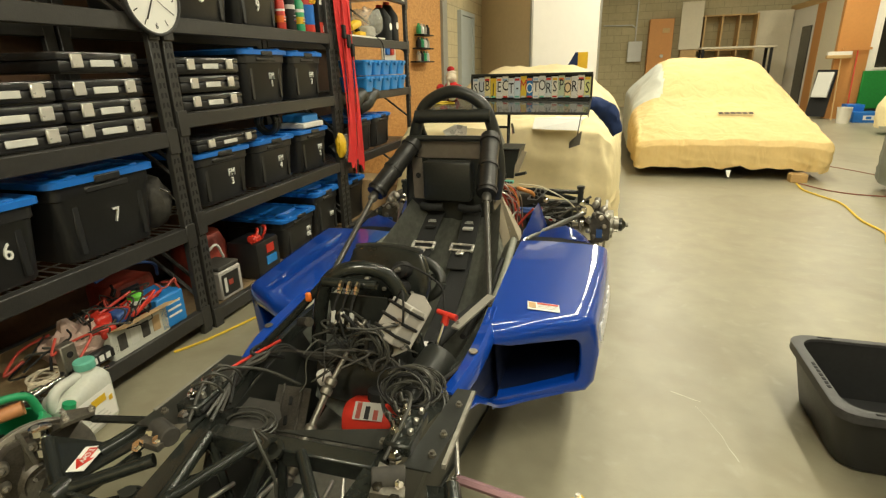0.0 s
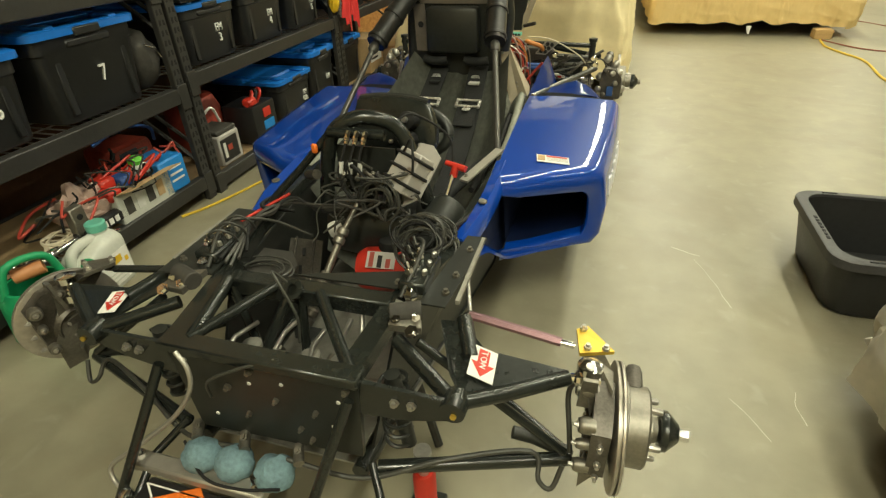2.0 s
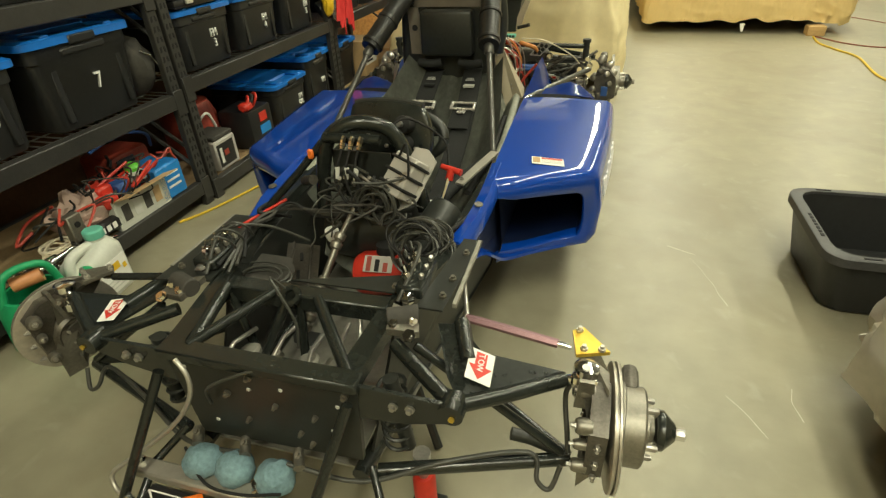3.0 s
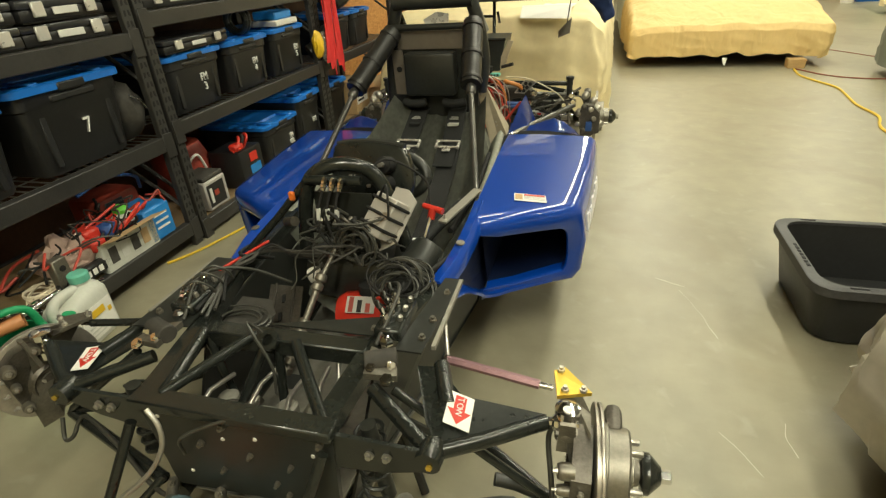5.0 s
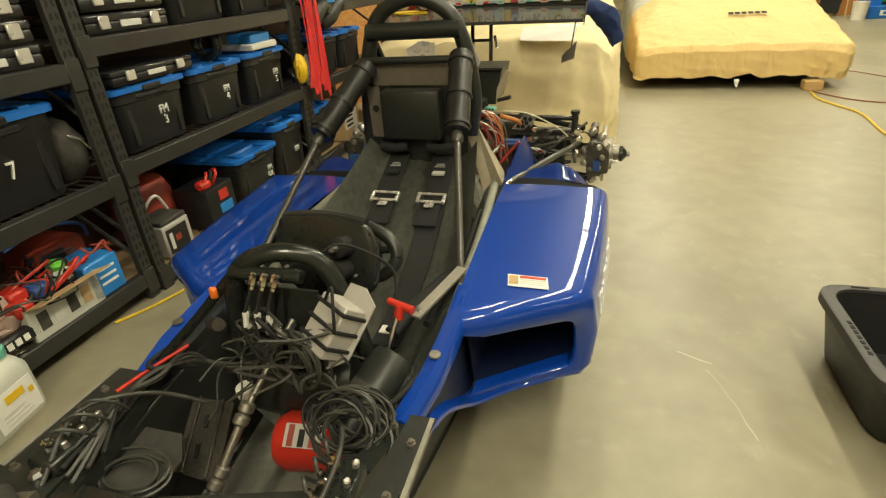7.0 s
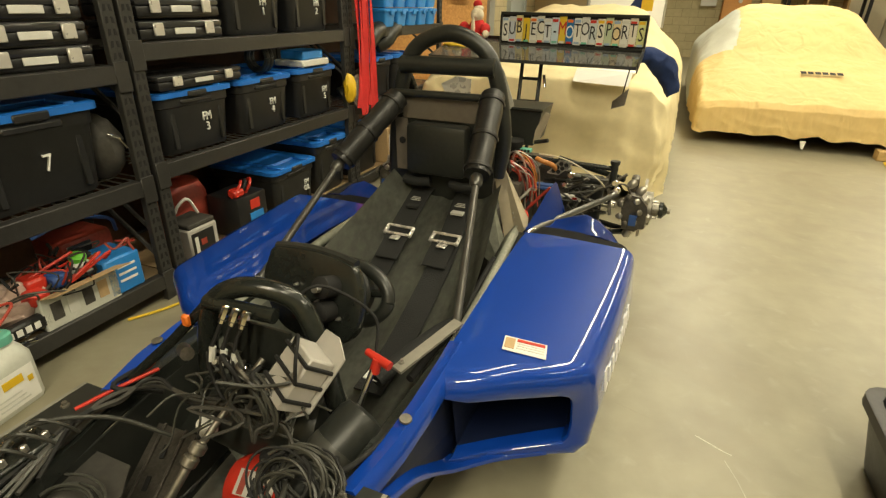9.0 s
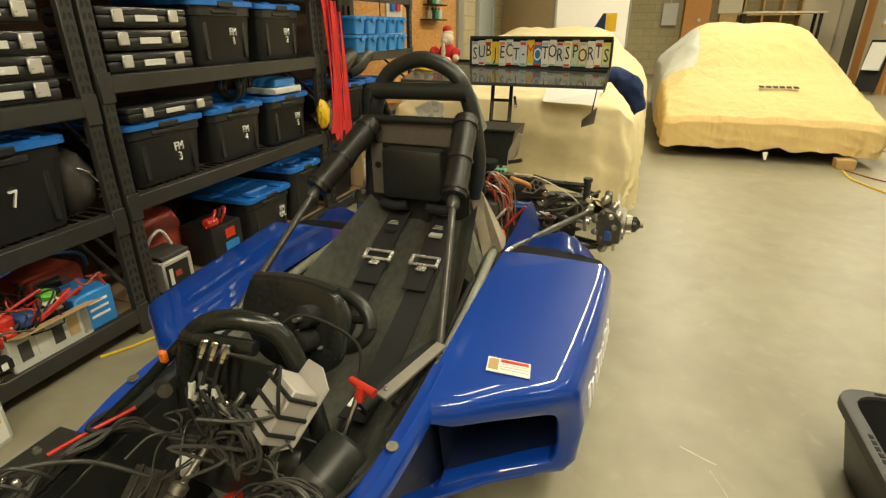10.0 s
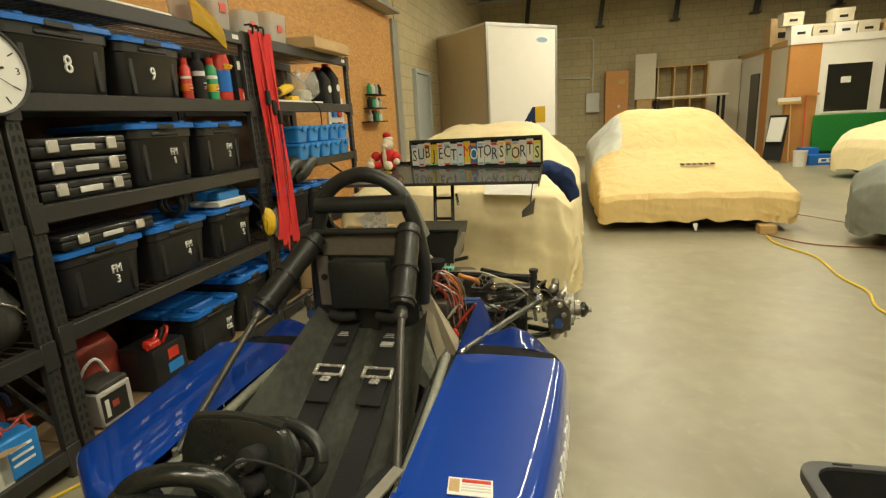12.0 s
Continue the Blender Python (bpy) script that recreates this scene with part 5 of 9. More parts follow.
yp = thing("yellow_pouch", (FX + 0.012, 2.92, 0.70), "yellow plastic pouch hung beside the straps", "pouch")
bm = bmesh.new()
bmesh.ops.create_icosphere(bm, subdivisions=3, radius=1)
for v in bm.verts:
    v.co = Vector((v.co.x * 0.035, v.co.y * 0.055 - 0.02, v.co.z * 0.09 + 0.02)) * (1 + 0.2 * noise.noise(v.co * 2.5))
part("pouch", bm, M["yellow"], yp)
bm = bmesh.new()
bmesh.ops.create_icosphere(bm, subdivisions=3, radius=1)
for v in bm.verts:
    v.co = Vector((0.01 + v.co.x * 0.03, v.co.y * 0.05 + 0.05, v.co.z * 0.1)) * (1 + 0.25 * noise.noise(v.co * 3))
part("wrap", bm, M["bag"], yp, smooth=False)
rg = thing("rubber_ring", (FX - 0.12, 2.20, 0.882), "black rubber hose coil on a tote lid", "hose")
bm = bmesh.new()
for k in range(2):
    tube(bm, [(0.065 * math.cos(a), 0.012 + k * 0.03, 0.075 + 0.065 * math.sin(a)) for a in np.linspace(0, 6.283, 24)], 0.016, 8)
part("coil", bm, M["satin"], rg)
bx = thing("small_blue_case", (FX - 0.12, 2.60, 0.887), "small blue lidded case on a tote", "case")
part("base", B(-0.1, 0.1, -0.13, 0.13, 0, 0.035, bevel=0.006), M["label_grey"], bx)
part("lid", B(-0.08, 0.08, -0.10, 0.10, 0.035, 0.085, bevel=0.008), M["bluebin"], bx)
cb = thing("carton_of_parts", (FX - 0.12, 3.56, 0.09), "cardboard carton with printed end on the bottom shelf", "box")
part("box", B(-0.15, 0.12, -0.14, 0.14, 0, 0.27, bevel=0.004), M["card"], cb)
part("label", B(0.1205, 0.122, -0.12, 0.1, 0.08, 0.22), M["paper"], cb, smooth=False)
for i in range(3):
    part("print_bar", B(0.1225, 0.124, -0.1, 0.02, 0.10 + i * 0.035, 0.115 + i * 0.035), M["slot"], cb, smooth=False)

# bottom shelf of the second bay
gc = thing("fuel_can", (FX - 0.36, 1.74, 0.09), "red metal fuel can on the bottom shelf", "fuel can")
part("body", L([(0.14, 0), (0.15, 0.02), (0.15, 0.22), (0.12, 0.29), (0.04, 0.31), (0.04, 0.34)], n=26), M["oldred"], gc)
part("cap", L([(0.03, 0.34), (0.03, 0.36), (0.02, 0.365)], n=14), M["slot"], gc)
bt = thing("car_battery", (FX - 0.1, 1.57, 0.09), "grey cased battery with a dark front and rope handle", "battery")
part("case", B(-0.09, 0.07, -0.075, 0.1, 0, 0.16, bevel=0.008), M["boxgrey"], bt)
part("top", B(-0.085, 0.065, -0.07, 0.095, 0.16, 0.185, bevel=0.006), M["dusty"], bt)
part("label", B(0.0705, 0.072, -0.065, 0.07, 0.02, 0.14), M["case"], bt, smooth=False)
part("mark", B(0.0725, 0.074, -0.015, 0.02, 0.07, 0.1), M["oldred"], bt, smooth=False)
part("mark", B(0.0725, 0.074, -0.05, -0.03, 0.04, 0.12), M["label_grey"], bt, smooth=False)
part("rope_handle", T([(-0.05, -0.05, 0.19), (0.0, -0.04, 0.27), (0.02, 0.0, 0.29), (0.0, 0.06, 0.2)], 0.007, 6, 5), M["paper"], bt)
ch = thing("battery_charger", (FX - 0.1, 1.91, 0.09), "black jump starter box with red clamps", "charger")
part("case", B(-0.12, 0.09, -0.11, 0.11, 0, 0.22, bevel=0.014, seg=2), M["case"], ch)
part("panel_red", B(0.0905, 0.094, -0.02, 0.05, 0.14, 0.19), M["red"], ch, smooth=False)
part("panel_blue", B(0.0905, 0.094, -0.03, 0.07, 0.07, 0.12), M["bluebin"], ch, smooth=False)
for i in range(3):
    part("clamp_cable", T([(0.05, -0.1 + i * 0.05, 0.22), (0.07, -0.06 + i * 0.04, 0.27), (0.03, 0.0 + i * 0.03, 0.28), (-0.03, 0.06, 0.23)], 0.008, 6, 5), M[("red", "slot", "red")[i]], ch)
part("clamp", B(0.02, 0.08, -0.1, -0.03, 0.22, 0.26, bevel=0.01), M["red"], ch)

# bottom shelf of the first bay
bg = thing("blue_toolbox", (FX - 0.06, 1.16, 0.13), "small blue plastic box with white stripes", "box")
part("body", B(-0.12, 0.05, -0.1, 0.06, 0, 0.16, bevel=0.008), M["bluebin"], bg)
for i in range(3):
    part("stripe", B(0.0505, 0.052, -0.05, 0.03, 0.05 + i * 0.03, 0.06 + i * 0.03), M["paper"], bg, smooth=False)
jp = thing("red_jump_pack", (FX - 0.27, 1.14, 0.13), "red and black power tool case", "case")
part("shell", B(-0.14, 0.06, -0.10, 0.13, 0, 0.21, bevel=0.03, seg=2), M["oldred"], jp)
part("front", B(0.0605, 0.07, -0.08, 0.02, 0.02, 0.19, bevel=0.003), M["case"], jp)
part("hose", T([(0.08, -0.2, 0.28), (0.1, -0.05, 0.31), (0.09, 0.1, 0.26), (0.05, 0.15, 0.18)], 0.008, 6, 5), M["wireblue"], jp)
cx = thing("open_carton", (FX - 0.11, 0.955, 0.13), "open cardboard carton overflowing with cables and chargers", "box")
bm = bmesh.new()
loft(bm, [rr(0.2, 0.3, 0, 0.004, 2), rr(0.2, 0.3, 0.13, 0.004, 2), rr(0.19, 0.29, 0.13, 0.004, 2), rr(0.19, 0.29, 0.005, 0.004, 2)])
part("box", bm, M["jug"], cx)
part("flap", P([(0.1, -0.15, 0.13), (0.1, 0.15, 0.13), (0.17, 0.17, 0.15), (0.17, -0.13, 0.15)], (0, 0, 1), 0.003), M["card"], cx)
for i in range(4):
    part("print_panel", B(0.1005, 0.102, -0.12 + i * 0.06, -0.08 + i * 0.06, 0.03, 0.1), M[("dusty", "label_grey", "dusty", "card")[i]], cx, smooth=False)
random.seed(5)
for i in range(16):
    p0 = Vector((random.uniform(-0.08, 0.08), random.uniform(-0.14, 0.14), 0.08))
    pts = [p0 + Vector((random.uniform(-0.07, 0.1), random.uniform(-0.1, 0.1), random.uniform(0.0, 0.15))) for _ in range(4)]
    part("cable", T([p0, *pts], random.choice((0.003, 0.004, 0.006)), 6, 5), M[random.choice(("red", "slot", "slot", "wirered", "wirem", "slot", "dusty"))], cx)
for i, (m1, a, b_, c_) in enumerate((("wireblue", 0.03, -0.03, 0.12), ("label_grey", 0.03, 0.06, 0.13), ("red", 0.0, -0.1, 0.13), ("slot", -0.03, 0.1, 0.14), ("red", 0.05, -0.13, 0.1))):
    part("charger", B(a - 0.04, a + 0.04, b_ - 0.035, b_ + 0.035, c_, c_ + 0.05, bevel=0.01, m=None), M[m1], cx)
part("green_cap", L([(0.03, 0), (0.03, 0.02), (0.015, 0.03)], (0.03, 0.06, 0.185), (0.3, 0, 1), 14), M["greenlime"], cx)
sk = thing("work_rag", (FX - 0.16, 0.78, 0.13), "pale pink rag heap beside the carton", "rags")
bm = bmesh.new()
bmesh.ops.create_icosphere(bm, subdivisions=4, radius=1)
for v in bm.verts:
    v.co = Vector((v.co.x * 0.11, v.co.y * 0.12, 0.085 + v.co.z * 0.08)) * (1 + 0.35 * noise.noise(v.co * 2.2) + 0.1 * noise.noise(v.co * 6))
part("rag", bm, M["rag"], sk)
tw = thing("torque_wrench", (FX - 0.05, 0.60, 0.165), "chrome torque wrench with black grip", "wrench")
part("shaft", T([(0.02, -0.5, 0), (0.02, 0.0, 0.012)], 0.012, 10), M["chrome"], tw)
part("grip", B(-0.0, 0.04, 0.0, 0.24, -0.015, 0.04, bevel=0.01), M["case"], tw)
for i in range(5):
    part("print_bar", B(0.0405, 0.042, 0.05 + i * 0.03, 0.07 + i * 0.03, 0.0, 0.025), M["paper"], tw, smooth=False)
for i in range(9):
    s = thing("hand_tool", (FX - 0.02 - 0.03 * (i % 3), 0.32 + i * 0.062, 0.137 + 0.012 * (i % 2)), "chrome socket or spanner lying on the bottom shelf", "tool", "hand tools", 20 + i * 23)
    part("shank", T([(0, -0.07, 0), (0, 0.06, 0.004)], 0.007, 8), M["chrome"], s)
    part("head", L([(0.014, -0.01), (0.016, 0), (0.014, 0.018)], (0, 0.07, 0.0), (0, 1, 0), 10), M["chrome"], s)
vb = thing("steel_bracket", (FX - 0.03, 0.635, 0.13), "grey steel bracket with holes standing on the shelf", "bracket")
part("plate", B(-0.02, 0.02, -0.03, 0.03, 0.0, 0.17, bevel=0.004), M["cast"], vb)
for z in (0.06, 0.13):
    part("hole", L([(0.012, 0), (0.012, 0.003)], (0.02, 0, z), (1, 0, 0), 10), M["slot"], vb)
hk = thing("twine_hank", (FX - 0.09, 0.58, 0.132), "hank of cream twine on the bottom shelf", "twine")
random.seed(31)
for i in range(9):
    a0 = random.uniform(0, 6.28)
    part("strand", T([(0.05 * math.cos(a0 + t) * random.uniform(0.8, 1.1), 0.06 * math.sin(a0 + t), 0.012 + 0.05 * abs(math.sin(t * 0.7 + i))) for t in np.linspace(0, 5.5, 9)], 0.004, 5, 3), M["whiteplush"], hk)
tg = thing("chain_tangle", (FX - 0.06, 0.47, 0.132), "tangle of chrome chain and hooks on the bottom shelf", "chain")
for i in range(12):
    p = Vector((random.uniform(-0.05, 0.04), random.uniform(-0.08, 0.08), random.uniform(0.01, 0.05)))
    part("link", T([p + Vector((0.016 * math.cos(t), 0.022 * math.sin(t + i), 0.012 * math.sin(t * 1.0 + i * 2))) for t in np.linspace(0, 6.0, 10)], 0.004, 6), M["chrome"], tg)
for i, y in enumerate((-0.35, -0.75)):
    bm = B(-0.15, 0.15, -0.16, 0.16, 0, 0.3, bevel=0.02, seg=2)
    c = thing("parts_crate", (FX - 0.2, y, 0.13), "dark crate of tools on the bottom shelf", "crate", "crates")
    part("crate", bm, M["dusty"], c)

# jugs and pots on the floor by the rack
jg = thing("washer_fluid_jug", (-1.212, 0.565, 0), "milky plastic fluid jug with mint cap and yellow label", "jug", rz=8)
bm = bmesh.new()
loft(bm, [rr(0.12, 0.21, 0, 0.025), rr(0.13, 0.22, 0.012, 0.03), rr(0.13, 0.22, 0.15, 0.03), rr(0.125, 0.20, 0.175, 0.03, cy=0.01), rr(0.10, 0.12, 0.20, 0.03, cy=0.04), rr(0.062, 0.066, 0.212, 0.028, cy=0.06), rr(0.058, 0.06, 0.226, 0.026, cy=0.06)])
part("body", bm, M["jug"], jg)
part("handle", T([(0, 0.02, 0.205), (0, -0.04, 0.212), (0, -0.085, 0.200), (0, -0.10, 0.17), (0, -0.10, 0.145)], 0.019, 12, 5), M["jug"], jg)
part("cap", L([(0.035, 0.222), (0.036, 0.225), (0.036, 0.250), (0.030, 0.255)], (0, 0.06, 0), n=20), M["mint"], jg)
part("label", B(0.0655, 0.067, -0.07, 0.085, 0.02, 0.145), M["paper"], jg, smooth=False)
part("label_patch", B(0.0675, 0.069, -0.02, 0.045, 0.10, 0.128), M["yellow"], jg, "yellow label patch", smooth=False)
part("label_patch", B(0.0675, 0.069, 0.058, 0.075, 0.085, 0.105), M["yellow"], jg, smooth=False)
for i in range(3):
    part("print_bar", B(0.0675, 0.069, -0.05, 0.05 - 0.01 * i, 0.035 + i * 0.016, 0.040 + i * 0.016), M["label_grey"], jg, smooth=False)
wc = thing("watering_can", (-1.19, 0.32, 0), "green plastic watering can on the floor", "can", rz=-15)
part("body", L([(0.11, 0), (0.12, 0.02), (0.11, 0.17), (0.09, 0.2), (0.08, 0.2), (0.09, 0.17), (0.1, 0.02)], n=22), M["greenp"], wc)
part("spout", T([(0.06, 0.07, 0.06), (0.09, 0.12, 0.16), (0.10, 0.14, 0.23)], [0.035, 0.025, 0.02], 12), M["greenp"], wc)
part("handle", T([(0, -0.09, 0.18), (0, -0.05, 0.28), (0, 0.06, 0.27), (0, 0.09, 0.18)], 0.013, 10, 5), M["greenp"], wc)
pp = thing("pipe_offcut", (-1.20, 0.33, 0.232), "short peach coloured plastic pipe", "pipe")
part("pipe", L([(0.024, -0.045), (0.024, 0.045), (0.019, 0.045), (0.019, -0.04)], (0, 0, 0), (0.6, 0.8, 0.1), 16), M["peach"], pp)

# ---- the racing car ----
car = thing("racing_car", (0, 0, 0), "stripped blue open-wheel racing car on stands with wheels and nose removed", "racing car")


def cp(name, bm, m, label="", parent=None, smooth=True):
    return part(name, bm, M[m], parent or car, label, smooth)


def rod(name, pts, r, m="black", k=0, label="", parent=None, n=10):
    return cp(name, T(pts, r, n, k), m, label, parent)


def bolt(p, axis, r=0.008, m="steel", parent=None):
    return cp("bolt", L([(r, 0), (r, 0.006), (r * 0.6, 0.006), (r * 0.6, 0.012)], p, axis, 6), m, "", parent)


# frame rails
for s, off in ((-1, 0.015), (1, 0.0)):
    rail = [(s * 0.185 + off, -0.09, 0.520), (s * 0.205 + off, 0.10, 0.535), (s * 0.262 + off, 0.32, 0.535), (s * 0.285, 0.75, 0.54), (s * 0.27, 1.40, 0.56)]
    bm = bmesh.new()
    loft(bm, [[Vector(p) + Vector((dx, 0, dz)) for dx, dz in ((-0.02, -0.02), (0.02, -0.02), (0.02, 0.012), (-0.02, 0.012))] for p in rail])
    cp("top_rail", bm, "black", smooth=False)
    rod("bottom_rail", [(s * 0.18, -0.09, 0.26), (s * 0.2, 0.3, 0.24), (s * 0.25, 0.75, 0.22), (s * 0.26, 1.5, 0.22)], 0.018)
    cp("side_panel", P([(s * 0.19 + off, -0.05, 0.26), (s * 0.28, 0.75, 0.22), (s * 0.268, 1.38, 0.22), (s * 0.265, 1.38, 0.54), (s * 0.283, 0.75, 0.52), (s * 0.21 + off, 0.12, 0.515)], (-s, 0, 0), 0.006), "satin", smooth=False)
    # wide top shelf of the foot box
    cp("top_plate", P([(s * 0.255 + off, 0.10, 0.549), (s * 0.31 + off, 0.10, 0.549), (s * 0.335, 0.36, 0.552), (s * 0.29, 0.36, 0.552)] if s > 0 else [(-0.33, 0.07, 0.549), (-0.205, 0.09, 0.549), (-0.215, 0.25, 0.551), (-0.235, 0.36, 0.552), (-0.325, 0.36, 0.552)], (0, 0, 1), 0.004), "satin", "worn black top plate", smooth=False)
    cp("edge_strip", B(s * 0.328 - 0.004, s * 0.328 + 0.004, 0.12, 0.36, 0.546, 0.556), "alu_dull", "bare alloy edge strip", smooth=False)
cp("floor_pan", P([(-0.19, -0.06, 0.24), (0.19, -0.06, 0.24), (0.27, 0.75, 0.215), (0.26, 1.5, 0.215), (-0.26, 1.5, 0.215), (-0.27, 0.75, 0.215)], (0, 0, -1), 0.006), "alu_dull", "dull alloy floor pan", smooth=False)

# front bulkhead
bk = cp("front_bulkhead", P([(-0.175, -0.10, 0.53), (0.215, -0.10, 0.53), (0.20, -0.10, 0.33), (-0.16, -0.10, 0.31)], (0, 1, 0), 0.012), "satin", smooth=False)
for x, z in ((0.0, 0.505), (0.19, 0.505), (-0.03, 0.385), (0.08, 0.375), (0.1, 0.35), (0.04, 0.44), (-0.06, 0.45), (0.12, 0.43)):
    bolt((x, -0.10, z), (0, -1, 0), 0.0075 if z > 0.44 else 0.006, "cast", bk)
for x, z in ((-0.14, 0.50), (-0.11, 0.36), (0.15, 0.40), (0.17, 0.47), (-0.01, 0.47), (0.06, 0.485)):
    cp("speck_rivet", L([(0.0045, 0), (0.0035, 0.002)], (x, -0.10, z), (0, -1, 0), 8), "label_grey", "", bk)
cp("bulkhead_cap", B(-0.18, 0.22, -0.115, -0.075, 0.525, 0.547, bevel=0.003), "black")
cp("mount_plate", P([(0.215, -0.098, 0.53), (0.385, -0.09, 0.515), (0.385, -0.09, 0.475), (0.30, -0.094, 0.455), (0.205, -0.098, 0.45)], (0, 1, 0), 0.008), "black", smooth=False)
cp("mount_plate", P([(-0.175, -0.098, 0.53), (-0.39, -0.08, 0.505), (-0.40, -0.08, 0.475), (-0.30, -0.09, 0.46), (-0.165, -0.098, 0.45)], (0, 1, 0), 0.008), "black", smooth=False)
for x in (0.275, 0.305, 0.378, -0.25, -0.28, -0.385):
    bolt((x, -0.098 + abs(x) * 0.02, 0.495), (0, -1, 0), 0.009, "gold" if abs(x) > 0.37 else "steel")
# cross beam and braces
cp("cross_beam", B(-0.17, 0.20, 0.085, 0.125, 0.51, 0.55, bevel=0.003), "black")
cp("gusset_sheet", P([(-0.03, 0.126, 0.552), (0.20, 0.13, 0.552), (0.215, 0.19, 0.556), (0.16, 0.175, 0.556)], (0, 0, 1), 0.004), "satin", smooth=False)
rod("brace_tube", [(-0.05, 0.10, 0.545), (-0.13, -0.085, 0.54)], 0.011)
rod("brace_tube", [(-0.02, 0.10, 0.545), (-0.10, -0.07, 0.30)], 0.011)
rod("brace_tube", [(0.05, 0.09, 0.545), (0.195, -0.085, 0.535)], 0.012)
rod("brace_tube", [(-0.165, 0.09, 0.545), (-0.13, -0.09, 0.53)], 0.013)
rod("brace_tube", [(0.0, 0.10, 0.54), (0.02, 0.02, 0.28)], 0.010)
rod("brace_tube", [(-0.16, 0.09, 0.53), (-0.05, 0.02, 0.26)], 0.010)
cp("grommet", L([(0.022, 0), (0.022, 0.010), (0.012, 0.010), (0.012, 0)], (-0.005, 0.083, 0.548), (0, -0.6, 0.8), 16), "black")
rod("hanging_wire", [(-0.02, 0.09, 0.56), (-0.035, 0.07, 0.60), (-0.01, 0.05, 0.585), (0.02, 0.04, 0.52), (0.02, 0.03, 0.46)], 0.003, "wirem", 6, n=5)
# pedal gear seen through the frame
for x, z in ((-0.10, 0.40), (0.0, 0.42), (0.07, 0.40)):
    pd = cp("pedal", B(x - 0.025, x + 0.025, 0.02, 0.035, z - 0.10, z, bevel=0.004), "alu_dull", "worn alloy pedal")
    rod("pedal_arm", [(x, 0.03, z - 0.03), (x, 0.06, 0.26)], 0.007, "steel", parent=pd)
for x in (-0.11, 0.03, 0.10):
    rod("master_cylinder", [(x, 0.0, 0.33), (x + 0.02, 0.10, 0.36)], 0.016, "cast")
    cp("reservoir", L([(0.022, 0), (0.022, 0.05), (0.016, 0.055)], (x, 0.04, 0.37), (0, 0, 1), 12), "alu_dull")
cp("pulley", L([(0.038, 0), (0.04, 0.006), (0.036, 0.012), (0.014, 0.014), (0.012, 0.03)], (-0.08, 0.0, 0.40), (0.4, -0.6, 0.7), 22), "castdark", "round alloy plate")
for x, y, z, w, h, rz in ((-0.03, 0.0, 0.40, 0.035, 0.085, 12), (0.045, -0.01, 0.385, 0.04, 0.075, -8), (0.115, 0.01, 0.41, 0.03, 0.06, 15), (-0.125, -0.045, 0.41, 0.03, 0.07, -20), (0.15, 0.045, 0.45, 0.035, 0.05, 5)):
    bq = pose(x, y, z, -14, 0, rz)
    lug = cp("pedal_lug", B(-w / 2, w / 2, -0.012, 0.012, -h / 2, h / 2, bevel=0.005, seg=2, m=bq), "cast", "worn alloy pedal bracket")
    for dz in (-0.3, 0.3):
        p = bq @ Vector((0, -0.012, h * dz))
        bolt(p, bq.to_3x3() @ Vector((0, -1, 0)), 0.006, "steel", lug)
    rod("pushrod_link", [bq @ Vector((0, 0, h / 2)), Vector((x * 0.9, y + 0.05, z + 0.06)), Vector((x * 0.8, y + 0.11, z + 0.05))], 0.005, "steel", parent=lug)
for k in range(7):
    a = -0.15 + 0.047 * k
    rod("brake_pipe", [(a, 0.06, 0.36), (a + 0.02, 0.0, 0.42 + 0.012 * (k % 3)), (a + 0.035, -0.05, 0.40), (a + 0.02, -0.085, 0.35)], 0.0032, ("wirem", "steel", "slot")[k % 3], 6, n=6)
cp("pedal_floor", P([(-0.17, -0.085, 0.325), (0.19, -0.085, 0.325), (0.19, 0.085, 0.315), (-0.17, 0.085, 0.315)], (0, 0, -1), 0.004), "alu_dull", "scuffed alloy pedal floor", smooth=False)
cp("rack_housing", T([(-0.2, 0.06, 0.33), (0.2, 0.06, 0.33)], 0.022, 12), "cast")

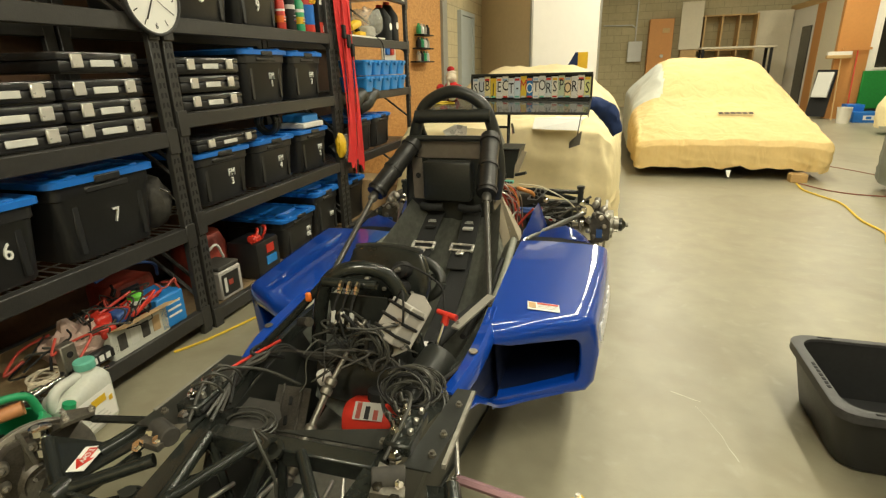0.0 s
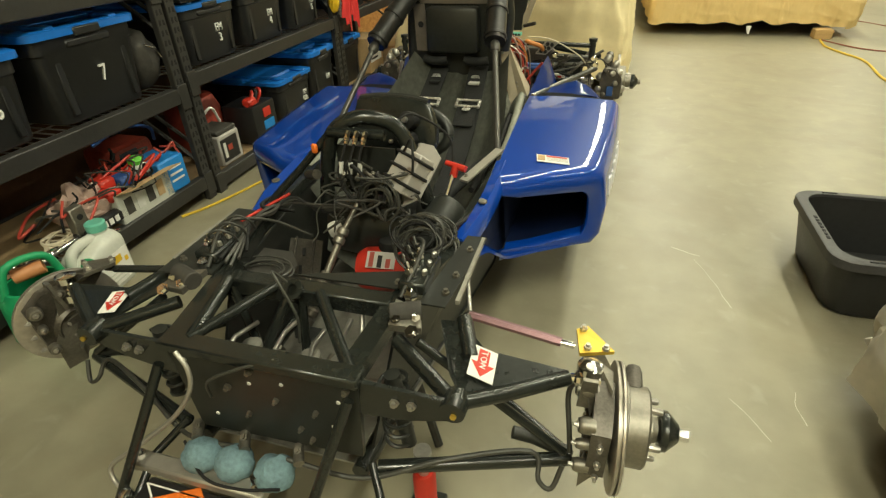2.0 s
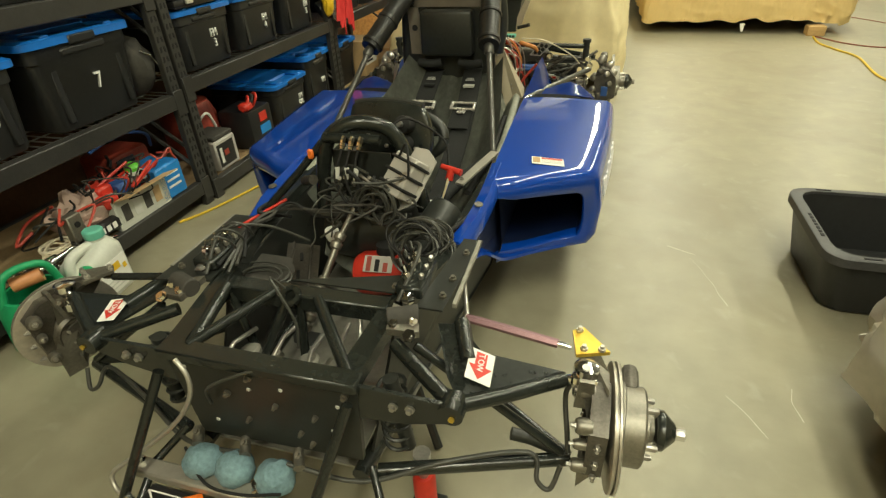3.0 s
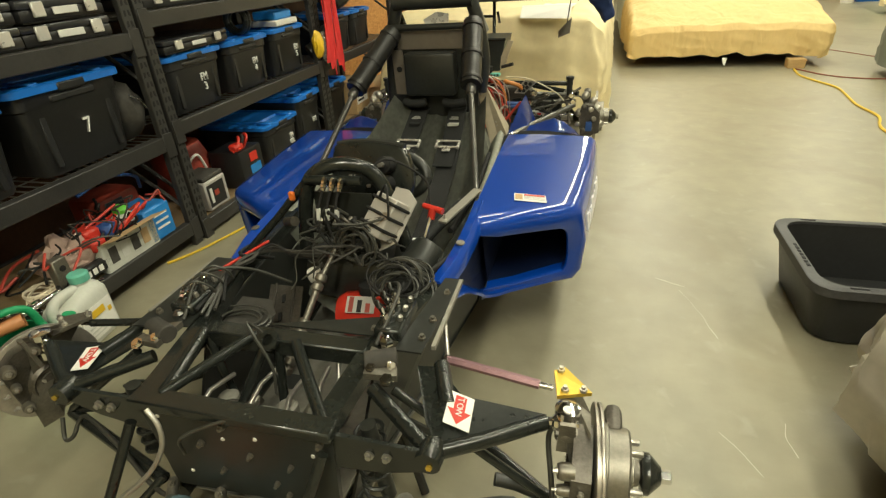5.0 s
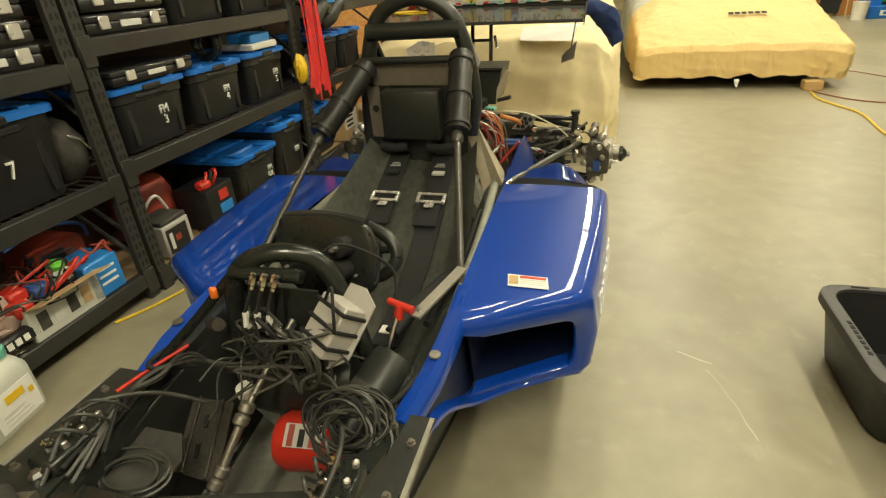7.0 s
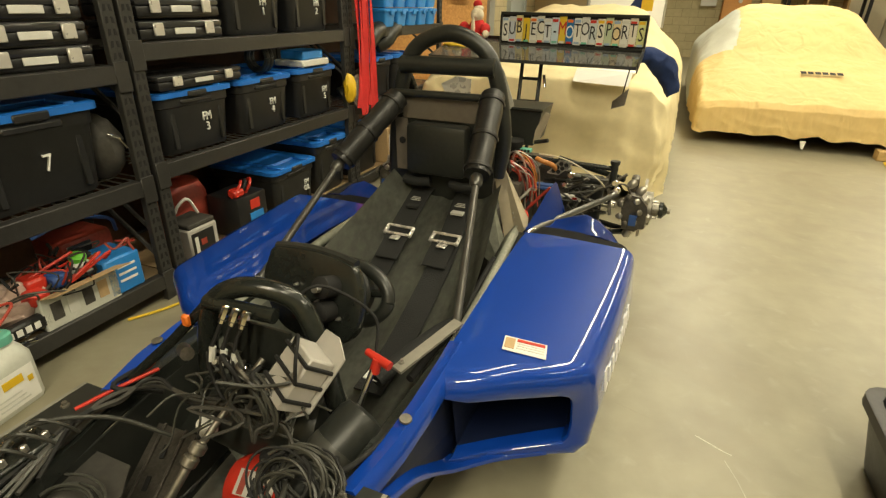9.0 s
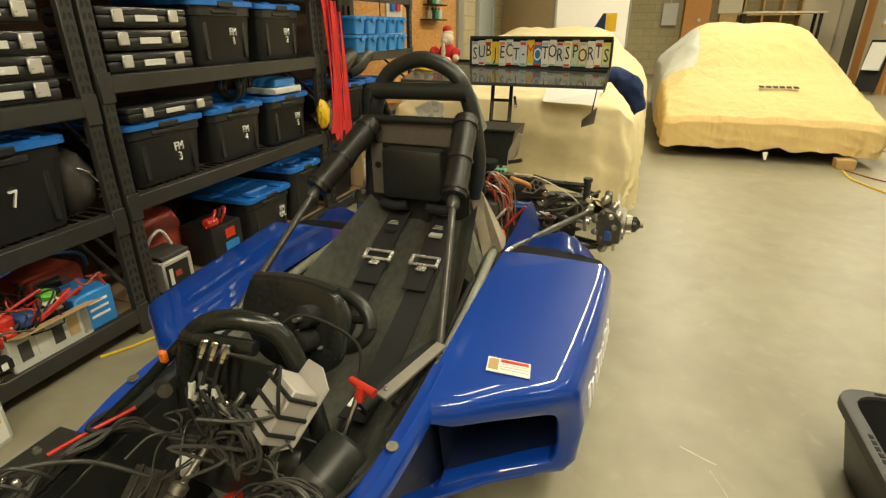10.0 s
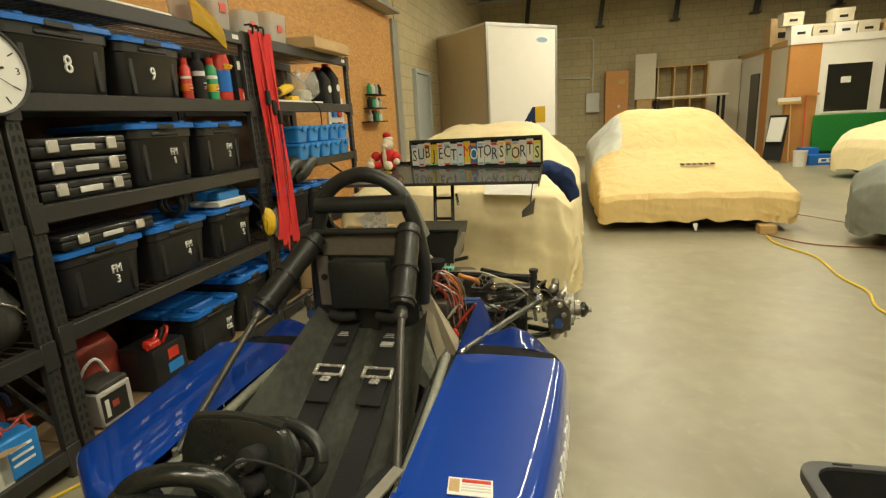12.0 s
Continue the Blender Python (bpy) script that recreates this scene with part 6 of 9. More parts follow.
# front suspension, both sides
for s in (-1, 1):
    X = lambda x, y, z: (s * x, y, z)
    sd = "wide flat upper suspension arm of black steel"
    arm = cp("upper_arm", P([X(0.30, 0.10, 0.52), X(0.345, 0.10, 0.525), X(0.40, 0.045, 0.515), X(0.55, 0.048, 0.497), X(0.55, 0.03, 0.49), X(0.38, -0.06, 0.50), X(0.35, -0.02, 0.512)], (0, 0, -1), 0.006), "black", sd, smooth=False)
    rod("arm_tube", [X(0.375, -0.075, 0.50), X(0.45, -0.03, 0.495), X(0.55, 0.036, 0.492)], 0.014, parent=arm)
    rod("arm_tube", [X(0.375, -0.075, 0.50), X(0.24, 0.02, 0.525)], 0.014, parent=arm)
    rod("arm_tube", [X(0.345, 0.11, 0.52), X(0.38, 0.02, 0.51)], 0.016, parent=arm)
    cp("pivot", L([(0.022, -0.02), (0.024, 0), (0.022, 0.02)], X(0.375, -0.078, 0.50), (0, 1, 0), 16), "black", "", arm)
    cp("rod_end", L([(0.008, 0), (0.008, 0.015), (0.013, 0.018), (0.013, 0.03), (0.008, 0.033), (0.008, 0.06)], X(0.545, 0.037, 0.492), (s, 0.1, -0.05), 8), "chrome", "", arm)
    # arrow marker
    quad = [(0.379, 0.046), (0.425, 0.038), (0.428, -0.028), (0.381, -0.02)] if s > 0 else [(-0.375, 0.032), (-0.422, 0.023), (-0.402, -0.04), (-0.362, -0.033)]
    quad = [Vector((x, y, 0.534 - 0.137 * (abs(x) - 0.345) - 0.125 * (0.10 - y))) for x, y in quad]
    uv = lambda u, v, h=0.0: quad[0].lerp(quad[1], u).lerp(quad[3].lerp(quad[2], u), v) + Vector((0, 0, h))
    dcl = cp("tow_marker", P([uv(0, 0), uv(1, 0), uv(1, 1), uv(0, 1)], (0, 0, 1), 0.0015), "paper", "white sticker with a red arrow", smooth=False)
    cp("arrow", P([uv(u, v, 0.0016) for u, v in ((0.28, 0.08), (0.72, 0.08), (0.72, 0.52), (0.95, 0.52), (0.5, 0.93), (0.05, 0.52), (0.28, 0.52))], (0, 0, 1), 0.0010), "red", "red arrow", dcl, smooth=False)
    turn = math.degrees(math.atan2((quad[3] - quad[0]).y, (quad[3] - quad[0]).x))
    for i, ch in enumerate("TOW"):
        p = uv(0.5, 0.2 + 0.19 * i, 0.0032)
        words("letter", ch, 0.017, pose(p.x, p.y, p.z, 0, 0, turn), M["paper"], dcl, "", 0.0006)
    # tie rod and its bracket
    rod("tie_rod", [X(0.345, 0.15, 0.50), X(0.375, 0.145, 0.50), X(0.53, 0.128, 0.488)], 0.009, "purple" if s > 0 else "black", label="mauve anodised tie rod" if s > 0 else "black tie rod", n=6)
    rod("rod_end", [X(0.53, 0.128, 0.488), X(0.555, 0.126, 0.486)], 0.006, "chrome")
    bolt(X(0.345, 0.15, 0.495), (0, 0, 1), 0.012, "chrome")
    upr = cp("upright", P([X(0.57, 0.13, 0.50), X(0.60, 0.13, 0.495), X(0.625, 0.06, 0.50), X(0.625, 0.045, 0.30), X(0.59, 0.02, 0.28), X(0.588, 0.02, 0.36), X(0.60, 0.05, 0.40), X(0.585, 0.06, 0.48)], (0, -1, 0), 0.045), "cast", "cast alloy upright")
    cp("steering_bracket", P([X(0.555, 0.15, 0.50), X(0.575, 0.16, 0.503), X(0.625, 0.105, 0.50), X(0.565, 0.085, 0.50)], (0, 0, 1), 0.008), "gold" if s > 0 else "cast", "gold plated steering bracket" if s > 0 else "alloy steering bracket", upr, smooth=False)
    for q in ((0.568, 0.15), (0.578, 0.10), (0.61, 0.105)):
        bolt(X(q[0], q[1], 0.508), (0, 0, 1), 0.007, "steel", upr)
    cp("ball_joint", L([(0.016, -0.03), (0.02, -0.028), (0.02, -0.01), (0.013, -0.008), (0.013, 0.02), (0.022, 0.022), (0.022, 0.036), (0.012, 0.04)], X(0.585, 0.05, 0.478), (0, 0.1, 1), 14), "chrome", "", upr)
    rod("balljoint_bolt", [X(0.585, 0.05, 0.43), X(0.585, 0.045, 0.52)], 0.008, "steel", parent=upr)
    cp("clevis", P([X(0.575, 0.02, 0.515), X(0.60, 0.02, 0.515), X(0.605, 0.03, 0.44), X(0.57, 0.03, 0.44)], (0, -1, 0), 0.008), "cast", "", upr)
    cp("hub_carrier", L([(0.05, 0), (0.062, 0.002), (0.064, 0.03), (0.05, 0.042), (0.046, 0.046), (0.042, 0.044), (0.040, 0.036), (0.03, 0.036), (0.028, 0.040), (0.012, 0.040)], X(0.635, 0.04, 0.375), (-s, 0, 0), 28), "castdark", "bored hub carrier", upr)
    for k in range(5):
        bolt(X(0.598, 0.04 + 0.026 * math.cos(k * 1.257), 0.375 + 0.026 * math.sin(k * 1.257)), (-s, 0, 0), 0.004, "steel", upr)
    cal = cp("brake_caliper", P([X(0.63, -0.045, 0.455), X(0.63, -0.005, 0.485), X(0.63, 0.045, 0.49), X(0.63, 0.04, 0.455), X(0.63, 0.01, 0.44), X(0.63, -0.01, 0.40), X(0.63, -0.01, 0.345), X(0.63, -0.035, 0.335)], (-s, 0, 0), 0.032), "castdark", "cast alloy brake caliper", upr)
    for q in ((-0.028, 0.455, 0.015), (0.03, 0.478, 0.014), (-0.028, 0.35, 0.013), (-0.03, 0.41, 0.010)):
        cp("caliper_boss", L([(q[2], 0), (q[2], 0.02), (q[2] * 0.8, 0.026), (q[2] * 0.5, 0.027), (q[2] * 0.45, 0.02)], X(0.602, q[0], q[1]), (-s, -0.15, 0.1), 14), "cast", "", cal)
        bolt(X(0.580, q[0] - 0.004, q[1] + 0.003), (-s, -0.15, 0.1), q[2] * 0.45, "steel", cal)
    cal2 = cp("brake_caliper", B(0.650 if s > 0 else -0.685, 0.682 if s > 0 else -0.650, 0.07, 0.135, 0.405, 0.465, bevel=0.014, seg=2), "castdark", "grimy outer caliper half", upr)
    for z in (0.345, 0.385, 0.425):
        bolt(X(0.615, -0.046 + 0.1 * abs(z - 0.39), z), (0, -1, 0), 0.006, "steel", upr)
    disc = cp("brake_disc", L([(0.05, -0.008), (0.115, -0.008), (0.118, -0.006), (0.118, -0.0022), (0.108, -0.002), (0.108, 0.002), (0.118, 0.0022), (0.118, 0.006), (0.115, 0.008), (0.05, 0.008)], X(0.642, 0.042, 0.385), (s, 0.05, 0.02), 44), "rotor", "worn vented brake disc")
    hub = cp("hub", L([(0.078, 0), (0.078, 0.006), (0.072, 0.008), (0.072, 0.040), (0.068, 0.044), (0.034, 0.045), (0.034, 0.052), (0.024, 0.054), (0.022, 0.062), (0.013, 0.063), (0.012, 0.08)], X(0.650, 0.042, 0.395), (s, 0, 0), 30), "cast", "machined alloy hub bell")
    for i in range(5):
        a = 2 * math.pi * i / 5 + 0.4
        p = X(0.69, 0.042 + 0.052 * math.cos(a), 0.395 + 0.052 * math.sin(a))
        cp("wheel_stud", L([(0.006, 0), (0.006, 0.022), (0.004, 0.025)], p, (s, 0, 0), 8), "steel", "", hub)
    cp("centre_cone", L([(0.014, 0), (0.034, 0.002), (0.036, 0.006), (0.036, 0.014), (0.016, 0.034), (0.012, 0.035)], X(0.714, 0.042, 0.397), (s, 0, 0), 26), "black", "black centring cone", hub)
    cp("axle_nut", L([(0.0125, 0), (0.0125, 0.016), (0.009, 0.018)], X(0.748, 0.042, 0.397), (s, 0, 0), 6), "chrome", "", hub)
    if s < 0:
        # this wheel stands steered, its inner face turned forward
        for ob in (upr, disc, hub):
            ob.matrix_basis = Matrix.Translation((-0.60, 0.045, 0)) @ pose(0, 0, 0, 0, 0, -20) @ Matrix.Translation((0.60, -0.045, 0))
    low = rod("lower_arm", [X(0.22, -0.085, 0.285), X(0.575, 0.025, 0.29)], 0.014, label="black tubular lower arm")
    rod("arm_tube", [X(0.26, 0.28, 0.29), X(0.43, 0.13, 0.29), X(0.572, 0.03, 0.29)], 0.012, parent=low)
    rod("arm_tube", [X(0.46, 0.03, 0.325), X(0.50, 0.035, 0.315), X(0.565, 0.03, 0.30)], 0.013, "satin", parent=low)
    rod("brake_hose", [X(0.57, 0.05, 0.48), X(0.555, 0.06, 0.43), X(0.565, 0.02, 0.37), X(0.57, 0.0, 0.34)], 0.005, "wirem", 5)
    rod("brake_line", [X(0.05, -0.13, 0.31), X(0.2, -0.115, 0.285), X(0.35, -0.055, 0.315), X(0.5, -0.0, 0.318), X(0.52, -0.03, 0.28), X(0.545, -0.035, 0.27), X(0.56, -0.01, 0.31)], 0.005, "wirem", 5)
    # rocker, spring and pushrod
    cp("rocker", P([X(0.225, 0.02, 0.545), X(0.285, 0.03, 0.54), X(0.27, 0.075, 0.545), X(0.215, 0.09, 0.55)], (0, 0, 1), 0.014), "cast", "alloy suspension rocker")
    cp("roller", L([(0.018, -0.03), (0.02, -0.028), (0.02, 0.028), (0.018, 0.03)], X(0.245, 0.06, 0.56), (s, 0.4, 0), 14), "dusty")
    bolt(X(0.27, 0.02, 0.55), (0, -0.6, 1), 0.013, "chrome")
    bolt(X(0.235, 0.035, 0.56), (0, -0.6, 1), 0.010, "chrome")
    bolt(X(0.265, 0.05, 0.56), (s, -0.6, 0.6), 0.010, "chrome")
    sp = rod("damper", [X(0.25, -0.04, 0.50), X(0.27, -0.04, 0.32)], 0.015, "satin")
    cp("coil_spring", T([X(0.25 + 0.0 + 0.026 * math.cos(a), -0.04 + 0.026 * math.sin(a), 0.49 - a * 0.0043) for a in np.linspace(0, 2 * math.pi * 6, 84)], 0.004, 6), "satin", "", sp)
    rod("pushrod", [X(0.56, 0.02, 0.31), X(0.28, 0.02, 0.53)], 0.009)
    rod("steady_rod", [X(0.345, 0.155, 0.50), X(0.318, 0.24, 0.535)], 0.005, "steel")
    rod("under_tube", [X(0.21, -0.09, 0.30), X(0.26, -0.16, 0.25), X(0.23, -0.30, 0.2)], 0.009)

# nose support tubes, battery tray and rags in front
rod("nose_tube", [(0.20, -0.115, 0.50), (0.10, -0.24, 0.18)], 0.010)
rod("nose_tube", [(-0.19, -0.115, 0.49), (-0.30, -0.27, 0.16)], 0.010)
rod("nose_tube", [(-0.30, -0.27, 0.16), (0.10, -0.24, 0.18)], 0.010)
cp("tray", B(-0.26, 0.05, -0.345, -0.185, 0.165, 0.18), "dusty", smooth=False)
for i, (x, y) in enumerate(((-0.135, -0.150), (-0.060, -0.150), (0.03, -0.148))):
    bm = bmesh.new()
    bmesh.ops.create_icosphere(bm, subdivisions=3, radius=1)
    for v in bm.verts:
        v.co = Vector((x, y, 0.285)) + Vector((v.co.x * 0.040, v.co.y * 0.036, v.co.z * 0.036)) * (1 + 0.16 * noise.noise(v.co * 2.2 + Vector((i * 3, 0, 0))))
    rg = thing("cloth_wrap", (0, 0, 0), "pale blue cloth bundle wrapped round a master cylinder", "cloth", "cloth wraps")
    part("cloth", bm, M["teal"], rg)
rod("tie_wire", [(-0.18, -0.14, 0.30), (-0.1, -0.192, 0.285), (-0.02, -0.194, 0.28), (0.06, -0.18, 0.29)], 0.003, "slot", 5)
for x in (-0.17, -0.06, 0.06):
    rod("brake_cylinder", [(x, -0.10, 0.315), (x + 0.02, -0.135, 0.312)], 0.011, "cast")
    bolt((x + 0.01, -0.115, 0.322), (0, -0.5, 1), 0.008, "cast")
bt = thing("race_battery", (0, 0, 0), "black battery with orange print under an alloy clamp bar", "battery")
part("case", B(-0.245, 0.02, -0.345, -0.19, 0.18, 0.236, bevel=0.006), M["case"], bt)
for a, b_ in (((-0.235, -0.250), (-0.125, -0.193)), ((-0.225, -0.285), (-0.085, -0.212)), ((-0.18, -0.30), (-0.06, -0.238))):
    part("print", P([(a[0], a[1], 0.2365), (a[0] + 0.03, a[1] - 0.008, 0.2365), (b_[0] + 0.02, b_[1] - 0.012, 0.2365), (b_[0], b_[1] + 0.004, 0.2365)], (0, 0, 1), 0.001), M["orange"], bt, smooth=False)
part("clamp_bar", B(-0.295, 0.02, -0.192, -0.155, 0.238, 0.262, bevel=0.004), M["alu"], bt)
part("print_edge", P([(-0.235, -0.207, 0.2365), (-0.10, -0.207, 0.2365), (-0.10, -0.21, 0.2365), (-0.235, -0.21, 0.2365)], (0, 0, 1), 0.001), M["paper"], bt, smooth=False)
part("print_edge", P([(-0.235, -0.207, 0.2365), (-0.20, -0.235, 0.2365), (-0.203, -0.237, 0.2365), (-0.239, -0.209, 0.2365)], (0, 0, 1), 0.001), M["paper"], bt, smooth=False)
for x in (-0.275, 0.002):
    part("clamp_bolt", L([(0.012, 0), (0.012, 0.012), (0.007, 0.013), (0.007, 0.035)], (x, -0.173, 0.262), (0, 0, 1), 6), M["chrome"], bt)
rod("loose_hose", [(-0.125, -0.125, 0.545), (-0.10, -0.135, 0.517), (-0.105, -0.145, 0.47), (-0.155, -0.16, 0.40), (-0.26, -0.19, 0.31), (-0.31, -0.21, 0.27), (-0.30, -0.225, 0.245), (-0.265, -0.235, 0.235)], 0.0046, "alu", 7, "braided steel hose with a bent end")
cp("hose_end", L([(0.011, 0), (0.013, 0.006), (0.013, 0.022), (0.009, 0.024)], (-0.262, -0.236, 0.222), (0, -0.2, 1), 10), "chrome")
rod("loose_hose", [(-0.10, -0.11, 0.42), (-0.07, -0.13, 0.49), (0.0, -0.12, 0.53), (0.06, -0.1, 0.545)], 0.003, "wirem", 5)

# reservoirs and master cylinder blocks on the shelves
for s, off in ((-1, -0.005), (1, 0.0)):
    blk = cp("distribution_block", B(s * 0.235 + off - 0.028, s * 0.235 + off + 0.028, 0.12, 0.235, 0.553, 0.58, bevel=0.004), "black", "brake fitting block with chrome unions")
    for i in range(3):
        y = 0.145 + i * 0.033
        cp("union", L([(0.007, 0), (0.007, 0.008), (0.0095, 0.009), (0.0095, 0.018), (0.005, 0.019), (0.005, 0.034)], (s * 0.235 + off - 0.008, y, 0.58), (-s * 0.3, 0.1, 1), 6), "chrome", "", blk)
        cp("union", L([(0.006, 0), (0.006, 0.010), (0.004, 0.012)], (s * 0.235 + off + 0.016, y + 0.012, 0.58), (s * 0.2, 0, 1), 6), "steel", "", blk)
        rod("hose_tail", [(s * 0.235 + off - 0.008 - s * 0.01, y, 0.612), (s * 0.21 + off, y + 0.01, 0.622), (s * 0.195 + off, y + 0.03, 0.600), (s * 0.20 + off, y + 0.05, 0.565)], 0.003, "wirem", 5, parent=blk, n=6)
    cp("mount_nut", L([(0.014, 0), (0.014, 0.014), (0.008, 0.02)], (s * 0.235 + off, 0.112, 0.553), (0, 0, 1), 6), "chrome", "", blk)

cp("inner_shelf", P([(-0.21, 0.09, 0.50), (-0.085, 0.10, 0.50), (-0.09, 0.23, 0.50), (-0.13, 0.28, 0.50), (-0.215, 0.28, 0.50)], (0, 0, -1), 0.005), "dusty", "grimy shelf inside the frame rail", smooth=False)
# steering shaft
sh = rod("steering_shaft", [(-0.045, 0.17, 0.40), (-0.015, 0.30, 0.525)], 0.0085, "cast", label="plated steering shaft with universal joints")
rod("upper_shaft", [(-0.012, 0.315, 0.54), (0.02, 0.47, 0.64)], 0.0065, "cast", parent=sh)
for p in ((-0.045, 0.17, 0.40), (-0.03, 0.235, 0.463), (-0.012, 0.315, 0.54)):
    cp("universal_joint", L([(0.010, -0.022), (0.0145, -0.018), (0.0145, -0.005), (0.009, 0), (0.0145, 0.005), (0.0145, 0.018), (0.010, 0.022)], p, (0.2, 0.62, 0.6), 10), "cast", "", sh)
heel = [Vector(p) for p in ((-0.160, 0.258, 0.418), (-0.062, 0.252, 0.418), (-0.125, 0.412, 0.452), (-0.220, 0.408, 0.452))]
hp_ = cp("foot_rest_plate", P([heel[0], heel[1], heel[2], heel[3]], (0, 0.2, -1), 0.006), "castdark", "ribbed alloy heel plate", smooth=False)
for i in range(2):
    u = 0.2 + 0.55 * i
    a, b_ = heel[0].lerp(heel[1], u), heel[3].lerp(heel[2], u)
    cp("rib", T([a + Vector((0, 0, 0.003)), b_ + Vector((0, 0, 0.003))], 0.0035, 6), "castdark", "", hp_)
cp("plate_slot", B(-0.004, 0.004, -0.014, 0.014, 0, 0.003, m=pose(-0.135, 0.30, 0.431, 12, 0, 25)), "slot", "", hp_, smooth=False)
cp("plate_slot", B(-0.004, 0.004, -0.014, 0.014, 0, 0.003, m=pose(-0.155, 0.36, 0.444, 12, 0, 25)), "slot", "", hp_, smooth=False)
for q in ((0.197, 0.148), (0.30, 0.14), (0.305, 0.20), (0.31, 0.30), (0.27, 0.33), (-0.30, 0.12), (-0.30, 0.30), (0.235, 0.105)):
    bolt((q[0], q[1], 0.553), (0, 0, 1), 0.008, "cast")
cp("knee_board", P([(-0.19, 0.62, 0.45), (0.05, 0.66, 0.45), (0.13, 0.60, 0.43), (0.12, 0.47, 0.34), (-0.05, 0.45, 0.33), (-0.17, 0.50, 0.36)], (0, -0.5, 1), 0.006), "seat", "dusty padded board under the dash", smooth=False)
cp("knee_pad", L([(0.02, -0.13), (0.07, -0.12), (0.085, -0.05), (0.085, 0.05), (0.07, 0.12), (0.02, 0.13)], (0.0, 0.505, 0.47), (1, 0.12, 0.05), 24), "satin", "dark drum lying under the dash")
ex = cp("red_bottle", L([(0.03, -0.085), (0.05, -0.08), (0.060, -0.06), (0.060, 0.07), (0.047, 0.085), (0.02, 0.095)], (0.07, 0.40, 0.40), (0.97, 0.1, 0.1), 24), "red", "red extinguisher bottle")
lm = pose(0.07, 0.3625, 0.4505, 37, 0, 6)
lb = cp("label", B(-0.045, 0.03, -0.022, 0.022, 0, 0.002, m=lm), "boxgrey", "pale printed label", ex, smooth=False)
for k in range(3):
    cp("print_bar", B(-0.038 + 0.022 * k, -0.026 + 0.022 * k, -0.02, 0.02 - 0.008 * k, 0.002, 0.0028, m=lm), ("oldred", "slot", "oldred")[k], smooth=False, parent=lb)
cp("valve", L([(0.028, 0), (0.034, 0.01), (0.034, 0.03), (0.02, 0.035)], (0.075, 0.41, 0.45), (0, 0.2, 1), 18), "slot", "", ex)
cyl = cp("grey_bottle", L([(0.02, -0.10), (0.042, -0.09), (0.047, -0.06), (0.047, 0.07), (0.04, 0.085), (0.015, 0.09)], (0.185, 0.43, 0.515), (0.35, 0.75, 0.5), 22), "satin", "grey-black canister with wire clamps")
cp("clamp", L([(0.048, -0.012), (0.049, 0), (0.048, 0.012)], (0.185, 0.43, 0.515), (0.35, 0.75, 0.5), 22), "wirem", "", cyl)
kn = rod("pull_rod", [(0.185, 0.50, 0.53), (0.205, 0.55, 0.62)], 0.006, "chrome", label="chrome pull with red T handle")
cp("handle", T([(0.182, 0.567, 0.640), (0.238, 0.552, 0.632)], [0.007, 0.009], 10), "red", "red T handle", kn)
cp("handle_stem", T([(0.205, 0.55, 0.61), (0.21, 0.558, 0.637)], 0.010, 10), "red", "", kn)

# dash hoop and its fittings
hp = rod("dash_hoop", [(-0.125, 0.47, 0.54), (-0.105, 0.47, 0.66), (-0.08, 0.475, 0.735), (-0.03, 0.49, 0.768), (0.03, 0.51, 0.765), (0.075, 0.525, 0.735), (0.112, 0.52, 0.66), (0.15, 0.505, 0.54)], 0.019, "black", 8, "glossy black dash hoop tube", n=16)
rod("cross_tube", [(-0.085, 0.462, 0.742), (0.055, 0.478, 0.736)], 0.014, "black", parent=hp)
rod("cross_tube", [(-0.12, 0.475, 0.60), (0.11, 0.485, 0.59)], 0.012, "black", parent=hp)
cp("fitting_plate", B(-0.085, 0.075, 0.486, 0.491, 0.57, 0.70), "satin", smooth=False)
rod("bracket_ear", [(-0.155, 0.45, 0.625), (-0.115, 0.425, 0.642)], 0.013, "castdark")
rod("side_arm", [(-0.25, 0.40, 0.562), (-0.17, 0.445, 0.645), (-0.098, 0.47, 0.725)], 0.010, "black", label="black arm from the rail to the dash hoop")
cp("tie_down_tip", B(-0.127, -0.112, 0.436, 0.447, 0.692, 0.716, bevel=0.003), "orange", "orange cap")
for i in range(3):
    x = -0.026 + i * 0.022
    f = cp("hose_fitting", L([(0.006, -0.012), (0.0085, -0.008), (0.0085, 0.012), (0.0065, 0.014), (0.0065, 0.02)], (x, 0.447, 0.742), (-0.15, -0.5, -0.85), 8), "chrome", "chrome hose union")
    low_ = Vector((x - 0.012 + 0.006 * i, 0.405, 0.645))
    rod("braided_hose", [(x, 0.44, 0.735), (x - 0.010, 0.425, 0.70), low_ + Vector((-0.006, 0.004, 0.02)), low_ + Vector((0.004, -0.002, -0.02)), low_ + Vector((0.03, -0.012, -0.045)), low_ + Vector((0.06, -0.01, -0.03))], 0.0036, "slot", 6)
    cp("heat_sleeve", L([(0.0062, -0.014), (0.0066, 0), (0.0062, 0.014)], (x - 0.014 + 0.003 * i, 0.415, 0.672), (-0.1, -0.25, -1), 8), "label_grey", "pale printed sleeve", f)
for i in range(6):
    cp("union", L([(0.006, -0.01), (0.008, -0.006), (0.008, 0.010), (0.005, 0.012), (0.005, 0.02)], (-0.045 + i * 0.021, 0.425, 0.648 + 0.008 * (i % 2) - 0.003 * i), (0.5, -0.6, 0.5), 8), "chrome" if i % 2 else "cast")
